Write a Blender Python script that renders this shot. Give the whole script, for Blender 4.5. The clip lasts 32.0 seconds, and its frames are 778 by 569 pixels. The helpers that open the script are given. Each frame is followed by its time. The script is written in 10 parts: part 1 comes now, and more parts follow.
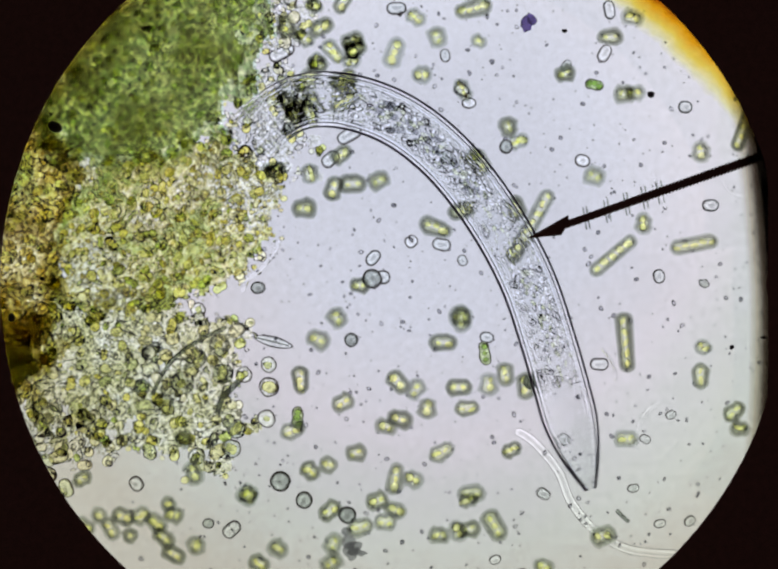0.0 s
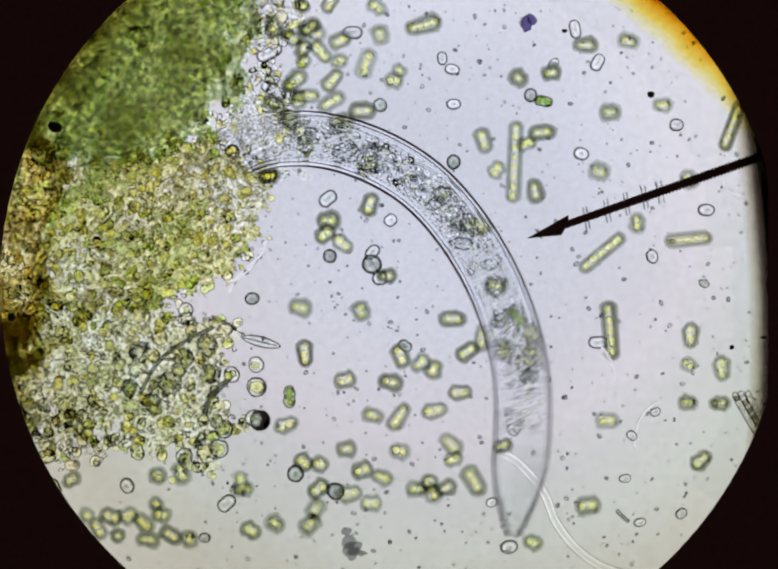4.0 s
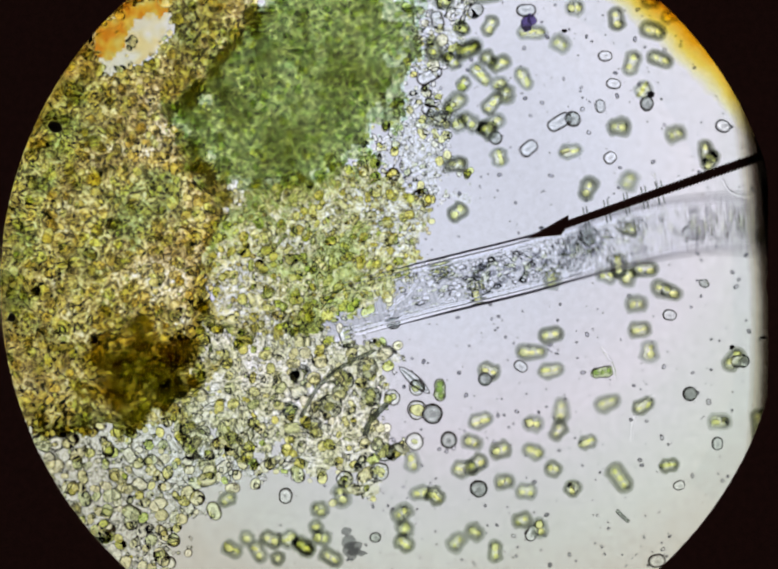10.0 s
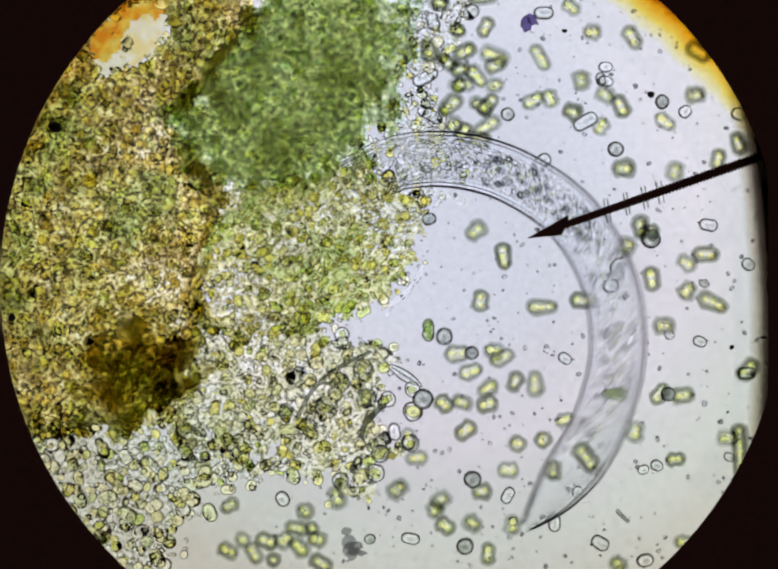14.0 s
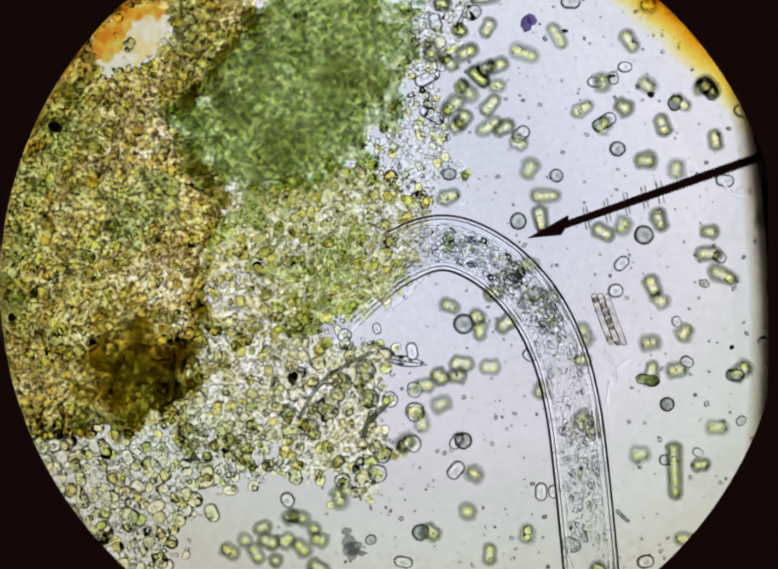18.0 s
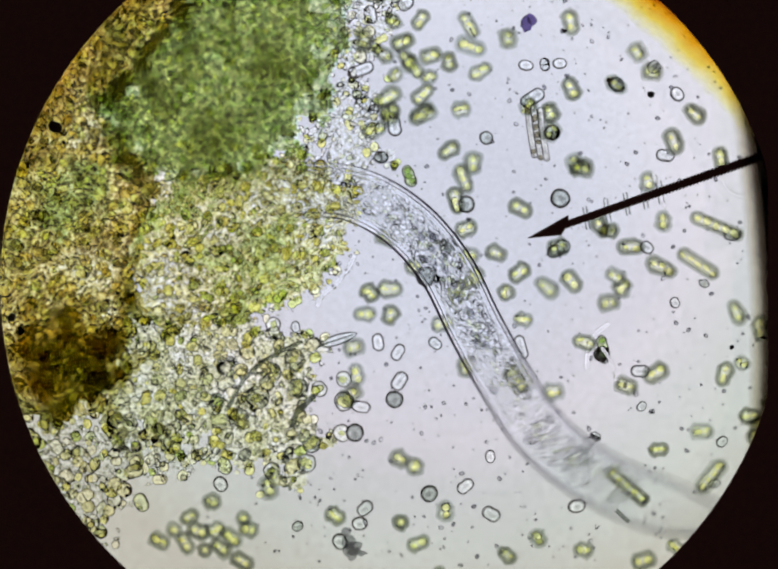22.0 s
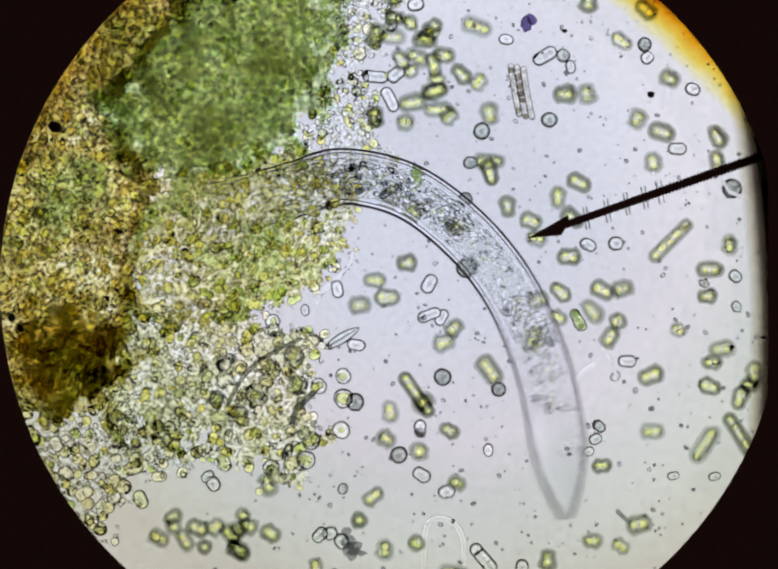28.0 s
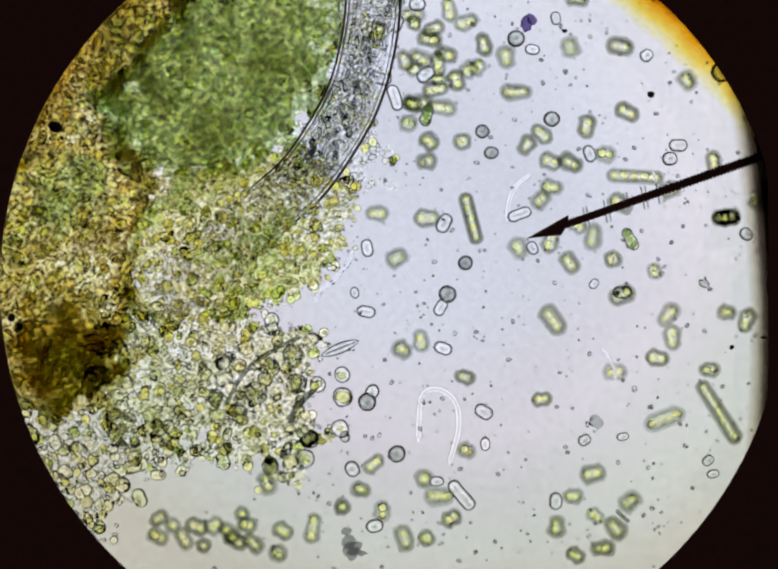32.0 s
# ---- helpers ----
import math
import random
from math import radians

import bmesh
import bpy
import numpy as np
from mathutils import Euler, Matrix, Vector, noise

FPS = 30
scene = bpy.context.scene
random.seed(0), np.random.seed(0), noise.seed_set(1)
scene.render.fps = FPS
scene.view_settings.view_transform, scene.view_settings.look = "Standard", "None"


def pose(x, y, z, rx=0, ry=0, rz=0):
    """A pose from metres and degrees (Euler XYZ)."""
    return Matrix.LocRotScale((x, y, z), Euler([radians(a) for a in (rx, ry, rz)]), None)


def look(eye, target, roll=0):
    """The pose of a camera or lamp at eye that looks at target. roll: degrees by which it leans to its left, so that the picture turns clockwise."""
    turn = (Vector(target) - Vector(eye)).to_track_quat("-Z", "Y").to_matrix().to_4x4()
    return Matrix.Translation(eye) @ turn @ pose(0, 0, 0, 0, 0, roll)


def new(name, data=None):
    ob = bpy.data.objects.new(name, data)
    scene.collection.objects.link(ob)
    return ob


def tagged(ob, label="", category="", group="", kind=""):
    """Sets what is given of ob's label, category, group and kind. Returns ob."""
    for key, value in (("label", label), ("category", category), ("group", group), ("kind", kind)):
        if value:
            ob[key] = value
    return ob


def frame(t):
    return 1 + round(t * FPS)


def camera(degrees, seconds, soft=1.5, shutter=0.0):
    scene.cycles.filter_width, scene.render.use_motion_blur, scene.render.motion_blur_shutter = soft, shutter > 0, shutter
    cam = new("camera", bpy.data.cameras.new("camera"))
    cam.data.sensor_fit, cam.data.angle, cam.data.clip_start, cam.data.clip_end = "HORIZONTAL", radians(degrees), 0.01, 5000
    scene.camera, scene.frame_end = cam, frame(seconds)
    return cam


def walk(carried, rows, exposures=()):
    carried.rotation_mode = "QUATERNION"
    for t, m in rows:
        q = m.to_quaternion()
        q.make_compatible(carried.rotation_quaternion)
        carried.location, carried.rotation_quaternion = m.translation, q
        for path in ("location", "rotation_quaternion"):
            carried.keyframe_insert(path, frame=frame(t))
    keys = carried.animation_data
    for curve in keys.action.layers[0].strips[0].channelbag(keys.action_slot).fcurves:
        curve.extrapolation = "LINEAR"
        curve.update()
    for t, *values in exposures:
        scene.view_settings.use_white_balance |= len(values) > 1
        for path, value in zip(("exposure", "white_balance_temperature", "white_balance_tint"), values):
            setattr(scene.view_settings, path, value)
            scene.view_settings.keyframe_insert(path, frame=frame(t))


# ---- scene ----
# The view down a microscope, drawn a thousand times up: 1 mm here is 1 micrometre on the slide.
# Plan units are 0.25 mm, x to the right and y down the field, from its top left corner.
U = 0.00025
LENS = 10.0
HEIGHT = 784 * U / math.tan(radians(LENS / 2))
cam = camera(LENS, 32.0, soft=2.4, shutter=0.6)
walk(cam, [(0.0, pose(0, 0, HEIGHT)), (32.0, pose(0, 0, HEIGHT))],
     exposures=[(0.0, 0.05), (6.0, 0.04), (8.0, 0.12), (32.0, 0.11)])


def at(x, y, z=0.0):
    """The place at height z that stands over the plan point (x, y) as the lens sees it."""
    k = U * (1 - z / HEIGHT)
    return Vector(((x - 784) * k, (573.5 - y) * k, z))


# ---- light: the condenser lamp under the stage, and the dim room ----
world = bpy.data.worlds.new("world")
world.use_nodes = True
world.node_tree.nodes["Background"].inputs[0].default_value = (0.42, 0.30, 0.27, 1)
world.node_tree.nodes["Background"].inputs[1].default_value = 0.12
scene.world = world
LAMP_WATTS, LAMP_TILT, LAMP_CONE = 0.112, 16.0, 0.325
# an annular condenser: six tilted faces round the axis, each with a narrow cone
for k in range(6):
    lamp_data = bpy.data.lights.new("condenser_lamp", "AREA")
    lamp_data.shape, lamp_data.size, lamp_data.energy = "DISK", 1.15, LAMP_WATTS
    lamp_data.color = (0.90, 0.935, 1.0)
    lamp_data.spread = 2 * math.atan(LAMP_CONE)
    lamp = new("condenser_lamp", lamp_data)
    turn, tilt = k * math.pi / 3, radians(LAMP_TILT)
    lamp.matrix_basis = look((0, 0, -0.32), (math.sin(tilt) * math.cos(turn), math.sin(tilt) * math.sin(turn), math.cos(tilt) - 0.32))

# the stage's drift: seconds, x and y against its place at 9 s
STAGE = [(0, -300, -46), (0.5, -306, -49), (2, -306, -46), (2.5, -322, -41), (3, -326, -46), (5.5, -323, -46),
         (6, -280, -37), (6.5, -22, 5), (7, -17, 3), (7.5, -6, 5), (8, 14, 8), (8.5, 5, 2), (9.5, -2, 0), (12.5, -5, 0),
         (13, -5, 3), (13.5, -11, 3), (16.5, -8, 5), (17.5, -5, 3), (18.5, -8, 5), (19, -8, 0), (19.5, -44, -14),
         (20, -266, -46), (20.5, -268, -43), (21, -213, -15), (21.5, -138, -9), (22, -149, -17), (22.5, -152, -20),
         (23.5, -150, -17), (28, -150, -23), (30, -152, -23), (32, -152, -26)]
STAGE_T = [r[0] for r in STAGE]
MOVERS = []


def drift(t):
    return (float(np.interp(t, STAGE_T, [r[1] for r in STAGE])), float(np.interp(t, STAGE_T, [r[2] for r in STAGE])))


def ride(ob):
    """ob lies still on the stage and moves with it."""
    MOVERS.append((ob, [(t, Matrix.Translation(Vector((x * U, -y * U, 0)))) for t, x, y in STAGE]))
    return ob


# ---- materials ----
def nodes_of(name):
    m = bpy.data.materials.new(name)
    m.use_nodes = True
    t = m.node_tree
    t.nodes.clear()
    return m, t, t.nodes.new("ShaderNodeOutputMaterial")


def ramp_node(t, stops):
    r = t.nodes.new("ShaderNodeValToRGB")
    e = r.color_ramp.elements
    while len(e) > 1:
        e.remove(e[-1])
    e[0].position, e[0].color = stops[0][0], (*stops[0][1], 1)
    for p, c in stops[1:]:
        n = e.new(p)
        n.color = (*c, 1)
    return r


def noise_node(t, scale, detail=3.0, rough=0.6, kind="ShaderNodeTexNoise"):
    co = t.nodes.new("ShaderNodeTexCoord")
    n = t.nodes.new(kind)
    n.inputs["Scale"].default_value = scale
    if kind == "ShaderNodeTexNoise":
        n.inputs["Detail"].default_value = detail
        n.inputs["Roughness"].default_value = rough
    t.links.new(co.outputs["Object"], n.inputs["Vector"])
    return n


def random_out(t, island):
    if island:
        return t.nodes.new("ShaderNodeNewGeometry").outputs["Random Per Island"]
    return t.nodes.new("ShaderNodeObjectInfo").outputs["Random"]


def clear_cell(name, stops, ior, island=False, rough=0.0, grain=0.0, grain_scale=500):
    """Living matter that bends the light that passes through it; its tint varies from piece to piece."""
    m, t, out = nodes_of(name)
    r = ramp_node(t, [(p, tuple(math.sqrt(q) for q in c)) for p, c in stops])
    t.links.new(random_out(t, island), r.inputs[0])
    b = t.nodes.new("ShaderNodeBsdfRefraction")
    b.inputs["IOR"].default_value, b.inputs["Roughness"].default_value = ior, rough
    col = r.outputs[0]
    if grain:
        n = noise_node(t, grain_scale, 2.0)
        k = ramp_node(t, [(0.35, (1 - grain,) * 3), (0.65, (1, 1, 1))])
        t.links.new(n.outputs[0], k.inputs[0])
        mul = t.nodes.new("ShaderNodeMix")
        mul.data_type, mul.blend_type = "RGBA", "MULTIPLY"
        mul.inputs["Factor"].default_value = 1.0
        t.links.new(col, mul.inputs["A"])
        t.links.new(k.outputs[0], mul.inputs["B"])
        col = mul.outputs["Result"]
    t.links.new(col, b.inputs["Color"])
    t.links.new(b.outputs[0], out.inputs[0])
    return m


def stain(name, layers, relief=None):
    """A see-through film whose colour is a product of noise layers: (scale, detail, stops[, texture]); relief: (scale, height, IOR) of its wet, crinkled top."""
    m, t, out = nodes_of(name)
    col = None
    for scale, detail, stops, *kind in layers:
        n = noise_node(t, scale, detail, 0.65, *kind)
        k = ramp_node(t, stops)
        t.links.new(n.outputs[0], k.inputs[0])
        if col is None:
            col = k.outputs[0]
        else:
            mul = t.nodes.new("ShaderNodeMix")
            mul.data_type, mul.blend_type = "RGBA", "MULTIPLY"
            mul.inputs["Factor"].default_value = 1.0
            t.links.new(col, mul.inputs["A"])
            t.links.new(k.outputs[0], mul.inputs["B"])
            col = mul.outputs["Result"]
    if relief:
        b = t.nodes.new("ShaderNodeBsdfRefraction")
        b.inputs["IOR"].default_value, b.inputs["Roughness"].default_value = relief[2], 0.0
        bump = t.nodes.new("ShaderNodeBump")
        bump.inputs["Strength"].default_value, bump.inputs["Distance"].default_value = 1.0, relief[1]
        n = noise_node(t, relief[0], 2.5, 0.6)
        t.links.new(n.outputs[0], bump.inputs["Height"])
        t.links.new(bump.outputs[0], b.inputs["Normal"])
    else:
        b = t.nodes.new("ShaderNodeBsdfTransparent")
    t.links.new(col, b.inputs["Color"])
    t.links.new(b.outputs[0], out.inputs[0])
    return m


def plain_film(name, color):
    m, t, out = nodes_of(name)
    b = t.nodes.new("ShaderNodeBsdfTransparent")
    b.inputs["Color"].default_value = (*color, 1)
    t.links.new(b.outputs[0], out.inputs[0])
    return m


def varied_film(name, stops):
    """A see-through film whose tint differs from piece to piece."""
    m, t, out = nodes_of(name)
    r = ramp_node(t, stops)
    b = t.nodes.new("ShaderNodeBsdfTransparent")
    t.links.new(random_out(t, False), r.inputs[0])
    t.links.new(r.outputs[0], b.inputs["Color"])
    t.links.new(b.outputs[0], out.inputs[0])
    return m


def solid(name, low, high, scale=300, rough=0.6):
    m, t, out = nodes_of(name)
    n = noise_node(t, scale, 4.0)
    k = ramp_node(t, [(0.3, low), (0.7, high)])
    b = t.nodes.new("ShaderNodeBsdfPrincipled")
    b.inputs["Roughness"].default_value = rough
    bump = t.nodes.new("ShaderNodeBump")
    bump.inputs["Strength"].default_value = 0.3
    t.links.new(n.outputs[0], k.inputs[0])
    t.links.new(n.outputs[0], bump.inputs["Height"])
    t.links.new(k.outputs[0], b.inputs["Base Color"])
    t.links.new(bump.outputs[0], b.inputs["Normal"])
    t.links.new(b.outputs[0], out.inputs[0])
    return m


def ringed(name, stops, centre, unit, mottle=0.1):
    """A film whose colour follows the distance from centre, in units of unit."""
    m, t, out = nodes_of(name)
    co = t.nodes.new("ShaderNodeNewGeometry")
    sub = t.nodes.new("ShaderNodeVectorMath")
    sub.operation = "DISTANCE"
    sub.inputs[1].default_value = centre
    t.links.new(co.outputs["Position"], sub.inputs[0])
    mp = t.nodes.new("ShaderNodeMapRange")
    mp.inputs["From Min"].default_value, mp.inputs["From Max"].default_value = unit
    t.links.new(sub.outputs["Value"], mp.inputs["Value"])
    n = noise_node(t, 90, 4.0)
    add = t.nodes.new("ShaderNodeMath")
    add.operation = "MULTIPLY_ADD"
    add.inputs[1].default_value, add.inputs[2].default_value = mottle, -0.5 * mottle
    t.links.new(n.outputs[0], add.inputs[0])
    s = t.nodes.new("ShaderNodeMath")
    t.links.new(add.outputs[0], s.inputs[0])
    t.links.new(mp.outputs[0], s.inputs[1])
    k = ramp_node(t, stops)
    t.links.new(s.outputs[0], k.inputs[0])
    b = t.nodes.new("ShaderNodeBsdfTransparent")
    t.links.new(k.outputs[0], b.inputs["Color"])
    t.links.new(b.outputs[0], out.inputs[0])
    return m


BLACK = solid("black_enamel", (0.07, 0.025, 0.02), (0.11, 0.04, 0.035))
DUST = solid("dark_dust", (0.006, 0.005, 0.008), (0.03, 0.025, 0.03))
GLASS = clear_cell("slide_glass", [(0, (0.99, 0.99, 0.99)), (1, (0.99, 0.99, 0.99))], 1.45, grain=0.04, grain_scale=260)
CLEAR = plain_film("clear_film", (1, 1, 1))
# the loose cells' out-of-focus dark rims, put into the colour of added rings
HALO_FILM = varied_film("rim_halo_film", [(0, (0.64, 0.65, 0.60)), (0.5, (0.725, 0.735, 0.685)), (1, (0.83, 0.84, 0.81))])
TWIN = clear_cell("twin_cell_body", [(0, (0.94, 0.96, 0.70)), (1, (0.99, 0.99, 0.84))], 1.06, rough=0.10)
LOBE = clear_cell("yellow_chloroplast", [(0, (1.0, 0.98, 0.50)), (0.5, (1.0, 1.0, 0.66)), (1, (0.98, 1.0, 0.50))], 1.08, rough=0.05)
CRISP = clear_cell("green_cell_body", [(0, (0.62, 0.82, 0.40)), (1, (0.80, 0.92, 0.56))], 1.24, grain=0.40, grain_scale=700)
GREEN = clear_cell("green_chloroplast", [(0, (0.50, 0.74, 0.24)), (1, (0.78, 0.92, 0.42))], 1.12)
HYALINE = clear_cell("colourless_cell", [(0, (0.74, 0.77, 0.75)), (1, (0.93, 0.94, 0.93))], 1.27, grain=0.10, grain_scale=380)
ROD = clear_cell("brownish_rod", [(0, (0.86, 0.85, 0.78)), (1, (0.94, 0.93, 0.88))], 1.30, grain=0.3, grain_scale=300)
SPOT = clear_cell("brown_spot", [(0, (0.36, 0.33, 0.24)), (1, (0.60, 0.56, 0.42))], 1.12)
GREYISH = clear_cell("grey_cell", [(0, (0.38, 0.41, 0.38)), (1, (0.66, 0.70, 0.65))], 1.27, grain=0.22, grain_scale=300)
CUTICLE = clear_cell("worm_cuticle", [(0, (0.995, 0.995, 1.0)), (1, (0.99, 0.99, 0.995))], 1.022)
MUSCLE = plain_film("worm_body_wall", (0.998, 0.998, 0.998))
GUT = clear_cell("worm_gut_granule", [(0, (0.50, 0.52, 0.54)), (0.15, (0.90, 0.91, 0.92)), (0.24, (1.0, 1.0, 1.0)), (0.9, (1.0, 1.0, 1.0)), (1, (0.88, 0.92, 0.70))], 1.145, island=True)
GUT_PATCH = plain_film("worm_gut_patch", (0.88, 0.885, 0.90))
FILAMENT = clear_cell("clear_filament", [(0, (0.97, 0.97, 0.97)), (1, (0.99, 0.99, 0.99))], 1.12)
MAT_FILM = stain("olive_mat_film", [(420, 5.0, [(0.38, (0.17, 0.15, 0.10)), (0.46, (0.53, 0.46, 0.28)), (0.53, (0.92, 0.86, 0.58)), (0.61, (1, 0.99, 0.92))]),
                                    (85, 3.0, [(0.40, (0.60, 0.56, 0.47)), (0.52, (0.92, 0.90, 0.78)), (0.60, (1, 1, 1))]),
                                    (22, 3.0, [(0.38, (0.56, 0.68, 0.36)), (0.47, (0.88, 0.87, 0.53)), (0.55, (0.91, 0.80, 0.47)), (0.62, (1, 0.97, 0.86))])], (330, 0.0060, 1.26))
BED_FILM = stain("grey_bed_film", [(560, 5.0, [(0.39, (0.40, 0.41, 0.36)), (0.47, (0.76, 0.77, 0.68)), (0.56, (0.96, 0.96, 0.90))]), (60, 3.0, [(0.40, (0.77, 0.76, 0.52)), (0.52, (0.94, 0.92, 0.79)), (0.62, (0.99, 0.98, 0.96))])], (420, 0.0065, 1.28))
RIM_FILM = stain("pale_rim_film", [(520, 4.0, [(0.40, (0.66, 0.66, 0.60)), (0.48, (0.92, 0.92, 0.86)), (0.56, (0.99, 0.99, 0.97))])], (420, 0.0030, 1.16))
MIDDLE_FILM = stain("yellow_debris_film", [(420, 5.0, [(0.36, (0.56, 0.53, 0.36)), (0.46, (0.94, 0.91, 0.62)), (0.55, (1, 0.99, 0.88))]),
                                           (34, 3.0, [(0.40, (0.66, 0.76, 0.34)), (0.50, (0.96, 0.94, 0.62)), (0.60, (1, 1, 0.94))])], (480, 0.0042, 1.34))
GREEN_FILM = stain("green_clump_film", [(330, 5.0, [(0.36, (0.45, 0.48, 0.33)), (0.49, (0.64, 0.67, 0.47)), (0.62, (0.84, 0.87, 0.58))]),
                                        (130, 3.0, [(0.40, (0.90, 0.91, 0.89)), (0.6, (1, 1, 1))]),
                                        (21, 3.0, [(0.38, (0.68, 0.68, 0.48)), (0.48, (0.90, 0.90, 0.76)), (0.60, (0.96, 0.98, 0.86)), (0.70, (0.84, 0.93, 0.84))])], (420, 0.0012, 1.15))
GREEN_VEIL = stain("green_veil_film", [(300, 5.0, [(0.40, (0.58, 0.72, 0.56)), (0.58, (0.96, 1, 0.92))])], (420, 0.0026, 1.25))
CORE_FILM = stain("dark_core_film", [(60, 4.0, [(0.36, (0.56, 0.55, 0.38)), (0.64, (0.92, 0.92, 0.78))])])
BROWN_FILM = stain("brown_clump_film", [(400, 5.0, [(0.36, (0.50, 0.45, 0.22)), (0.50, (0.70, 0.65, 0.32)), (0.62, (0.94, 0.90, 0.52))]),
                                        (110, 3.0, [(0.40, (0.84, 0.81, 0.75)), (0.6, (1, 1, 1))])], (420, 0.0012, 1.15))
BROWN_VEIL = stain("brown_veil_film", [(300, 5.0, [(0.40, (0.62, 0.57, 0.32)), (0.60, (0.96, 0.92, 0.66))])], (420, 0.0026, 1.25))
AMBER_GAP = stain("amber_gap_film", [(60, 2.0, [(0.38, (1.0, 0.86, 0.46)), (0.48, (1.0, 0.95, 0.74)), (0.56, (1, 0.98, 0.92))])])
AMBER_DEEP = stain("deep_amber_film", [(70, 2.0, [(0.38, (0.92, 0.42, 0.05)), (0.48, (1.0, 0.70, 0.14)), (0.58, (1, 0.90, 0.36))])])
GOLD = clear_cell("gold_granule", [(0, (0.90, 0.78, 0.36)), (0.25, (1.0, 0.95, 0.56)), (0.5, (1.0, 0.99, 0.82)), (0.75, (0.86, 0.92, 0.44)), (1, (0.98, 0.92, 0.62))], 1.10, island=True)
YOLK = clear_cell("yellow_shard", [(0, (0.78, 0.68, 0.34)), (0.3, (1.0, 0.97, 0.66)), (0.7, (1.0, 0.99, 0.90)), (1, (0.74, 0.84, 0.46))], 1.20, island=True)
GRIT = clear_cell("pale_grit", [(0, (0.84, 0.83, 0.78)), (0.3, (0.97, 0.96, 0.93)), (0.8, (0.98, 0.97, 0.86)), (1, (0.84, 0.88, 0.64))], 1.15, island=True)
SHARD = clear_cell("clear_shard", [(0, (0.74, 0.74, 0.66)), (0.3, (0.90, 0.90, 0.86)), (0.8, (0.95, 0.94, 0.80)), (1, (0.78, 0.84, 0.56))], 1.24, island=True)
LEAFY = clear_cell("green_granule", [(0, (0.62, 0.76, 0.40)), (0.5, (0.86, 0.92, 0.50)), (1, (0.98, 0.96, 0.50))], 1.06, island=True)
BED = clear_cell("bed_cell", [(0, (0.88, 0.85, 0.54)), (0.3, (1.0, 0.96, 0.70)), (0.6, (1.0, 0.99, 0.95)), (1, (0.82, 0.88, 0.58))], 1.20, rough=0.04)
MIDCELL = clear_cell("debris_cell", [(0, (0.90, 0.84, 0.28)), (0.3, (1.0, 0.98, 0.52)), (0.6, (1.0, 0.99, 0.82)), (0.8, (0.93, 0.93, 0.42)), (1, (0.72, 0.86, 0.34))], 1.18, rough=0.08)
STRAND = clear_cell("worm_muscle_strand", [(0, (0.97, 0.97, 0.98)), (1, (1.0, 1.0, 1.0))], 1.11)
RIDGE = clear_cell("worm_side_ridge", [(0, (0.98, 0.98, 1.0)), (1, (1.0, 1.0, 1.0))], 1.12)
SEAM_LINE = solid("worm_dark_seam", (0.15, 0.135, 0.22), (0.29, 0.275, 0.39))
SPECK = clear_cell("fine_speck", [(0, (0.30, 0.30, 0.33)), (1, (0.8, 0.8, 0.82))], 1.30, island=True)


# ---- mesh helpers ----
def mesh_of(name, verts, faces, mats, smooth=True):
    me = bpy.data.meshes.new(name)
    me.from_pydata([tuple(v) for v in verts], [], [tuple(f) for f in faces])
    for m in (mats if isinstance(mats, (list, tuple)) else [mats]):
        me.materials.append(m)
    if smooth:
        me.polygons.foreach_set("use_smooth", [True] * len(me.polygons))
    me.update()
    return me


def part(name, me, parent, label="", m=None):
    ob = new(name, me)
    ob.parent = parent
    if m is not None:
        ob.matrix_basis = m
    if label:
        ob["label"] = label
    return ob


def lathe(profile, sides=16):
    """A closed body turned about x from (x, radius) pairs."""
    v, f = [(profile[0][0], 0, 0)], []
    ring = profile[1:-1]
    for x, r in ring:
        for k in range(sides):
            a = 2 * math.pi * k / sides
            v.append((x, r * math.cos(a), r * math.sin(a)))
    end = len(v)
    v.append((profile[-1][0], 0, 0))
    for k in range(sides):
        f.append((0, 1 + (k + 1) % sides, 1 + k))
        for i in range(len(ring) - 1):
            a, b = 1 + i * sides + k, 1 + i * sides + (k + 1) % sides
            f.append((a, b, b + sides, a + sides))
        last = 1 + (len(ring) - 1) * sides
        f.append((end, last + k, last + (k + 1) % sides))
    return v, f


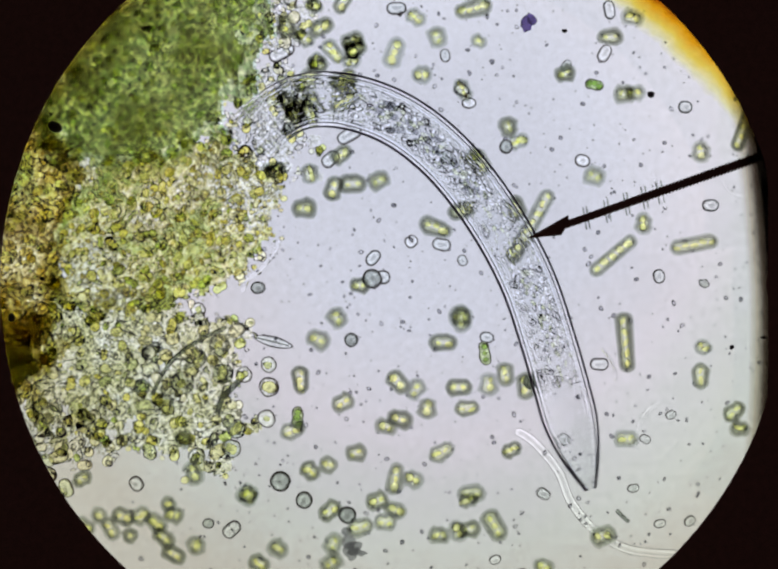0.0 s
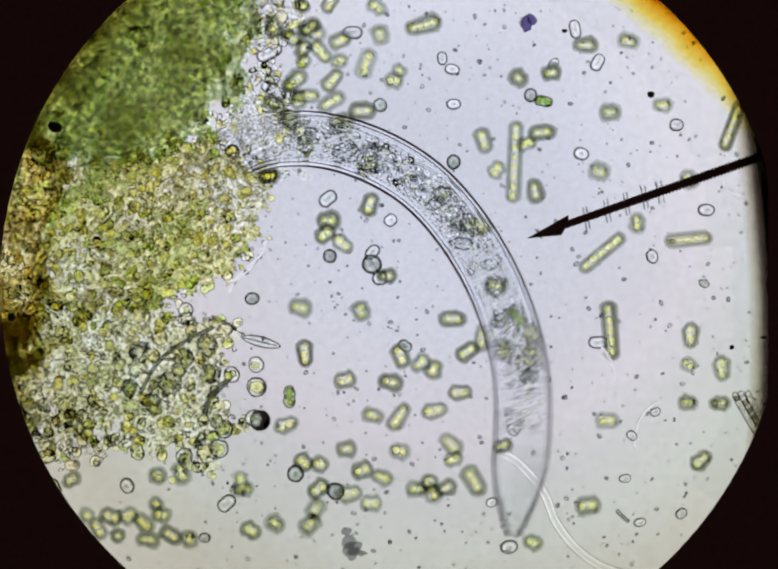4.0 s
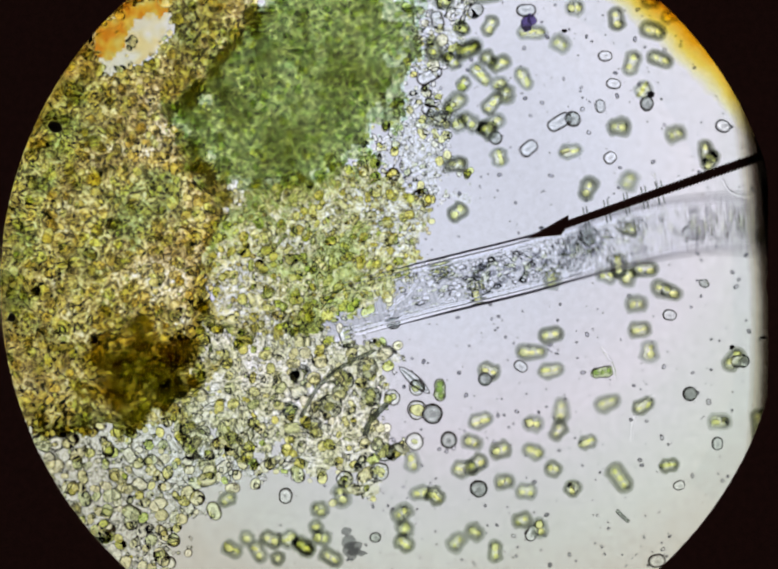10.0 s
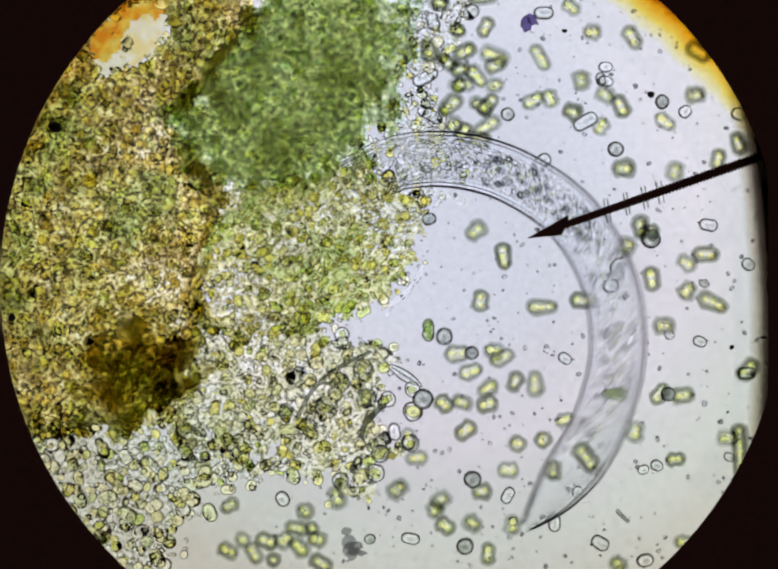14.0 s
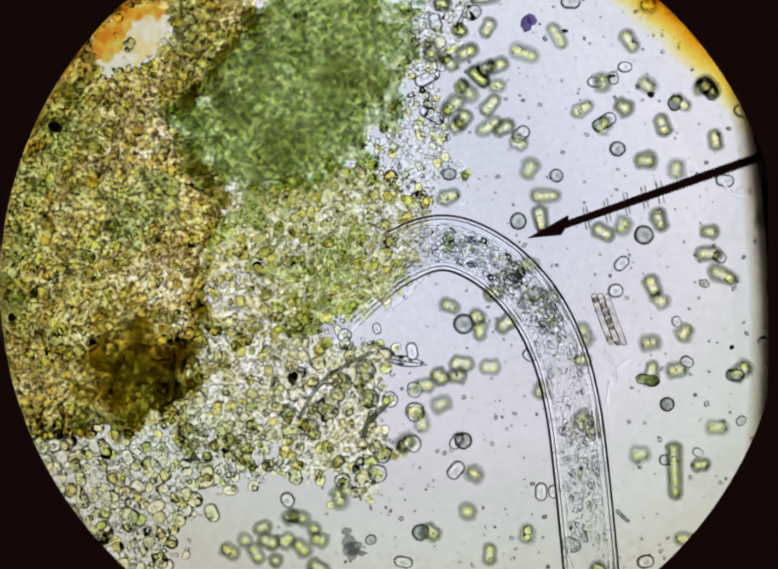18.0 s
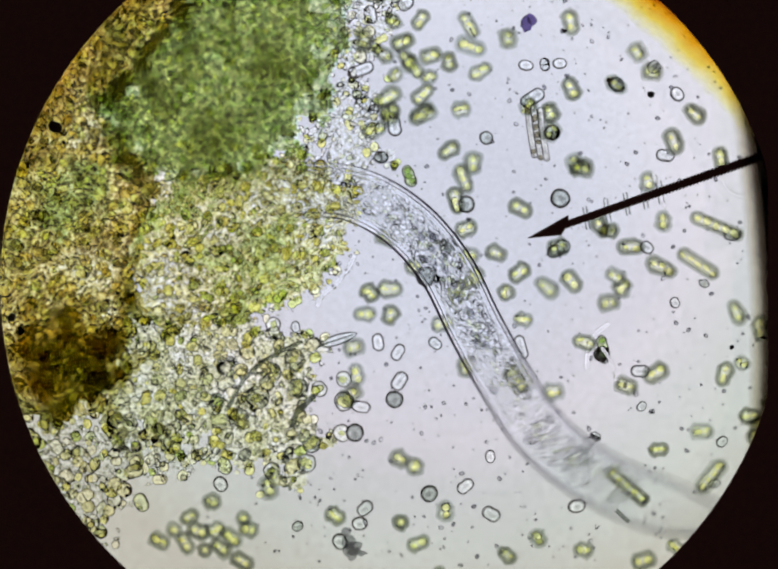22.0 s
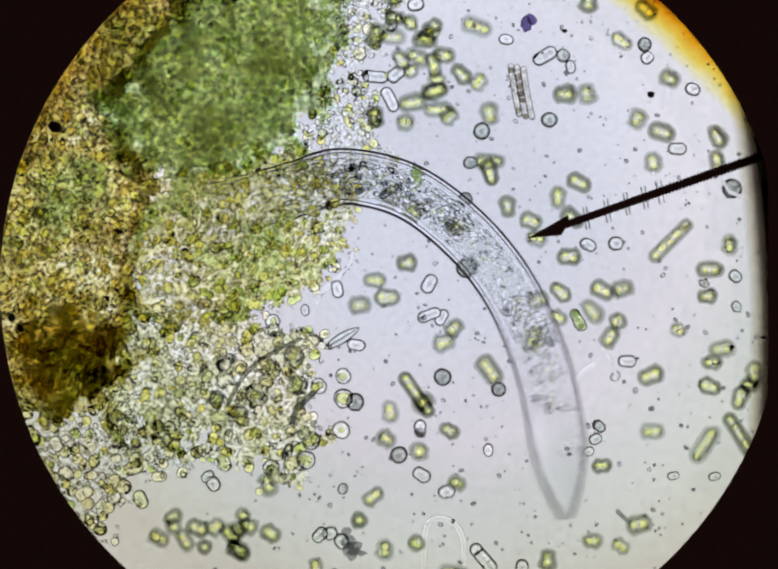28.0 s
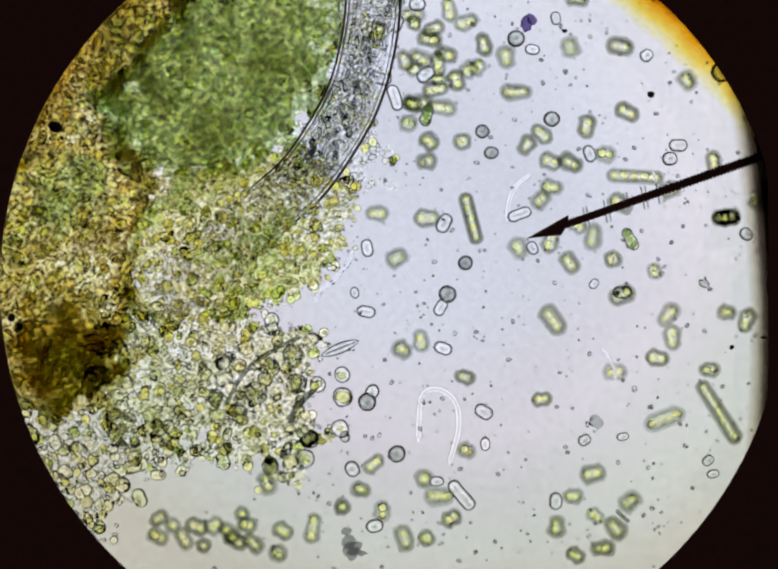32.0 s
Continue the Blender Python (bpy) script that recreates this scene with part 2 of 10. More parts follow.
def capsule(length, width, lobes=1, waist=0.0, rings=10):
    """Profile of a rod with round ends; waist pinches it between its lobes."""
    L, R = length / 2, width / 2
    e = min(R, L)
    xs = [-L + e * (1 - math.cos(math.pi / 2 * i / 6)) for i in range(7)]
    n = max(rings, lobes * 8)
    if L > e + 1e-9:
        xs += [-L + e + (2 * (L - e)) * i / n for i in range(1, n)]
        xs += [L - e * (1 - math.cos(math.pi / 2 * i / 6)) for i in range(6, -1, -1)]
    else:
        xs += [L - e * (1 - math.cos(math.pi / 2 * i / 6)) for i in range(5, -1, -1)]
    out = []
    for x in xs:
        if x < -L + e:
            r = R * math.sqrt(max(0, 1 - ((x + L - e) / e) ** 2))
        elif x > L - e:
            r = R * math.sqrt(max(0, 1 - ((x - L + e) / e) ** 2))
        else:
            r = R
        if lobes > 1:
            u = (x + L) / (2 * L) * lobes
            r *= 1 - waist * (0.5 + 0.5 * math.cos(2 * math.pi * u)) * (1 if 0.5 < u < lobes - 0.5 else 0)
        out.append((x * U, r * U))
    out[0], out[-1] = (out[0][0], 0), (out[-1][0], 0)
    return out


def ball(level):
    bm = bmesh.new()
    bmesh.ops.create_icosphere(bm, subdivisions=level, radius=1)
    bm.verts.index_update()
    v, f = np.array([q.co[:] for q in bm.verts]), np.array([[q.index for q in p.verts] for p in bm.faces])
    bm.free()
    return v, f


ICO_V, ICO_F = ball(2)
PEA_V, PEA_F = ball(1)


def beads(spots, seed, loose=math.pi, rough=0.12):
    """Verts and faces of many small lumpy grains: (centre, size x, y, z)."""
    rng = np.random.default_rng(seed)
    vs, fs, n = [], [], 0
    for c, sx, sy, sz in spots:
        a = rng.uniform(-loose, loose)
        shape, faces = (PEA_V, PEA_F) if sy < 8 * U else (ICO_V, ICO_F)
        v = shape * (1 + rough * np.sin(shape @ rng.normal(0, 2.2, 3) + rng.uniform(0, 6))[:, None])
        v = v * (sx, sy, sz)
        v = np.stack([v[:, 0] * math.cos(a) - v[:, 1] * math.sin(a), v[:, 0] * math.sin(a) + v[:, 1] * math.cos(a), v[:, 2]], 1)
        vs.append(v + np.array(c))
        fs.append(faces + n)
        n += len(v)
    return np.concatenate(vs), np.concatenate(fs)


def tube(points, radius, sides=10, lift=None):
    """A round thread through plan points, with closed ends."""
    pts = [at(x, y, lift if lift is not None else radius * U) for x, y in points]
    dense = []
    for i in range(len(pts) - 1):
        p0, p1, p2, p3 = pts[max(i - 1, 0)], pts[i], pts[i + 1], pts[min(i + 2, len(pts) - 1)]
        for k in range(6):
            s = k / 6
            dense.append(0.5 * ((2 * p1) + (p2 - p0) * s + (2 * p0 - 5 * p1 + 4 * p2 - p3) * s * s + (3 * p1 - p0 - 3 * p2 + p3) * s ** 3))
    dense.append(pts[-1])
    v, f = [], []
    for i, p in enumerate(dense):
        d = (dense[min(i + 1, len(dense) - 1)] - dense[max(i - 1, 0)]).normalized()
        side = Vector((-d.y, d.x, 0))
        r = radius * U * (0.55 if i in (0, len(dense) - 1) else 1)
        for k in range(sides):
            a = 2 * math.pi * k / sides
            v.append(p + side * (r * math.cos(a)) + Vector((0, 0, r * math.sin(a))))
    for i in range(len(dense) - 1):
        for k in range(sides):
            a, b = i * sides + k, i * sides + (k + 1) % sides
            f.append((a, b, b + sides, a + sides))
    f.append(tuple(range(sides - 1, -1, -1)))
    f.append(tuple(range((len(dense) - 1) * sides, len(dense) * sides)))
    return v, f


def lumpy(v, f, seed, much=0.10):
    """The same body, slightly bent and uneven."""
    r = np.random.default_rng(seed)
    v = np.array([tuple(q) for q in v])
    long = max(np.abs(v[:, 0]).max(), 1e-9)
    u = v[:, 0] / long
    swell = 1 + much * (np.sin(u * r.uniform(2, 4) + r.uniform(0, 6)) + 0.7 * np.sin(u * r.uniform(5, 9) + r.uniform(0, 6)))
    side = np.sign(v[:, 1]) * much * 0.6 * np.sin(u * r.uniform(3, 6) + r.uniform(0, 6))
    v[:, 1] *= swell + side
    v[:, 2] *= swell
    v[:, 1] += r.uniform(-0.05, 0.05) * long * (u * u - 0.4)
    return v, f


def thing(name, label, category, group="", kind=""):
    return tagged(new(name), label, category, group, kind)


# ---- the glass slide on the stage ----
slide = ride(thing("glass_slide", "clear glass microscope slide strewn with fine dark specks", "slide", kind="structure"))


def slab(x0, y0, x1, y1, z0, z1, mat):
    a, b = at(x0, y1), at(x1, y0)
    v = [(x, y, z) for z in (z0, z1) for x, y in ((a.x, a.y), (b.x, a.y), (b.x, b.y), (a.x, b.y))]
    f = [(3, 2, 1, 0), (4, 5, 6, 7), (0, 1, 5, 4), (1, 2, 6, 5), (2, 3, 7, 6), (3, 0, 4, 7)]
    return mesh_of("slab", v, f, mat, smooth=False)


part("glass_plate", slab(-500, -400, 2400, 1550, -0.004, 0, GLASS), slide)
rng = random.Random(4)
spots = []
for k in range(1300):
    r = rng.choice((1.2, 1.5, 1.8, 2.0, 2.6, 3.4, 4.6)) * U
    spots.append((at(rng.uniform(560, 1950), rng.uniform(-60, 1230), r * 0.8), r * rng.uniform(1, 1.5), r, r * 0.8))
tagged(part("speck", mesh_of("speck", *beads(spots, 5), SPECK), slide, "fine dark specks"), kind="stuff")


# ---- the mats and clumps of algae ----
def within(poly, x, y):
    inside, j = False, len(poly) - 1
    for i in range(len(poly)):
        (xi, yi), (xj, yj) = poly[i], poly[j]
        if (yi > y) != (yj > y) and x < (xj - xi) * (y - yi) / (yj - yi) + xi:
            inside = not inside
        j = i
    return inside


def edge_distance(poly, x, y):
    best = 1e9
    for i in range(len(poly)):
        (ax, ay), (bx, by) = poly[i - 1], poly[i]
        dx, dy = bx - ax, by - ay
        s = max(0, min(1, ((x - ax) * dx + (y - ay) * dy) / (dx * dx + dy * dy)))
        best = min(best, math.hypot(x - ax - s * dx, y - ay - s * dy))
    return best


def ragged(poly, x, y, rough=26.0):
    """How deep (x, y) lies inside the poly, in plan units, with a ragged rim; below 0 it lies outside."""
    d = edge_distance(poly, x, y) * (1 if within(poly, x, y) else -1)
    return d + rough * noise.noise(Vector((x / 46, y / 46, 3.1))) + 0.5 * rough * noise.noise(Vector((x / 15, y / 15, 8.7)))


def heap(poly, step, thick, film, rough=26.0, holes=None, slope=60):
    """A lumpy closed cushion over the poly: a sloping top of film, and a clear underside on the glass."""
    xs, ys = [p[0] for p in poly], [p[1] for p in poly]
    nx, ny = int((max(xs) - min(xs) + 80) / step), int((max(ys) - min(ys) + 80) / step)
    x0, y0 = min(xs) - 40, min(ys) - 40
    depth = {}
    for i in range(nx):
        for j in range(ny):
            x, y = x0 + i * step, y0 + j * step
            d = ragged(poly, x, y, rough)
            if holes and within(holes, x, y):
                d = -1
            if d > 0:
                depth[i, j] = d
    v, f, mats, top, low = [], [], [], {}, {}
    for (i, j), d in depth.items():
        x, y = x0 + i * step, y0 + j * step
        z = U * thick * (1 - math.exp(-d / slope)) * (0.8 + 0.5 * noise.noise(Vector((x / 22, y / 22, 0)))) + 0.0012
        top[i, j] = len(v)
        x += 0.42 * step * noise.noise(Vector((x / 7, y / 7, 5)))
        y += 0.42 * step * noise.noise(Vector((x / 7, y / 7, 9)))
        v.append(at(x, y, z))
        low[i, j] = len(v)
        v.append(at(x, y, 0.0004))
    cells = [(i, j) for i, j in depth if all(k in depth for k in ((i + 1, j), (i, j + 1), (i + 1, j + 1)))]
    have = set(cells)
    for i, j in cells:
        q = ((i, j), (i, j + 1), (i + 1, j + 1), (i + 1, j))
        f.append([top[k] for k in q])
        mats.append(0)
        f.append([low[k] for k in reversed(q)])
        mats.append(1)
        for (di, dj), (a, b) in (((-1, 0), (q[1], q[0])), ((1, 0), (q[3], q[2])), ((0, -1), (q[0], q[3])), ((0, 1), (q[2], q[1]))):
            if (i + di, j + dj) not in have:
                f.append((top[a], top[b], low[b], low[a]))
                mats.append(1)
    me = mesh_of("cushion", v, f, [film, CLEAR])
    me.polygons.foreach_set("material_index", mats)
    return me


def strewn(poly, gap, sizes, seed, rough=30.0, lift=(4, 26), flat=0.8, keep=1.0, stretch=(1.0, 1.5)):
    """Places for grains over the poly: a jittered grid."""
    rng = random.Random(seed)
    xs, ys = [p[0] for p in poly], [p[1] for p in poly]
    out = []
    y = min(ys) - 30
    while y < max(ys) + 30:
        x = min(xs) - 30
        while x < max(xs) + 30:
            px, py = x + rng.uniform(-0.6, 0.6) * gap, y + rng.uniform(-0.6, 0.6) * gap
            d = ragged(poly, px, py, rough)
            if d > -6 and rng.random() < keep:
                r = rng.uniform(*sizes) / 2
                z = (r * flat + min(1, max(0, d) / 60) * rng.uniform(*lift)) * U
                out.append((at(px, py, z), r * U * rng.uniform(*stretch), r * U, r * U * flat))
            x += gap
        y += gap
    return out


OLIVE = [(-60, -80), (575, -80), (505, 66), (425, 162), (360, 236), (402, 306), (462, 362), (484, 398), (446, 470), (416, 520), (434, 600), (414, 650), (394, 800),
         (260, 870), (60, 880), (-60, 720)]
GAP = [(190, 60), (330, -10), (350, 60), (300, 120), (215, 150)]
CLUMP = [(560, -60), (700, -60), (845, 10), (832, 130), (800, 235), (725, 335), (640, 378), (520, 402), (420, 372), (345, 300), (318, 230), (385, 160), (480, 60)]
MIDDLE = [(470, 375), (630, 355), (730, 305), (835, 385), (885, 410), (850, 480), (835, 560), (765, 625), (660, 655), (520, 685), (405, 665), (424, 600), (398, 520), (424, 470), (458, 404), (440, 376)]
LOWER = [(350, 640), (410, 630), (660, 650), (790, 690), (800, 760), (760, 840), (820, 900), (740, 985), (600, 950), (430, 920), (330, 900), (340, 800)]
BEDDING = [(10, 850), (200, 840), (430, 870), (540, 950), (430, 1000), (370, 1060), (335, 1190), (100, 1190), (-40, 1000)]

FRINGE = [(838, -40), (950, -30), (925, 110), (890, 210), (915, 330), (895, 410), (835, 390), (775, 362), (705, 362), (722, 318), (786, 235), (820, 130)]


def off_gap(spots):
    """The grains that do not lie over the mat's gap."""
    return [q for q in spots if not within(GAP, q[0].x / U + 784, 573.5 - q[0].y / U)]


def spread(poly, k):
    """The poly grown by the factor k about its middle."""
    cx, cy = sum(p[0] for p in poly) / len(poly), sum(p[1] for p in poly) / len(poly)
    return [(cx + (x - cx) * k, cy + (y - cy) * k) for x, y in poly]


mat = ride(thing("algal_mat", "olive and gold mat of packed algal granules on glass", "algae"))
part("cushion", heap(OLIVE, 7, 34, MAT_FILM, holes=GAP), mat)
tagged(part("granule", mesh_of("granule", *beads(off_gap(strewn(OLIVE, 23, (12, 25), 11, lift=(10, 62))), 12, rough=0.3), GOLD), mat, "small gold granules"), kind="stuff")
part("amber_cushion", heap(spread(GAP, 1.14), 6, 20, AMBER_GAP, rough=14), mat, "amber stained gap in the mat")
part("amber_cushion", heap([(180, 60), (250, 10), (330, -30), (345, 20), (270, 50), (255, 95), (215, 130), (190, 120)], 6, 34, AMBER_DEEP, rough=22), mat, "deep amber patch in the mat's gap")
part("dark_grain", mesh_of("dark_grain", *beads([(at(268, 84, 0.006), 13 * U, 10 * U, 4 * U), (at(262, 96, 0.005), 7 * U, 6 * U, 3 * U)], 9, rough=0.3), GREYISH), mat, "dark grain in the mat's gap")
tagged(part("granule", mesh_of("granule", *beads(strewn(GAP, 26, (8, 16), 13, keep=0.12, rough=10), 14), GOLD), mat, "loose amber granules"), kind="stuff")
tagged(part("shard", mesh_of("shard", *beads(off_gap(strewn(OLIVE, 17, (5, 13), 15, lift=(10, 66), keep=0.8, stretch=(1.0, 1.8))), 16, rough=0.4), YOLK), mat, "fine clear shards"), kind="stuff")

SEAM = [(430, -80), (530, -80), (455, 60), (412, 140), (392, 230), (432, 300), (500, 345), (640, 372), (700, 345), (640, 425), (540, 440), (430, 400), (340, 330), (300, 230), (330, 120), (395, 20)]
part("seam", heap(SEAM, 7, 14, BED_FILM, rough=24), mat, "thin pale seam of the mat")

green = ride(thing("green_clump", "dense dark green clump of fine algae on glass", "algae"))
part("cushion", heap(spread(CLUMP, 1.0), 7, 30, GREEN_FILM, rough=36), green)
part("cushion", heap(spread(CLUMP, 0.90), 7, 40, GREEN_FILM, rough=64), green)
CORE = [(360, 240), (400, 180), (470, 140), (560, 30), (640, 40), (610, 150), (520, 240), (430, 290), (370, 285)]
part("core", heap(CORE, 9, 48, CORE_FILM, rough=90), green, "dense brown-green core of the clump")
part("veil", heap(spread(CLUMP, 1.05), 6, 24, GREEN_VEIL, rough=54), green, "thin green rim of the clump")
tagged(part("granule", mesh_of("granule", *beads(strewn(CLUMP, 17, (5, 16), 21, rough=34, lift=(14, 44), keep=0.6), 22, rough=0.4), LEAFY), green, "fine green granules"), kind="stuff")

brown = ride(thing("brown_clump", "round dark brown clump of fine algae on the mat", "algae"))
ROUND = [(290 + 128 * math.cos(a * math.pi / 10), 742 + 112 * math.sin(a * math.pi / 10)) for a in range(20)]
part("cushion", heap(spread(ROUND, 0.92), 6, 34, BROWN_FILM, rough=54), brown)
part("core", heap(spread(ROUND, 0.70), 6, 44, BROWN_FILM, rough=64), brown, "dense dark core of the clump")
part("veil", heap(spread(ROUND, 1.10), 6, 24, BROWN_VEIL, rough=60), brown, "thin brown rim of the clump")
tagged(part("granule", mesh_of("granule", *beads(strewn(spread(ROUND, 1.1), 16, (5, 13), 23, rough=50, lift=(14, 44), keep=0.6), 24, rough=0.4), GOLD), brown, "fine brown granules"), kind="stuff")

BALL = mesh_of("round_cell", *lathe(capsule(30, 28, rings=4), 12), BED)
OVAL = mesh_of("round_cell", *lathe(capsule(38, 26, rings=4), 12), BED)
SMALL = mesh_of("algal_cell", *lathe(capsule(26, 22, rings=4), 10), MIDCELL)
SMALL_LONG = mesh_of("algal_cell", *lathe(capsule(34, 20, 2, 0.15, rings=6), 10), MIDCELL)
debris = ride(thing("yellow_debris_heap", "pale heap of yellow cells and clear debris on glass", "algae"))
part("cushion", heap(MIDDLE, 7, 165, MIDDLE_FILM, rough=30, slope=100), debris)
rng = random.Random(31)
grains = strewn(MIDDLE, 27, (11, 24), 32, lift=(100, 170))
for k, (c, sx, sy, sz) in enumerate(grains[:290]):
    part("algal_cell", rng.choice((SMALL, SMALL, SMALL_LONG)), debris, m=Matrix.Translation(c) @ Euler((rng.uniform(-0.3, 0.3), rng.uniform(-0.3, 0.3), rng.uniform(0, 6.28))).to_matrix().to_4x4() @ Matrix.Scale(sy / (12 * U), 4))
tagged(part("granule", mesh_of("granule", *beads(grains[290:] + strewn(MIDDLE, 13, (4, 11), 33, lift=(110, 180), keep=0.85, stretch=(1.0, 2.0)), 34, rough=0.4), YOLK), debris, "clear and yellow granules"), kind="stuff")

lower = ride(thing("granular_debris_patch", "grey granular patch of fine debris and cells on glass", "debris"))
tagged(part("granule", mesh_of("granule", *beads(strewn(LOWER, 13, (4, 11), 41, rough=60, lift=(2, 40), keep=0.8, stretch=(1.0, 2.0)), 42, rough=0.45), SHARD), lower, "fine clear granules"), kind="stuff")
rng = random.Random(43)
for c, sx, sy, sz in strewn(LOWER, 25, (9, 26), 44, rough=60, lift=(10, 50), keep=0.8):
    part("algal_cell", rng.choice((SMALL, SMALL, SMALL_LONG, BALL, OVAL)), lower, m=Matrix.Translation(c) @ Euler((0, 0, rng.uniform(0, 6.28))).to_matrix().to_4x4() @ Matrix.Scale(sy / (12 * U), 4))

part("cushion", heap(LOWER, 7, 20, BED_FILM, rough=60), lower)
bed = ride(thing("round_cell_bed", "bed of round olive cells with dark outlines on glass", "algae"))
part("cushion", heap(BEDDING, 7, 20, RIM_FILM, rough=40), bed)
for c, sx, sy, sz in strewn(BEDDING, 23, (13, 32), 51, rough=40, lift=(0, 40), keep=0.95):
    part("round_cell", rng.choice((BALL, OVAL, SMALL)), bed, m=Matrix.Translation(c) @ Euler((0, 0, rng.uniform(0, 6.28))).to_matrix().to_4x4() @ Matrix.Scale(sy / (14 * U), 4))
tagged(part("granule", mesh_of("granule", *beads(strewn(BEDDING, 15, (5, 13), 52, rough=40, lift=(0, 20), keep=0.85), 53, rough=0.3), SHARD), bed, "fine pale granules"), kind="stuff")


rim = ride(thing("granular_fringe", "loose pale granules along the green clump's edge", "debris"))
tagged(part("granule", mesh_of("granule", *beads(strewn(FRINGE, 11, (4, 13), 61, rough=50, lift=(0, 20), keep=0.68, stretch=(1.1, 2.6)), 62, rough=0.45), GRIT), rim, "pale granules"), kind="stuff")
part("cushion", heap(FRINGE, 7, 12, RIM_FILM, rough=100), rim)
for c, sx, sy, sz in strewn(FRINGE, 27, (10, 23), 63, rough=60, lift=(0, 20), keep=0.62):
    part("algal_cell", rng.choice((SMALL, SMALL, SMALL_LONG, BALL)), rim, m=Matrix.Translation(c) @ Euler((0, 0, rng.uniform(0, 6.28))).to_matrix().to_4x4() @ Matrix.Scale(sy / (12 * U), 4))
RIND = clear_cell("round_cell_rind", [(0, (0.76, 0.83, 0.74)), (0.5, (0.90, 0.93, 0.84)), (1, (0.96, 0.97, 0.95))], 1.20, grain=0.2, grain_scale=420)
for x, y, d in ((743, 741, 44), (750, 799, 44), (793, 801, 34), (842, 781, 34), (843, 826, 42), (838, 890, 38), (632, 858, 40), (668, 818, 50), (767, 950, 40), (586, 826, 34), (700, 671, 32), (777, 911, 40), (697, 966, 36), (698, 767, 40), (612, 752, 36)):
    orb = ride(thing("ring_cell", "round greenish cell with a dark rim at the debris", "cell", group="round cells at the debris"))
    lift = Matrix.Translation(at(x, y, 0.55 * d * U))
    part("rind", mesh_of("rind", *lumpy(*lathe(capsule(d, 0.94 * d)), x, 0.03), RIND), orb, m=lift @ Euler((0, 0, x * 0.7)).to_matrix().to_4x4())
    part("chloroplast", mesh_of("chloroplast", *beads([(Vector((0, 0, 0)), 0.28 * d * U, 0.2 * d * U, 0.16 * d * U)], x, rough=0.4), LEAFY), orb, "pale green content", lift)
TWIG = clear_cell("dark_twig", [(0, (0.30, 0.33, 0.27)), (1, (0.42, 0.46, 0.37))], 1.18, grain=0.6, grain_scale=300)
ride(tagged(new("dark_twig", mesh_of("dark_twig", *tube([(736, 886), (742, 862), (760, 836), (784, 812)], 6.5), TWIG)), "short dark curved twig on the glass slide", "debris"))
ride(tagged(new("dark_strand", mesh_of("dark_strand", *tube([(610, 840), (640, 785), (690, 740), (760, 705)], 4.2, lift=0.017), GREYISH)), "fine grey strand across the debris", "debris"))
ride(tagged(new("pale_strand", mesh_of("pale_strand", *tube([(430, 660), (520, 655), (600, 650), (700, 640)], 3), FILAMENT)), "pale straight strand across the debris", "debris"))


# ---- the eyepiece: field stop, glass, pointer and dust ----
def stop_radius(a):
    """The field stop's opening, round (772, 573.5); a runs from the right, downwards."""
    x = math.cos(a)
    r = 772 + 38 * max(0, x) * (1 if abs(math.sin(a)) > 0.3 else abs(math.sin(a)) / 0.3)
    return min(r, 776 / x) if x > 0.3 else r


STOP_Z = 0.12
stop = thing("field_stop", "matt black eyepiece field stop ring", "eyepiece", kind="structure")
n, v, f = 180, [], []
for z in (STOP_Z, STOP_Z + 0.004):
    for k in range(n):
        a = 2 * math.pi * k / n
        r = stop_radius(a)
        v.append(at(772 + r * math.cos(a), 573.5 + r * math.sin(a), z))
        v.append(at(772 + 1600 * math.cos(a), 573.5 + 1600 * math.sin(a), z))
for k in range(n):
    i, j, h = 2 * k, 2 * ((k + 1) % n), 2 * n
    f += [(i, j, j + 1, i + 1), (h + i, h + i + 1, h + j + 1, h + j), (i, h + i, h + j, j), (i + 1, j + 1, h + j + 1, h + i + 1)]
part("ring", mesh_of("ring", v, f, BLACK, smooth=False), stop)


def crescent(a0, a1, inner, outer, z, mat, taper=True):
    """A thin curved sliver of film along the stop's rim."""
    v, f, n = [], [], 48
    for k in range(n + 1):
        a = a0 + (a1 - a0) * k / n
        r = stop_radius(a)
        w = inner * (math.sin(math.pi * k / n) ** 0.6 if taper else 1) + 0.5
        for rr in (r - w, r + outer):
            v.append(at(772 + rr * math.cos(a), 573.5 + rr * math.sin(a), z))
    for k in range(n):
        f.append((2 * k, 2 * k + 2, 2 * k + 3, 2 * k + 1))
    return mesh_of("film", v, f, mat, smooth=False)


def squared(stops):
    return [(p, tuple(q * q for q in c)) for p, c in stops]


centre = at(772, 573.5, STOP_Z - 0.002)
k = U * (1 - (STOP_Z - 0.002) / HEIGHT)
# clear inward, then yellow and orange, dark brown at the outer edge
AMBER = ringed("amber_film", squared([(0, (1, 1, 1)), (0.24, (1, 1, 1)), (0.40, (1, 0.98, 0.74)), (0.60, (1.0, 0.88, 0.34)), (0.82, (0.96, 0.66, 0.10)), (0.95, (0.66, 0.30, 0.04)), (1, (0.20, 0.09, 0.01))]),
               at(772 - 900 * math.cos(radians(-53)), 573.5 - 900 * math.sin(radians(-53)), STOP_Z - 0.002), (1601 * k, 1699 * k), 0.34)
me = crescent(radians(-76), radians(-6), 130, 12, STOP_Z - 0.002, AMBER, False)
part("amber_film", me, stop, "amber film along the rim, darker outward")
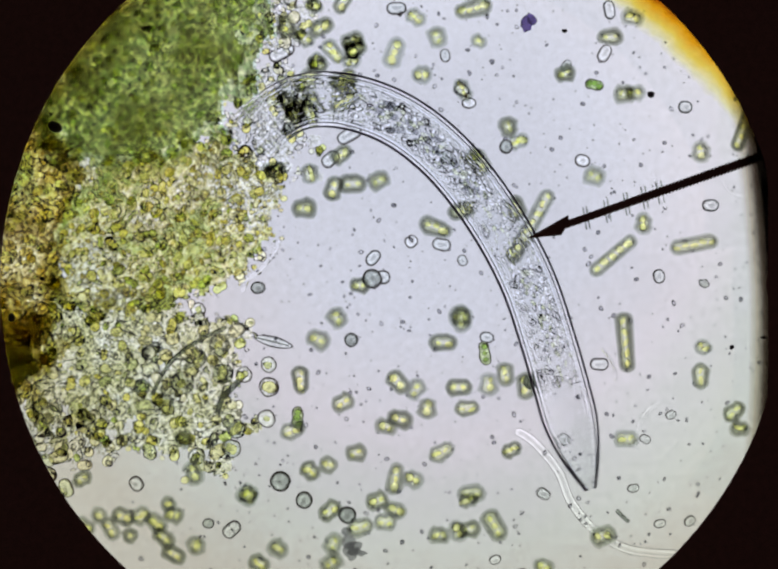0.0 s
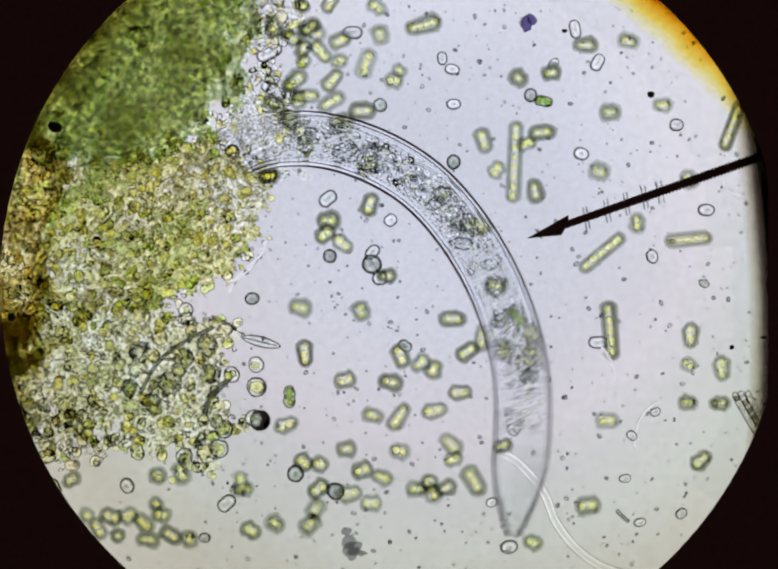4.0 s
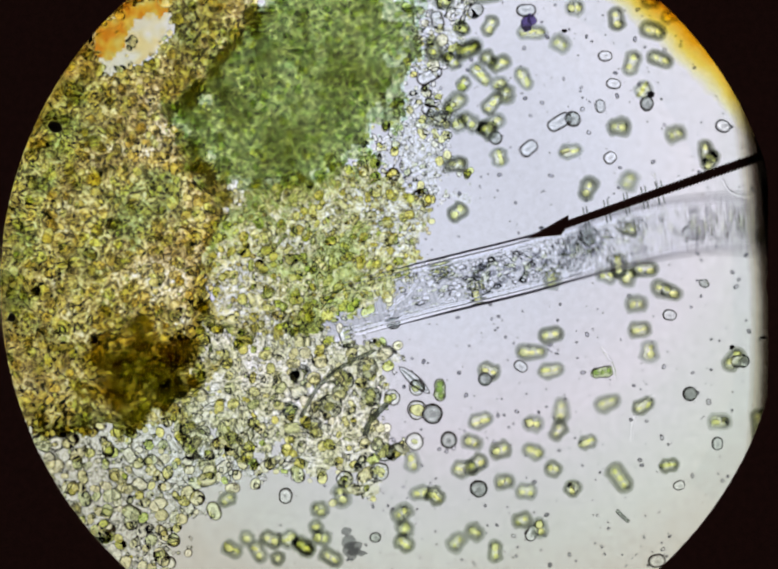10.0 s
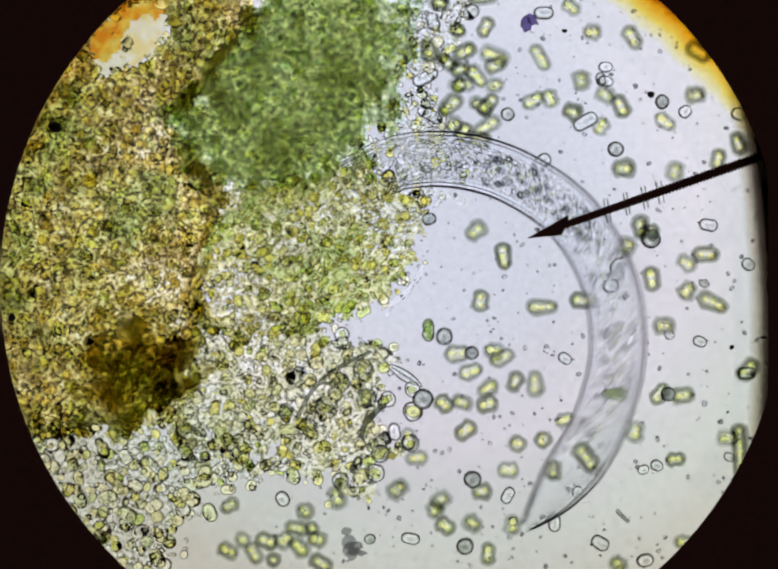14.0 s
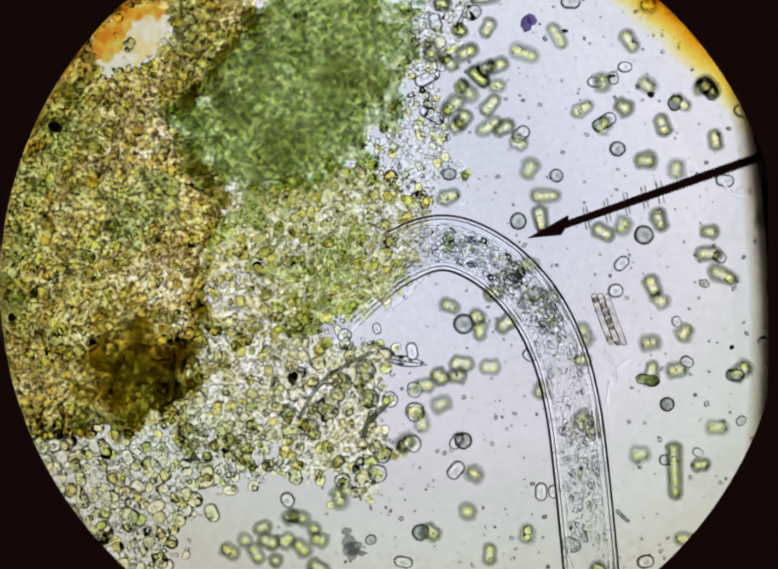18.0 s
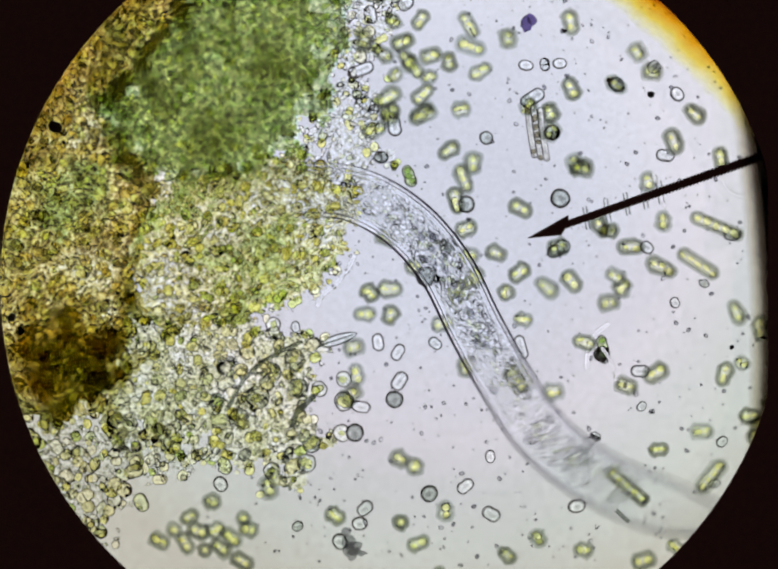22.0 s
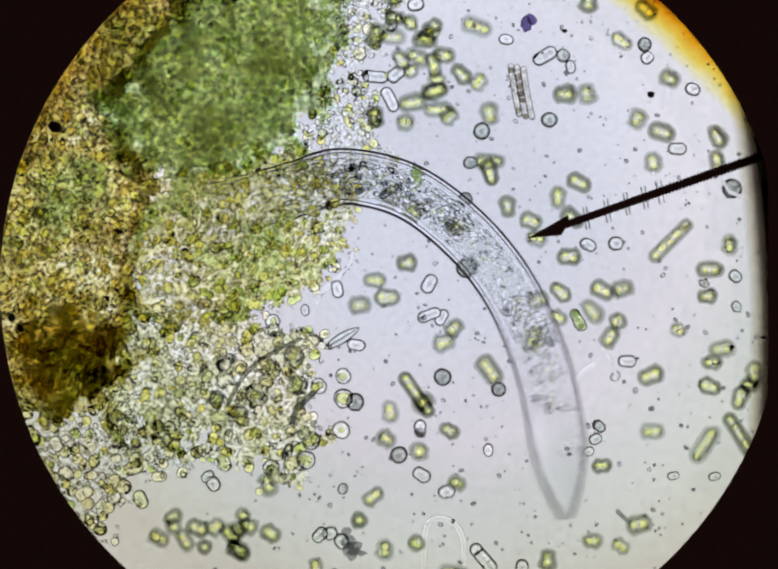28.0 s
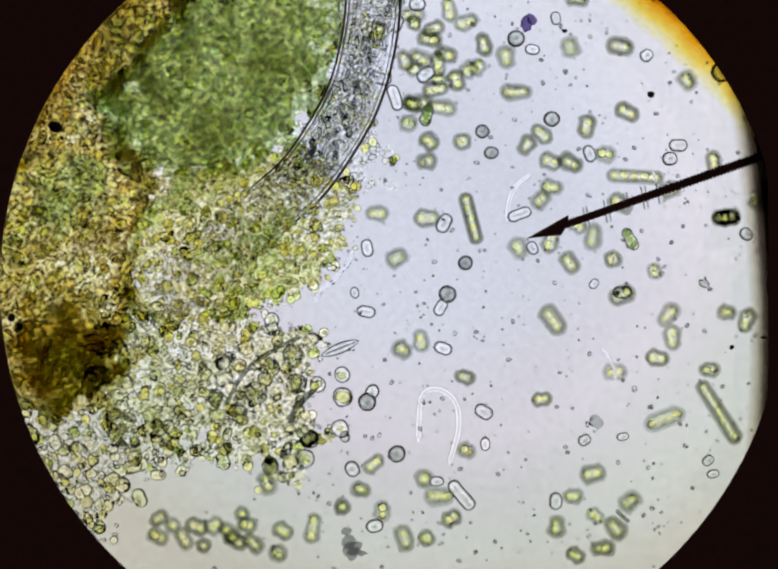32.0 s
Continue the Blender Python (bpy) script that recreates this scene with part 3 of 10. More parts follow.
RUST = ringed("rust_film", squared([(0, (1, 1, 1)), (0.25, (1, 0.99, 0.93)), (0.65, (0.99, 0.94, 0.82)), (0.90, (0.96, 0.82, 0.60)), (1, (0.90, 0.70, 0.46))]),
              at(772 - 700 * math.cos(radians(-137)), 573.5 - 700 * math.sin(radians(-137)), STOP_Z - 0.002), (1352 * k, 1480 * k), 0.3)
part("rust_film", crescent(radians(-162), radians(-108), 130, 12, STOP_Z - 0.002, RUST, False), stop, "faint rust-brown film along the rim")
# the field's soft shadow at the right, painted as a film that darkens outward
RIM_SHADE = ringed("rim_shade_film", squared([(0.14, (1, 1, 1)), (0.45, (0.80, 0.77, 0.70)), (0.75, (0.30, 0.26, 0.22)), (1, (0.02, 0.015, 0.01))]), at(772 - 2000, 693, STOP_Z - 0.004), ((2000 + 732) * k, (2000 + 784) * k))
part("rim_shade_film", crescent(radians(-33), radians(33), 70, 14, STOP_Z - 0.004, RIM_SHADE, False), stop, "soft shade at the right rim, painted as a film")

GRATICULE_Z = 0.10
lens = thing("eyepiece_glass", "round eyepiece glass with dust on it, tinted with the field's light falloff", "eyepiece", kind="structure")
v, f = [], []
for z in (GRATICULE_Z, GRATICULE_Z + 0.002):
    for a in range(72):
        v.append(at(772 + 900 * math.cos(a * math.pi / 36), 573.5 + 900 * math.sin(a * math.pi / 36), z))
f = [tuple(range(71, -1, -1)), tuple(range(72, 144))] + [(a, (a + 1) % 72, 72 + (a + 1) % 72, 72 + a) for a in range(72)]
# the uneven lamplight across the field is put into this film's colour
FALLOFF = ringed("light_falloff_film", [(0, (0.94, 0.951, 1.0)), (0.35, (0.949, 0.953, 0.995)), (0.60, (0.965, 0.940, 0.955)), (0.72, (0.895, 0.895, 0.875)), (0.84, (0.86, 0.87, 0.815)), (1, (0.80, 0.78, 0.70))], at(880, 330, GRATICULE_Z), (0, 930 * U * (1 - GRATICULE_Z / HEIGHT)))
part("glass_disc", mesh_of("glass_disc", v, f, FALLOFF, smooth=False), lens)

DUST_Z = GRATICULE_Z + 0.002
needle = thing("pointer_needle", "black twisted metal pointer with a sharp arrowhead", "pointer")


def along(d, w, z=DUST_Z + 0.004):
    """A place d along the pointer from its tip, w to its side."""
    ux, uy = 0.944, -0.330
    return 1063 + d * ux - w * uy, 480 + d * uy + w * ux, z


v, f, sides = [], [], 10
for i in range(250):
    d = 62 + i * 1.85
    twist = 1 + (0.16 * math.sin(i * 1.57) if d > 250 else 0.05 * math.sin(i * 0.9))
    r = (9.3 + 3.2 * min(1, d / 420)) * twist
    x, y, z = along(d, 0)
    c = at(x, y, z)
    s = Vector((0.330, 0.944, 0))
    for q in range(sides):
        a = 2 * math.pi * q / sides
        v.append(c + s * (r * U * 0.93 * math.cos(a)) + Vector((0, 0, r * U * 0.8 * math.sin(a))))
for i in range(249):
    for q in range(sides):
        a, b = i * sides + q, i * sides + (q + 1) % sides
        f.append((a, b, b + sides, a + sides))
f += [tuple(range(sides - 1, -1, -1)), tuple(range(249 * sides, 250 * sides))]
part("shaft", mesh_of("shaft", v, f, BLACK), needle)
v, f = [], []
for d, w in ((0, 0.6), (20, 6), (50, 14), (74, 21), (80, 22), (84, 12)):
    x, y, z = along(d, 0)
    c = at(x, y, z)
    for q in range(12):
        a = 2 * math.pi * q / 12
        v.append(c + Vector((0.330, 0.944, 0)) * (w * U * 0.93 * math.cos(a)) + Vector((0, 0, w * 0.45 * U * math.sin(a))))
for i in range(5):
    for q in range(12):
        a, b = i * 12 + q, i * 12 + (q + 1) % 12
        f.append((a, b, b + 12, a + 12))
f += [tuple(range(11, -1, -1)), tuple(range(60, 72))]
part("arrowhead", mesh_of("arrowhead", v, f, BLACK), needle)


def blot(x, y, size, squash=1.0, seed=1, mat=DUST, label="small black dust speck on the eyepiece glass"):
    rng = np.random.default_rng(seed)
    v = ICO_V * (1 + 0.28 * np.sin(ICO_V @ rng.normal(0, 2.5, 3) + 1.0)[:, None] + 0.15 * np.sin(ICO_V @ rng.normal(0, 5, 3))[:, None])
    v = v * np.array((size, size * squash, size * 0.3)) * U * 0.93
    ob = tagged(new("dust_speck", mesh_of("dust_speck", v, ICO_F, mat)), label, "dust", "dust on the eyepiece glass")
    ob.matrix_basis = Matrix.Translation(at(x, y, DUST_Z + size * 0.25 * U)) @ Euler((0, 0, seed * 1.3)).to_matrix().to_4x4()
    return ob


def hair(points, radius, mat=FILAMENT, label="thin clear hair on the eyepiece glass"):
    return tagged(new("dust_hair", mesh_of("dust_hair", *tube(points, radius, 8, DUST_Z + radius * U), mat)), label, "dust", "hairs on the eyepiece glass")


blot(110, 256, 13, 0.8, 2)
blot(1312, 191, 7, 1.0, 3)
blot(24, 640, 8, 0.9, 4)
blot(1538, 680, 6, 0.8, 5)
PURPLE = plain_film("purple_smear", (0.42, 0.36, 0.56))
blot(1060, 48, 17, 0.6, 6, PURPLE, "dark purple smear on the eyepiece glass")
blot(1072, 38, 12, 0.7, 16, PURPLE, "dark purple smear on the eyepiece glass")
SMEAR = plain_film("grey_smear", (0.66, 0.66, 0.66))
for k, (x, y, size, squash) in enumerate(((708, 1106, 22, 0.8), (703, 1092, 13, 1.0), (714, 1110, 13, 0.8), (699, 1070, 8, 1.2), (730, 1116, 9, 0.6))):
    blot(x, y, size, squash, 30 + k, SMEAR, "grey smear of dust on the eyepiece glass")
blot(1418, 570, 11, 0.9, 10, GREYISH, "faint grey blot on the eyepiece glass")
blot(1138, 62, 5, 0.9, 12)
blot(1475, 700, 5, 0.9, 13)
hair([(1316, 346), (1326, 380), (1342, 420)], 3)
hair([(1455, 360), (1470, 385), (1500, 396), (1530, 388)], 3.2)
hair([(1242, 1028), (1256, 1042), (1268, 1052)], 4, GREYISH, "short grey rod on the eyepiece glass")
hair([(1212, 700), (1228, 722), (1238, 745), (1241, 768)], 3.2)
for d in (118, 125, 162, 170, 204, 211, 242, 250, 274, 284):
    a, b = along(d, 24), along(d + 8, -22)
    hair([a[:2], ((a[0] + b[0]) / 2, (a[1] + b[1]) / 2), b[:2]], 1.6, GREYISH, "fine grey hair across the pointer")

# ---- clear filaments on the slide ----
def laid(ob, rows):
    """ob lies on the slide; rows: seconds and its shift against its first place, on the moving stage."""
    MOVERS.append((ob, [(t, Matrix.Translation(Vector((x * U, -y * U, 0)))) for t, x, y in rows]))
    return ob


thread = tagged(new("clear_filament", mesh_of("clear_filament", *tube([(1040, 868), (1075, 890), (1125, 950), (1150, 1010), (1200, 1070), (1270, 1108), (1370, 1118)], 9), FILAMENT)),
                "long clear thread-like filament lying on the slide", "filament")
laid(thread, [(0, 0, 0), (1, 9, -15), (2, 9, -10), (3, -26, -15), (3.5, -14, 0), (5.5, -106, 174), (6, -55, 172), (6.5, 205, 181), (7.5, 205, 174), (8, 228, 240), (10, 320, 420), (32, 320, 420)])
arch = tagged(new("clear_filament", mesh_of("clear_filament", *tube([(843, 890), (850, 800), (885, 785), (918, 812), (924, 865), (905, 935)], 6), FILAMENT)),
              "bent clear filament lying on the slide", "filament")
laid(arch, [(0, 300, 460), (20, 200, 460), (23, 100, 300), (25, 14, 200), (27.5, 10, 172), (28, 10, 260), (29, 37, 264), (30, -14, 100), (31, -9, 38), (32, 0, 0)])
ride(tagged(new("clear_filament", mesh_of("clear_filament", *tube([(789, 636), (800, 612), (830, 586), (855, 552), (864, 532)], 4.5, lift=0.012), FILAMENT)),
            "thin hooked clear filament at the mat's edge", "filament"))
sickle = tagged(new("clear_filament", mesh_of("clear_filament", *tube([(1022, 445), (1026, 405), (1042, 372), (1068, 352)], 5), FILAMENT)),
                "curved clear filament lying on the slide", "filament")
laid(sickle, [(0, 260, 460), (22, 160, 300), (25, 130, 240), (28, 130, 380), (29.5, 40, 220), (30, 0, 110), (31, 0, 40), (32, 0, 0)])


LEAF = [((x - 42) * U, 11.5 * U * math.sin(math.pi * (0.04 + 0.92 * x / 84)) ** 0.8 if 0 < x < 84 else 0) for x in range(0, 85, 6)]
leaf = thing("leaf_diatom", "clear leaf-shaped diatom with a dark outline on glass", "diatom")
part("shell", mesh_of("shell", *lathe(LEAF, 14), HYALINE), leaf)
part("midrib", mesh_of("midrib", *lathe(capsule(66, 3.4, rings=4), 6), GREYISH), leaf, "fine grey rib along the shell", Matrix.Translation((0, 0, 8 * U)))
sway = ((0, 851, 735, 14), (8, 851, 735, 14), (11, 831, 778, 52), (19, 820, 715, 2), (25, 840, 688, -38), (32, 837, 728, -22))
rows = []
for t in sorted(set(STAGE_T) | {q[0] for q in sway}):
    x, y, a = (float(np.interp(t, [q[0] for q in sway], [q[k] for q in sway])) for k in (1, 2, 3))
    dx, dy = drift(t)
    rows.append((t, Matrix.Translation(at(x + dx, y + dy, 13 * U)) @ Euler((0, 0, -radians(a))).to_matrix().to_4x4()))
MOVERS.append((leaf, rows))


# ---- loose cells that drift over the slide ----
CELL_MESH, HALOS = {}, {}
LOOKS = {"G": ("twin_cell", "fuzzy yellow-green algal cell with bright spots on the slide", "algal cell"),
         "K": ("green_cell", "crisp green algal cell with granular contents on the slide", "algal cell"),
         "C": ("clear_cell", "colourless cell with a dark outline on the slide", "cell"),
         "D": ("grey_cell", "small dark grey round cell on the slide", "cell"),
         "L": ("cell_chain", "long chain of yellow-green algal cells on the slide", "algal chain"),
         "S": ("rod_bundle", "bundle of clear rods with brown spots on the slide", "diatom")}


def halo(length, width, r, steps=30, sides=6):
    """A soft ring that arches over a rod's rim and paints its blurred, dark outline."""
    R, L, v, f = width / 2, max(0.0, (length - width) / 2), [], []
    for i in range(steps):
        a = 2 * math.pi * (i + 0.5) / steps
        cx = L if math.cos(a) > 0 else -L
        for k in range(sides):
            b = math.pi * k / (sides - 1)
            q = R + r * math.cos(b)
            v.append(((cx + q * math.cos(a)) * U, q * math.sin(a) * U, 0.8 * r * math.sin(b) * U))
    for i in range(steps):
        for k in range(sides - 1):
            a, c = i * sides + k, (i + 1) % steps * sides + k
            f.append((a, c, c + 1, a + 1))
    return v, f


def cell_meshes(kind, length, form=0):
    key = kind, length, form
    seed = int(length) * 7 + form * 131
    if key not in CELL_MESH:
        if kind in "GL":
            n = max(1, round(length / 21))
            w = 31 if kind == "G" else 27
            span = max(length - 8, 18)
            body = mesh_of("body", *lumpy(*lathe(capsule(span, min(w - 9, span), n, 0.10)), seed), TWIN)
            layers = [halo(span, min(w - 7, span), (7.0 + 0.7 * form) * k) for k in (1.0, 0.66, 0.33)]
            v, f = [], []
            for lv, lf in layers:
                f += [tuple(q + len(v) for q in face) for face in lf]
                v += lv
            HALOS[key] = [mesh_of("sheath", *lumpy(v, f, seed), HALO_FILM)]
            lobes = [((i + 0.5) / n - 0.5) * (span - 2) for i in range(n)]
            one = (Vector((0, 0, 0)), 9.5 * U, 7.5 * U, 6.5 * U)
            inner = mesh_of("chloroplast", *beads([one], seed, 0.3, 0.45), LOBE)
        elif kind == "K":
            n = max(2, round(length / 13))
            body = mesh_of("body", *lumpy(*lathe(capsule(length + 4, min(26, length * 0.8))), seed, 0.06), CRISP)
            lobes = [((i + 0.5) / n - 0.5) * (length - 6) for i in range(n)]
            inner = mesh_of("chloroplast", *lathe(capsule(14, 13, rings=4), 10), GREEN)
        else:
            w = length if kind == "D" else (0.8 * length if length < 40 else 13 if kind == "S" else 27)
            body = mesh_of("body", *lumpy(*lathe(capsule(length, w)), seed, 0.0 if kind == "S" else 0.02), GREYISH if kind == "D" else ROD if kind == "S" else HYALINE)
            lobes, inner = ([], None) if kind != "S" else ([-46, -30, -12, 4, 18, 36, 50], mesh_of("spot", *lathe(capsule(15, 9, rings=4), 8), SPOT))
        CELL_MESH[key] = body, lobes, inner
    return CELL_MESH[key]


def cell(kind, length, rows, rng=random.Random(77)):
    """One loose cell; rows: seconds, x, y on the stage and its turn in degrees."""
    name, label, category = LOOKS[kind]
    length = 5 * round(length / 5)
    ob = thing(name, label, category, group="loose cells on the slide")
    form = rng.randrange(4)
    body, lobes, inner = cell_meshes(kind, length, form)
    half = max(abs(q.co.z) for q in body.vertices)
    grow = Matrix.Diagonal((rng.uniform(0.92, 1.06), *(2 * [rng.uniform(0.86, 1.08)]), 1))
    halos = HALOS.get((kind, length, form), [])
    half = max([half] + [max(abs(q.co.z) for q in me.vertices) for me in halos]) * 1.04 + rng.choice((0, 0, 8, 16, 24, 32)) * U
    for me in halos:
        part("sheath", me, ob, "grey-green blurred rim shade, painted as a ring", grow)
    part("body", body, ob, m=grow)
    if kind == "S":
        for k in (-1, 1):
            part("rod", body, ob, m=Matrix.Translation((k * 5 * U, k * 12 * U, 0)))
    for k in lobes:
        m = Matrix.Translation((k * U, (rng.choice((-12, 0, 12)) if kind == "S" else rng.uniform(-3, 3)) * U, rng.uniform(-2, 2) * U)) @ Euler((rng.uniform(0, 6), 0, rng.uniform(-0.4, 0.4))).to_matrix().to_4x4() @ Matrix.Scale(rng.uniform(0.6, 1.15), 4)
        part("chloroplast" if kind != "S" else "spot", inner, ob, m=m)
    n = [float(q) for q in rows.split()]
    t = n[0::4]
    times = sorted(set(t) | set(STAGE_T))
    keyed = []
    for q in times:
        dx, dy = drift(q)
        x, y, a = (float(np.interp(q, t, n[k::4])) for k in (1, 2, 3))
        keyed.append((q, Matrix.Translation(at(x + dx, y + dy, half)) @ Euler((0, 0, -radians(a))).to_matrix().to_4x4()))
    MOVERS.append((ob, keyed))
    return ob


cell("G", 45, "0 799 1044 80 3 815 1018 80 3.5 808 1023 80 6 830 984 80 6.5 821 974 80 8 831 980 80 9 806 973 80 9.5 809 962 80 10 833 930 80 11 836 933 80 13 827 906 80 14 834 882 80 14.5 850 861 80 17 850 862 80 18 856 846 80 19 850 785 80 20 870 828 80 20.5 868 839 80 21 871 826 80 22 867 772 80 23.5 866 738 80 24 896 696 80 24.5 926 637 80 25 935 609 80 25.5 940 615 80 27.5 986 727 80 28 936 853 80 28.5 902 870 80 29.5 965 862 80 30 985 784 80 32 1000 713 80")
cell("D", 33, "0 913 1054 0 3 928 1000 0 3.5 923 1006 0 6 916 964 0 6.5 905 951 0 7.5 892 936 0 8 866 928 0 9 852 930 0 9.5 862 921 0 10 907 887 0 11 918 897 0 11.5 918 894 0 12.5 901 834 0 13 880 786 0 14 906 675 0 14.5 985 557 0 15 990 552 0 16.5 1009 518 0 17.5 1031 484 0 18 1051 442 0 18.5 1042 430 0 19 1037 449 0 20.5 1074 435 0 21 1080 437 0 22 1089 429 0 22.5 1120 408 0 24 1117 353 0 25 1120 297 0 28.5 1121 286 23 30 1207 196 57 30.5 1194 152 69 32 1192 104 80")
cell("G", 45, "0 798 1043 -10 3 815 1017 -10 3.5 807 1021 -10 5.5 853 1072 -10 6 862 1067 -10 6.5 851 1054 -10 7.5 858 1048 -10 8 846 1050 -10 9 818 1054 -10 9.5 817 1044 -10 10 850 994 -10 11 858 995 70 11.5 857 993 50 13 838 963 -8 13.5 834 954 -8 14 850 920 -8 17.5 888 795 -6 18 862 773 -6 18.5 862 758 -5 19 881 748 -5 20 904 790 -4 20.5 895 796 -4 21 886 756 -4 21.5 882 717 -4 22 884 650 -3 23.5 870 615 -2 25 925 562 -2 27.5 920 559 0 28 905 588 0 28.5 905 586 0 29 901 575 0 30 922 510 0 32 912 456 0")
cell("G", 40, "0 1132 1012 20 0.5 1129 1018 20 1 1132 995 20 2 1144 989 18 5.5 1121 946 2 6 1128 942 0 6.5 1120 932 0 7.5 1124 924 1 8 1101 922 1 8.5 1061 924 2 9 1020 913 2 9.5 1031 902 2 10 1077 854 3 10.5 1099 842 3 11 1108 845 3 11.5 1105 845 4 12 1073 832 4 12.5 1045 811 4 13 1008 772 5 13.5 1000 720 5 14 1006 704 5 14.5 1044 639 6 16.5 1076 584 7 18 1073 531 8 19 1068 528 9 19.5 1077 535 9 20.5 1071 538 10 21 1053 523 10 22 1094 532 9 22.5 1126 540 9 23.5 1123 517 9 24 1167 490 8 24.5 1244 509 8 25 1228 514 8 27.5 1222 517 6 28 1232 503 6 29 1256 442 6 29.5 1260 431 5 30 1262 393 5 30.5 1269 384 5 31.5 1326 356 5 32 1372 337 5")
cell("G", 50, "0 1026 1109 -15 0.5 1029 1107 -15 1.5 1034 1073 -15 6 1024 1032 -5 7 1032 1025 -5 7.5 1032 1018 -5 8 1006 1014 -5 9 933 1002 -8 9.5 919 986 -8 10 938 945 -10 10.5 952 942 -12 11 948 945 -15 11.5 945 939 -12 12 926 902 -11 13 890 805 -6 13.5 901 754 -6 14 932 710 -5 14.5 1021 592 -4 16.5 982 730 -2 17 962 767 -1 18 937 730 0 18.5 934 720 40 19 953 710 80 20 994 728 40 20.5 996 741 20 21 978 710 0 21.5 948 666 0 22 934 600 0 22.5 916 574 0 23.5 889 533 0 24.5 912 480 0 25.5 924 476 0 27.5 969 559 0 28 930 623 0 29 930 608 0 29.5 957 575 0 30 990 520 0 32 1012 466 0")
cell("G", 42, "0 972 1142 -60 0.5 974 1141 -59 1.5 978 1100 -57 3 977 1083 -54 5.5 936 1069 -49 7 936 1044 -47 7.5 941 1046 -46 9 919 1125 -43 9.5 889 1133 -42 10 923 1093 -41 10.5 937 1086 -28 11 944 1085 -15 11.5 939 1080 -20 12 928 1068 -25 12.5 916 1062 -30 13 895 1070 -35 13.5 881 1063 -34 14 899 1006 -32 14.5 930 895 -30 16.5 940 863 -21 17.5 915 835 -17 18 896 811 -16 18.5 899 792 -58 19 920 775 -100 19.5 938 778 -78 20 907 793 -55 20.5 900 800 -32 21 893 765 -10 21.5 872 754 -8 22 862 717 -7 22.5 866 683 -6 23 860 660 -5 23.5 866 635 -4 24 890 603 -3 24.5 910 576 -2 25 928 566 -1 25.5 930 568 -1 27.5 900 590 0 28 875 638 0 28.5 875 639 -3 29 882 617 -6 30 927 566 -11 32 952 546 -23")
cell("C", 40, "0 767 1113 -40 0.5 764 1112 -40 1.5 790 1078 -40 3 795 1060 -40 3.5 779 1066 -40 6 804 1014 -40 6.5 793 998 -40 7.5 804 994 -40 8 806 1012 -40 9 754 1000 -40 9.5 759 980 -40 10 798 910 -40 11 772 1008 20 11.5 772 976 5 13 760 927 -40 13.5 762 896 -41 14 782 884 -42 14.5 820 882 -43 16.5 949 945 -46 17.5 923 957 -48 18.5 930 906 -50 19 958 862 -51 19.5 974 845 -52 20.5 999 858 -54 21 988 842 -54 21.5 969 822 -55 22 954 785 -56 22.5 947 752 -57 23.5 922 719 -59 24 977 678 -60 25 1030 587 -60 27.5 1055 518 -60 28 1015 595 -60 28.5 1001 601 -60 29 1005 559 -60 30 1051 485 -60 32 1047 476 -60")
cell("C", 30, "0 1438 931 40 0.5 1328 914 40 1.5 1351 919 40 2 1363 922 43 5.5 1358 910 64 7.5 1364 908 75 10 1448 894 90 10.5 1468 802 80 11 1496 770 70 11.5 1509 760 60 13 1367 897 30 13.5 1323 920 27 14 1334 935 24 14.5 1348 919 21 15 1351 916 18 18 1348 923 -2 19 1341 922 -8 19.5 1352 870 -11 20.5 1352 898 -17 21 1343 925 -20 21.5 1337 929 -21 22 1327 942 -22 22.5 1330 929 -22 24 1333 922 -25 24.5 1308 950 -25 25 1290 954 -26 27.5 1349 884 -28 28 1350 908 -28 30 1338 910 -30 32 1330 913 -30")
cell("G", 45, "0 1076 1099 0 2 1086 1067 0 5.5 1063 1060 0 7.5 1069 1041 0 8 1053 1042 0 9 1014 1046 0 9.5 1016 1036 0 10 1063 991 0 10.5 1071 986 0 11 1068 990 0 11.5 1068 987 0 13 1035 975 0 13.5 1035 966 0 16.5 1032 801 0 17 1009 789 0 18 994 736 0 18.5 1000 726 -2 19.5 1049 706 -8 20.5 1073 727 -12 21 1061 708 -15 22 1040 670 -14 23 1039 694 -13 23.5 1054 681 -12 24 1113 659 -12 25 1177 619 -11 26.5 1184 612 -9 27 1192 595 -8 27.5 1223 580 -8 28 1235 628 -7 28.5 1297 636 -7 29 1372 646 -6 29.5 1540 608 -6 30 1429 538 -5 30.5 1402 488 -5 31 1403 450 -5 32 1623 462 -5")
cell("D", 28, "0 1369 816 90 2 1386 813 90 10 1393 794 90 11.5 1395 789 90 12 1391 792 90 13.5 1331 796 90 14 1357 791 90 15 1354 790 90 17.5 1369 827 90 18 1351 811 90 18.5 1398 813 88 19 1484 785 85 19.5 1449 735 82 20.5 1403 721 78 21 1376 724 75 21.5 1359 728 72 22 1360 731 70 22.5 1348 786 68 23 1318 784 65 23.5 1313 763 62 24 1322 817 60 24.5 1257 816 60 25 1247 762 60 27.5 1190 764 60 28 1155 808 60 29.5 1136 738 60 30.5 1104 640 60 32 1090 556 60")
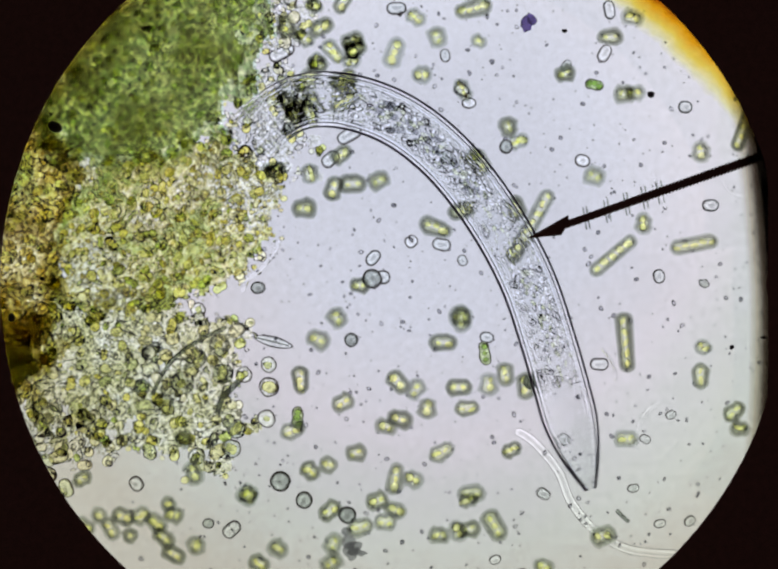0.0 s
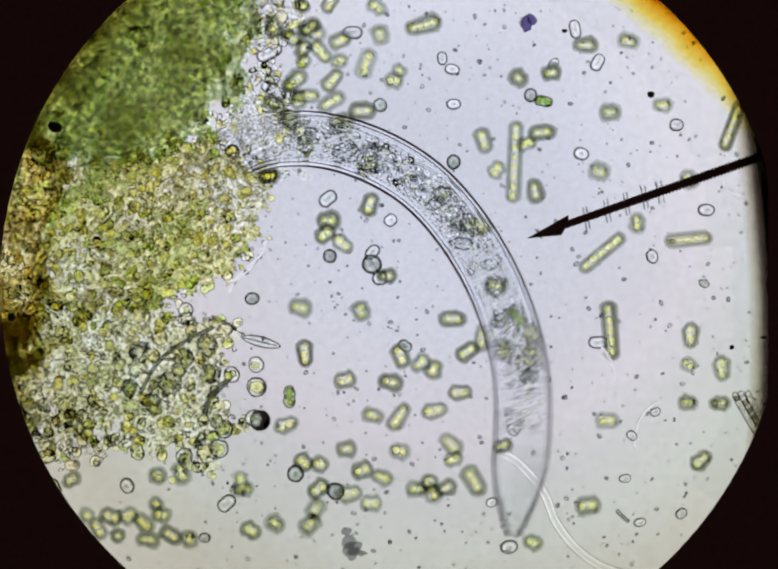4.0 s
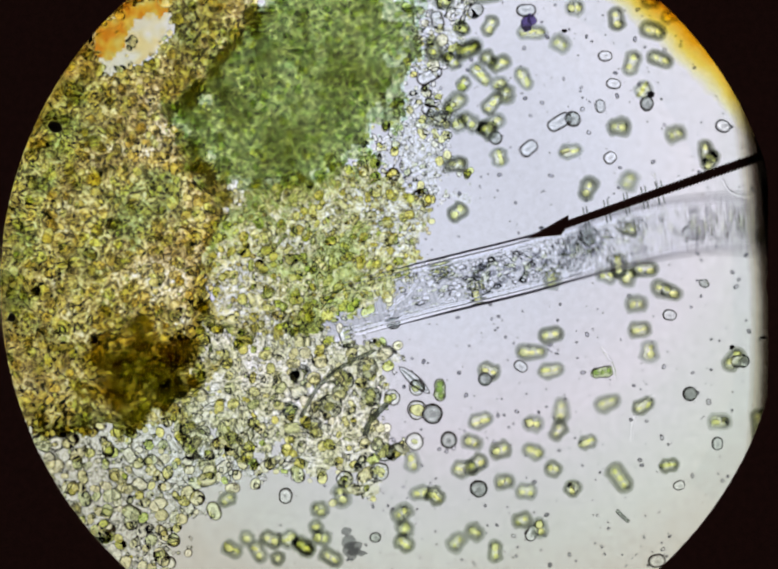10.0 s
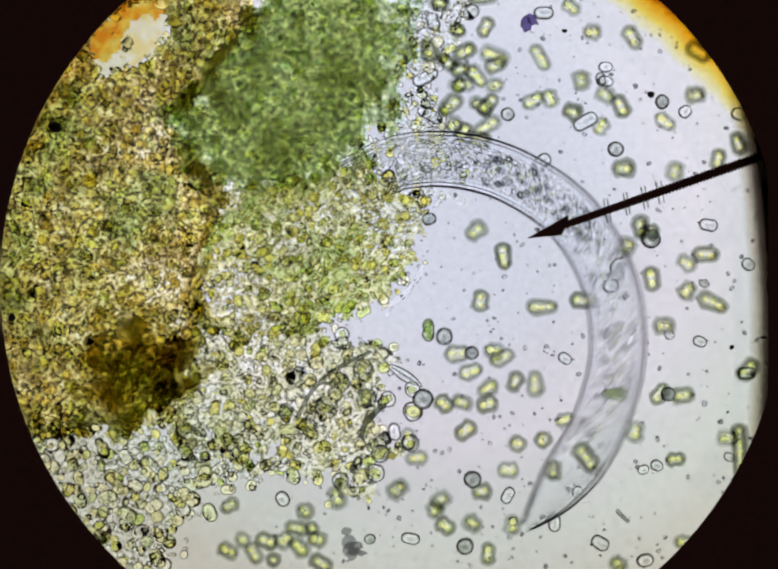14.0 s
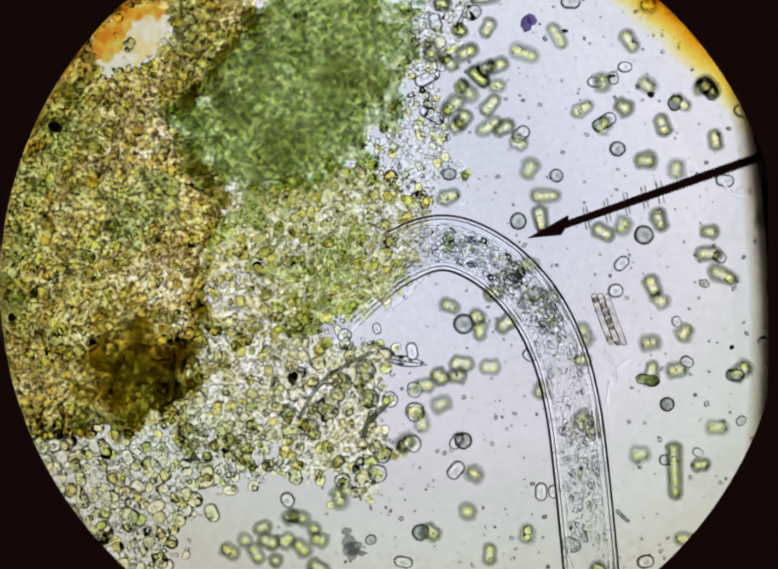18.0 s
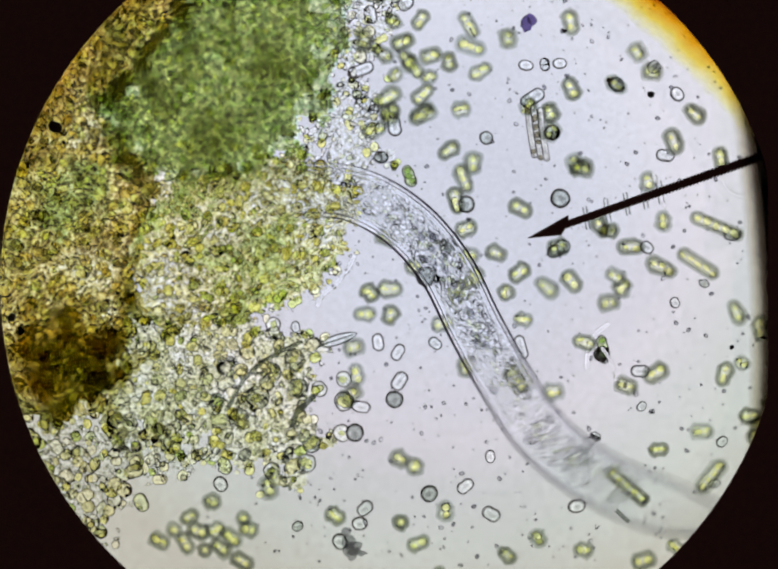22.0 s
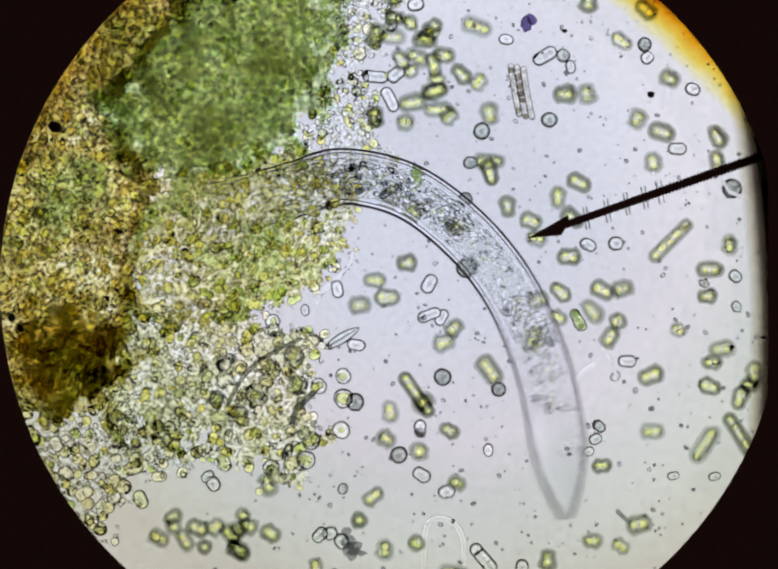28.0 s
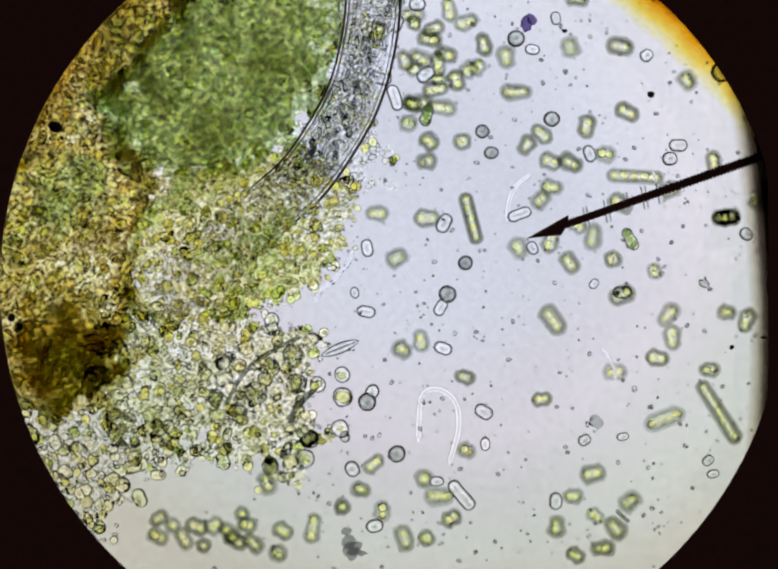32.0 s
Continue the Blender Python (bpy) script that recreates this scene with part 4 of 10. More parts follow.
cell("G", 62, "0 1096 1011 -80 0.5 1092 1003 -80 1 1118 942 -80 1.5 1165 916 -80 2 1178 916 -75 3 1161 888 -66 3.5 1144 897 -61 5.5 1109 827 -42 6 1109 820 -38 7.5 1111 807 -17 8 1066 780 -10 8.5 1019 749 -7 9 1006 701 -4 9.5 1009 690 -3 10 1074 709 0 10.5 1110 716 -18 11 1118 728 -35 11.5 1121 736 -26 12 1084 668 -18 13 1090 647 0 13.5 1094 638 0 14 1103 615 0 14.5 1098 586 0 16.5 998 442 0 17 1031 414 0 17.5 1098 418 0 18 1106 390 0 18.5 1109 353 0 19 1060 330 0 19.5 1054 339 0 21 1083 368 0 21.5 1086 377 35 22 1084 377 70 22.5 1093 379 52 23.5 1105 347 18 24 1098 338 0 25 1050 304 60 28 1136 348 0 29 1136 314 0 29.5 1119 378 0 30 1191 312 0 30.5 1191 270 0 32 1192 211 0")
cell("G", 52, "0 1190 958 -30 0.5 1182 952 -30 1 1204 902 -30 1.5 1240 879 -30 2 1250 877 -27 3 1239 862 -20 5.5 1145 897 -3 6 1144 880 0 6.5 1146 862 -5 7 1167 858 -10 7.5 1166 852 -15 8 1099 852 -20 8.5 1022 826 -17 9 974 786 -16 9.5 976 769 -13 10 1113 747 -10 10.5 1180 720 -12 11 1216 715 -14 11.5 1188 752 -15 12.5 1061 774 -18 13 1005 772 -20 13.5 1001 737 -21 14 1022 718 -23 14.5 1054 652 -25 18 1079 594 -36 18.5 1080 582 -38 19 1053 575 -39 20.5 1086 606 -44 22 1076 602 -49 22.5 1093 606 -51 23.5 1089 590 -54 24 1134 568 -56 24.5 1204 588 -57 25 1193 594 -58 25.5 1189 599 -60 26.5 1208 620 -64 27 1215 640 -65 27.5 1216 676 -67 28 1227 704 -68 29 1235 722 -72 29.5 1240 726 -73 30 1247 580 -75 30.5 1242 554 -75 31 1252 530 -75 32 1262 511 -75")
cell("G", 44, "0 1096 1074 20 0.5 1095 1072 20 1 1101 1040 20 1.5 1111 1027 20 2 1113 1028 20 3 1107 1011 20 3.5 1103 1014 20 5.5 1071 978 20 7 1072 957 20 7.5 1074 960 20 8.5 1031 969 20 9 998 964 20 9.5 1002 966 20 10 1077 910 20 10.5 1106 895 14 11 1118 898 10 11.5 1117 896 2 12 1075 883 -6 12.5 1031 863 -12 13 1015 847 -20 13.5 1004 791 -27 14.5 988 775 -42 15 981 759 -49 16.5 968 725 -70 17 965 711 -78 17.5 971 674 -85 18 974 661 -92 18.5 976 664 -96 19 991 670 -100 19.5 1007 670 -98 20 1022 688 -96 20.5 1030 710 -94 21.5 1088 616 -92 22.5 1128 536 -92 23 1142 501 -92 23.5 1148 492 -92 24 1230 412 -92 27.5 1278 427 -92 28.5 1272 416 -92 29.5 1250 472 -92 30 1253 458 -92 32 1264 403 -175")
cell("G", 38, "0 968 1182 -34 0.5 966 1178 -34 1.5 972 1136 -34 3 966 1113 -34 5.5 925 1099 -34 6 931 1087 -34 6.5 920 1066 -33 7.5 935 1054 -31 8 916 1052 -30 9 865 1055 -32 9.5 864 1032 -33 10 813 1035 -34 11 816 1035 -34 12.5 811 1017 -34 13.5 796 1015 -34 14 812 983 -34 14.5 838 922 -34 16.5 861 907 -34 18 824 888 -34 19 843 850 -34 20.5 853 882 -34 21 851 861 -34 22 857 812 -34 23 861 794 -34 23.5 877 792 -34 24 932 784 -34 24.5 988 775 -67 25 1012 774 -100 27.5 1012 770 -45 28 1003 835 -34 28.5 1017 861 -34 29 1055 850 -34 29.5 1123 847 -34 30 1185 867 -34 32 1422 1037 -34")
cell("G", 40, "0 925 995 40 1.5 942 972 40 3.5 940 963 40 5.5 920 1055 40 6.5 914 1031 40 7.5 924 1020 40 8 911 1017 40 9 879 1017 40 9.5 879 1011 40 10.5 882 982 40 12.5 896 866 40 13.5 903 825 40 14.5 909 803 40 17.5 917 792 40 18 893 755 40 18.5 894 730 40 19 928 725 40 19.5 964 738 40 20.5 971 810 40 21 948 778 40 21.5 874 639 40 22 894 607 40 22.5 900 594 40 23.5 899 590 40 24.5 926 564 40 25.5 943 560 40 27.5 973 478 40 28.5 997 414 40 29.5 1013 370 40 30 1014 361 40 32 1017 311 40")
cell("G", 42, "0 1439 194 -20 3.5 1436 194 -20 4.5 1438 187 -20 6 1460 172 -20 7 1445 168 -20 7.5 1434 139 -20 8 1403 109 -20 8.5 1425 127 -20 9 1437 118 -20 9.5 1445 91 -20 10 1438 40 -20 11 1505 3 -20 11.5 1555 -25 -20 17 2281 -426 -20 17.5 2303 -438 -20 18.5 2306 -451 -20 19 2301 -476 -20 22 2304 -477 -20 23.5 2305 -519 -20 24.5 2314 -532 -20 27.5 2313 -532 -20 28 2303 -521 -20 29.5 2309 -547 -20 32 2306 -562 -20")
cell("C", 25, "0 1576 1030 -10 0.5 1573 1015 -10 6 1592 1009 -10 8.5 1593 1008 -10 9 1581 1019 -10 13 1591 1012 -10 13.5 1577 1016 -10 21 1591 1007 -10 22 1589 992 -10 22.5 1591 995 -10 23.5 1576 969 -10 24 1573 982 -10 24.5 1471 1048 -10 25 1395 1064 -10 27.5 1449 981 -10 28 1507 982 -10 28.5 1495 952 -10 29 1490 945 -10 29.5 1464 970 -10 30 1421 950 -10 32 1407 906 -10")
cell("G", 40, "0 1285 821 85 0.5 1282 812 85 1.5 1372 743 85 2 1386 738 85 3 1367 735 85 3.5 1354 752 85 5.5 1316 739 85 6.5 1310 714 85 8.5 1332 660 85 9 1303 735 85 9.5 1312 701 85 10 1311 709 85 12 1298 818 85 13 1294 847 85 13.5 1256 864 94 14 1291 868 102 15 1310 857 119 16.5 1324 887 144 17.5 1314 911 162 18 1296 912 170 18.5 1300 914 170 21 1285 815 167 22 1264 807 166 22.5 1263 831 166 23 1232 834 165 23.5 1225 814 164 24 1224 853 164 24.5 1154 761 164 25 1143 601 163 25.5 1149 592 162 27.5 1151 614 160 28 1044 714 160 28.5 1041 697 180 29 1078 666 200 29.5 1146 608 220 30 1182 577 240 32 1197 526 240")
cell("G", 45, "0 1318 801 85 0.5 1317 789 85 1.5 1416 710 85 2 1429 706 80 3 1410 703 69 3.5 1396 723 64 6 1390 711 38 7 1399 691 27 7.5 1388 677 21 8 1366 660 16 8.5 1333 658 11 9 1225 749 6 9.5 1201 710 0 10 1292 665 -5 10.5 1330 614 -50 11 1358 590 -95 11.5 1374 593 -73 12 1379 654 -50 13 1387 787 -7 14 1387 794 -8 14.5 1389 792 -8 17 1337 668 -10 17.5 1374 749 -10 18 1371 742 -11 18.5 1400 736 -11 19 1493 648 -11 19.5 1468 691 -12 21 1405 798 -13 21.5 1400 809 4 22 1411 795 20 22.5 1405 809 11 23 1373 810 3 23.5 1369 796 -7 24 1363 839 -15 25 1315 891 -26 27.5 1375 714 -54 28 1380 703 -60 28.5 1346 668 -39 30 1288 686 25 30.5 1278 643 32 32 1300 556 55")
cell("G", 40, "0 1138 831 -60 0.5 1136 827 -60 1.5 1187 799 -60 2 1194 799 -56 3.5 1167 792 -44 5.5 1205 723 -29 7.5 1218 698 -13 8 1156 697 -9 9 1218 573 -1 9.5 1218 557 3 10 1226 555 6 10.5 1245 554 13 11 1280 548 20 11.5 1302 540 22 12.5 1324 519 28 13 1345 542 30 13.5 1363 548 30 14 1395 527 30 15 1396 534 30 17 1359 594 30 17.5 1336 625 30 18 1337 601 30 18.5 1369 563 30 19 1394 442 30 19.5 1382 470 30 20 1400 499 30 21 1391 551 30 21.5 1388 572 30 22 1390 574 30 22.5 1433 589 30 23.5 1533 567 30 24 1641 562 30 24.5 1803 591 30 25 1865 596 30 27.5 2241 589 30 28 2329 584 30 28.5 2396 552 30 29 2492 530 30 29.5 2562 567 30 30.5 2529 527 30 32 2530 480 30")
cell("D", 32, "0 1008 731 0 0.5 1003 702 0 1 1020 662 0 1.5 1114 686 0 2 1168 708 -9 2.5 1150 689 -18 3 1084 616 -27 3.5 1008 553 -36 5.5 975 658 -71 6 988 688 -76 6.5 989 680 -82 7 1017 688 -83 7.5 1000 705 -85 8.5 926 782 -88 9 910 799 -90 9.5 913 775 -90 10 980 764 -90 10.5 982 746 -90 11 964 733 -90 11.5 972 764 -90 12.5 953 767 -90 13 945 762 -90 13.5 942 727 -90 14 961 708 -90 14.5 1004 631 -90 16.5 1014 586 -90 17 1037 569 -90 18 1050 555 -90 18.5 1061 550 -90 19 1048 548 -90 20.5 1048 564 -90 21.5 1041 531 -90 22.5 1059 502 -90 23.5 1050 462 -90 24 1082 423 -90 25 1088 417 -90 28 1088 424 -90 29 1091 394 -90 29.5 1081 428 -90 30 1122 373 -90 32 1124 291 -90")
cell("G", 44, "0 991 858 -30 0.5 991 851 -30 1 1009 827 -30 1.5 1034 830 -30 2 1038 834 -27 3 1032 802 -21 3.5 1021 804 -18 5.5 1018 845 -6 6 1019 840 -3 7.5 1020 831 5 8 998 809 8 9 955 756 14 9.5 957 743 17 10.5 1029 762 26 11 1036 775 30 11.5 1034 773 45 12.5 994 703 75 13 980 648 90 13.5 978 617 94 16.5 1013 579 116 19.5 1068 511 139 20.5 1065 497 146 21 1058 497 150 22.5 1104 468 161 23.5 1135 433 168 24 1177 402 171 24.5 1203 412 175 27 1218 459 193 28 1220 468 200 29 1227 444 200 29.5 1222 471 200 30 1256 426 200 32 1262 351 200")
cell("G", 45, "0 1106 891 20 0.5 1104 888 20 1.5 1141 851 20 3.5 1130 842 16 5.5 1040 704 11 6 1040 696 10 6.5 1036 696 -17 7 1048 703 -45 7.5 1038 684 -72 8 1071 627 -100 8.5 1148 512 -91 9 1188 438 -82 10 1188 380 -65 12 1201 433 -82 12.5 1237 466 -86 13 1269 482 -90 13.5 1289 479 -92 14 1302 455 -94 16.5 1327 433 -102 21 1354 450 -118 22 1359 472 -121 23 1366 467 -125 24 1320 454 -129 24.5 1297 452 -131 27.5 1300 454 -141 30 1317 493 -150 30.5 1341 467 -150 32 1302 354 -150")
cell("G", 42, "0 1078 906 20 0.5 1076 903 20 1 1095 882 20 2 1132 877 20 3 1118 862 20 3.5 1109 865 20 5.5 968 960 20 7.5 970 952 20 8 956 947 20 9 920 937 20 9.5 919 928 20 10 954 891 20 11 958 898 20 11.5 960 897 20 13 934 850 20 14 942 808 21 14.5 963 756 22 16.5 971 652 24 18 913 613 26 18.5 899 616 27 19.5 933 614 28 20.5 961 583 29 21 948 525 30 21.5 930 515 30 22 926 498 30 22.5 920 502 30 23.5 915 466 30 24 935 439 30 25 950 409 30 27.5 946 406 30 28 938 418 30 29 935 387 30 29.5 925 420 30 30 965 359 30 32 982 236 30")
cell("G", 55, "0 905 812 85 0.5 906 807 85 1 925 789 85 2 952 819 85 3 948 776 85 3.5 937 775 85 5.5 951 680 85 7.5 962 660 84 8.5 909 614 84 9 898 587 84 9.5 900 581 84 10 962 585 83 10.5 978 555 83 11 976 523 83 11.5 987 549 83 12.5 983 535 82 13 1000 540 82 14 1025 513 82 14.5 1052 472 81 16.5 1054 475 81 17.5 1094 447 80 18.5 1097 428 80 19 1053 421 80 19.5 1048 431 79 20.5 1017 425 79 21 1013 400 79 21.5 1034 409 79 22.5 1101 433 78 23.5 1109 409 78 24 1130 382 78 25 1133 379 77 27 1132 377 76 27.5 1143 376 76 28 1137 370 76 29 1169 290 75 29.5 1192 293 75 30 1282 198 75 30.5 1364 134 75 32 1608 -12 75")
cell("G", 48, "0 890 914 -20 1 890 908 -20 2 897 922 -20 3 905 888 -20 3.5 894 893 -20 5.5 949 928 -20 7.5 948 910 -20 9 924 882 -20 9.5 930 872 -20 10 971 848 -20 10.5 985 855 -20 11.5 984 859 -20 13 945 790 -20 14 959 746 -20 14.5 980 681 -20 15 974 643 -20 16.5 919 467 -20 18 910 393 -20 19 893 295 -20 19.5 908 302 -20 20.5 942 336 -20 21 942 327 -20 21.5 916 298 -20 22 904 279 -20 23 933 243 -20 23.5 957 229 -20 24 1020 193 -20 24.5 1040 182 -20 25 1040 174 -20 28 1030 208 -20 29 1036 179 -20 29.5 1033 210 -20 30 1076 152 -20 32 1092 71 -20")
cell("G", 35, "0 962 983 0 2 972 989 0 3.5 968 980 0 6 986 994 0 9 965 980 0 9.5 1060 978 0 10 1118 945 0 11 1134 945 0 11.5 1137 944 0 12.5 1103 930 0 13 1067 926 0 14 1054 891 0 16.5 974 679 0 17 964 653 0 18.5 971 629 0 19.5 1012 639 0 20 1037 663 0 20.5 1029 647 0 21.5 993 575 0 22.5 974 534 0 24 978 533 -3 25 1055 514 -5 25.5 1064 506 -6 30 1073 461 -18 30.5 1073 412 -24 32 1084 311 -40")
cell("G", 50, "0 1250 1041 0 0.5 1246 1044 0 1 1239 983 0 1.5 1263 956 0 2 1271 952 9 3 1259 937 27 5.5 1200 954 71 6 1207 943 80 6.5 1189 924 90 7.5 1205 910 110 8.5 1113 918 130 9 1058 886 140 9.5 1066 872 150 10 1227 812 160 10.5 1264 779 140 11 1282 775 120 11.5 1289 774 112 12 1258 796 104 12.5 1187 800 98 13 1084 776 90 13.5 1086 775 89 14.5 1096 763 86 18 1183 671 77 19 1218 627 74 19.5 1228 618 73 21 1245 605 69 22 1251 597 40 22.5 1272 620 46 23 1271 622 50 23.5 1269 602 56 24 1325 608 61 28 1344 651 50 29 1361 622 50 29.5 1370 631 50 30 1349 588 50 30.5 1341 564 62 32 1347 503 100")
cell("G", 40, "0 1246 1113 -10 0.5 1252 1115 -10 1 1245 1071 -10 1.5 1262 1042 -10 2.5 1261 1036 -16 3 1252 1029 -19 3.5 1246 1034 -22 5.5 1146 1008 -34 6 1112 1001 -36 7.5 1047 997 -45 8 1028 990 -48 9 1019 976 -54 9.5 1023 957 -57 10 1128 868 -60 10.5 1158 858 -61 11 1174 865 -62 11.5 1173 863 -63 12 1149 860 -64 12.5 1113 851 -66 13 1050 807 -67 13.5 1023 745 -68 14 1049 766 -69 14.5 1092 658 -70 16.5 1099 636 -74 18 1117 599 -77 19 1183 587 -80 20.5 1161 541 -83 21 1150 533 -84 22 1149 527 -160 23 1193 510 -126 24 1186 521 -91 25 1178 534 -93 27.5 1176 448 -99 28 1173 439 -100 28.5 1171 430 -90 29 1217 484 -80 29.5 1217 484 -70 30 1212 438 -60 30.5 1208 392 -60 32 1214 318 -60")
cell("G", 45, "0 965 1076 -40 1.5 975 1050 -40 3.5 971 1041 -40 5.5 952 997 -40 6 958 995 -40 6.5 952 986 -40 7.5 962 986 -40 8 956 984 -40 9 929 980 -40 9.5 928 972 -40 10 963 936 -40 11.5 974 939 -40 13.5 939 890 -40 14 949 865 -40 14.5 972 802 -40 16.5 1035 760 -40 17 1014 733 -40 17.5 1014 678 -40 18 1027 648 -40 18.5 1034 644 -45 19 1058 645 -50 19.5 1083 646 -48 20.5 1136 674 -42 21 1142 664 -40 22 1196 567 -40 22.5 1228 578 -40 23 1232 578 -40 23.5 1230 558 -40 24 1303 541 -40 28 1297 541 0 29 1297 499 0 30 1331 419 0 30.5 1338 400 -20 32 1335 281 -80")
cell("G", 40, "0 1185 1125 10 0.5 1188 1127 10 1 1179 1078 10 1.5 1196 1054 10 3 1190 1027 10 3.5 1182 1035 10 5.5 1113 1018 10 6 1114 1010 10 7.5 1124 984 14 8 1096 982 15 8.5 1044 984 12 9 1003 968 7 10 1019 971 0 12 1105 980 -53 13 1124 982 -80 13.5 1114 960 -79 14 1127 945 -77 14.5 1132 900 -76 16.5 1136 840 -71 18 1098 781 -67 18.5 1102 767 -65 19.5 1148 743 -63 20.5 1180 761 -60 21 1168 737 -59 22 1087 757 -100 22.5 1114 744 -88 23.5 1130 690 -63 24 1181 686 -51 24.5 1156 642 -42 25 1150 549 -35 27.5 1129 603 -39 28 1065 685 -40 28.5 1057 678 -40 29 1063 643 -40 30 1132 520 -40 31 1163 479 -40 32 1242 429 -40")
cell("G", 36, "0 860 1152 30 1.5 870 1115 30 3.5 864 1106 30 5.5 971 1083 30 6 975 1082 30 8 961 1074 30 10 959 1073 30 13 963 1073 30 13.5 963 1067 30 16.5 963 957 30 18 962 952 30 18.5 965 965 30 19 963 958 30 20.5 976 971 30 21 972 966 30 22 954 942 30 22.5 949 934 30 23.5 949 930 30 24 948 911 30 25 943 871 80 25.5 942 866 72 27.5 940 862 38 28 928 908 30 28.5 917 917 30 29 917 868 30 29.5 943 801 30 30 952 763 30 32 962 731 30")
cell("G", 50, "0 1231 470 -15 0.5 1228 436 -15 1 1357 371 -15 1.5 1416 257 -15 2 1427 218 -13 2.5 1437 211 -11 3 1407 303 -9 5 1433 314 -1 5.5 1435 308 1 6 1432 271 3 7.5 1420 142 42 8 1321 142 55 8.5 1354 184 46 9 1376 184 38 9.5 1385 164 29 10 1333 119 20 10.5 1260 30 20 11 1204 20 20 11.5 1202 31 20 12 1237 46 20 12.5 1314 64 20 13.5 1463 39 20 14 1532 4 20 14.5 1588 -37 20 17.5 1964 -282 20 18.5 2093 -386 20 19 2148 -459 20 19.5 2211 -501 20 20 2233 -515 20 22 2235 -515 20 24.5 2250 -578 20 27.5 2248 -579 20 28 2232 -561 20 29.5 2243 -600 20 32 2238 -622 20")
cell("C", 36, "0 1052 566 -50 1 1055 566 -50 1.5 1064 622 -50 2 1076 623 -50 2.5 1073 614 -50 3 1074 560 -50 6 1080 552 -50 8 1256 434 -50 9 1218 472 -50 9.5 1180 469 -50 10 1156 496 -50 11 1246 533 -50 11.5 1259 538 -50 12.5 1265 539 -50 13 1254 533 -50 18 1259 527 -45 19 1256 520 -38 21 1262 524 -24 22 1269 524 -16 24 1264 520 -2 25 1265 516 5 27 1294 475 19 27.5 1311 488 22 29 1384 574 33 29.5 1416 616 36 30 1362 501 40 31 1355 449 55 32 1340 336 70")
cell("G", 30, "0 1265 129 24 0.5 1268 126 24 1 1220 116 24 1.5 1135 158 24 2 1138 213 24 2.5 1158 198 24 5.5 1120 172 24 6 1116 135 24 7 1138 73 24 8 1181 64 24 8.5 1189 62 24 9.5 1172 12 24 10 1135 -28 24 10.5 1098 -48 24 11 1061 -10 24 11.5 1077 -19 24 12 1122 28 24 12.5 1190 25 24 13 1236 -18 24 14 1333 -164 24 16.5 1554 -467 24 17.5 1658 -581 24 18.5 1751 -720 24 19 1787 -811 24 19.5 1800 -831 24 22.5 1794 -831 24 24 1797 -851 24 24.5 1809 -870 24 27.5 1804 -873 24 28 1796 -864 24 29 1799 -874 24 29.5 1809 -892 24 32 1809 -906 24")
cell("C", 27, "0 1690 1096 -39 6 1703 1078 -39 21 1683 1033 -39 22 1604 907 -39 22.5 1623 936 -39 24 1670 1010 -39 24.5 1626 1010 -39 25 1590 986 -39 28 1632 1001 -39 29 1627 977 -39 29.5 1615 996 -39 30 1584 983 -39 32 1579 954 -39")
cell("C", 26, "0 1298 1174 -20 0.5 1320 1165 -20 1 1307 1152 -20 1.5 1346 1082 -20 2 1356 1078 -20 2.5 1351 1064 -20 3 1330 1047 -20 3.5 1313 1064 -20 6 1340 1011 -20 9 1352 1011 -20 9.5 1370 985 -20 10 1371 978 -20 11 1354 940 -20 13 1340 932 -20 13.5 1302 943 -20 14 1307 943 -20 16 1217 936 -20 17 1196 934 -20 19 1241 939 -20 19.5 1264 899 -20 21 1331 887 -20 21.5 1341 892 -20 22 1336 907 -20 22.5 1339 910 -20 24 1340 902 -20 25 1332 921 -20 27.5 1339 902 -20 28 1336 933 -20 28.5 1335 938 -20 30 1344 904 -20 32 1352 876 -20")
cell("K", 45, "0 1277 758 80 0.5 1281 747 80 1.5 1392 682 80 2 1415 675 75 2.5 1414 672 69 3 1383 674 64 3.5 1365 691 59 5 1371 658 43 6 1365 644 32 7 1313 648 56 7.5 1261 660 68 8 1201 675 80 8.5 1172 684 58 9 1123 773 36 9.5 1097 796 12 10 1217 750 -10 10.5 1257 720 -9 11 1288 712 -8 11.5 1305 714 -6 12 1288 755 -5 12.5 1223 756 -4 13 1262 777 -2 13.5 1247 790 -1 14.5 1258 791 1 15 1278 794 2 16.5 1290 782 6 18 1312 762 10 19 1333 825 20 19.5 1342 797 35 21 1410 700 80 22 1364 717 77 22.5 1326 803 76 23 1280 806 74 23.5 1280 763 73 24 1305 830 71 25 1238 811 120 27.5 1310 675 70 28 1315 668 60 28.5 1303 643 60 29 1320 626 60 29.5 1325 629 60 30.5 1319 563 60 31 1341 545 60 32 1422 508 60")
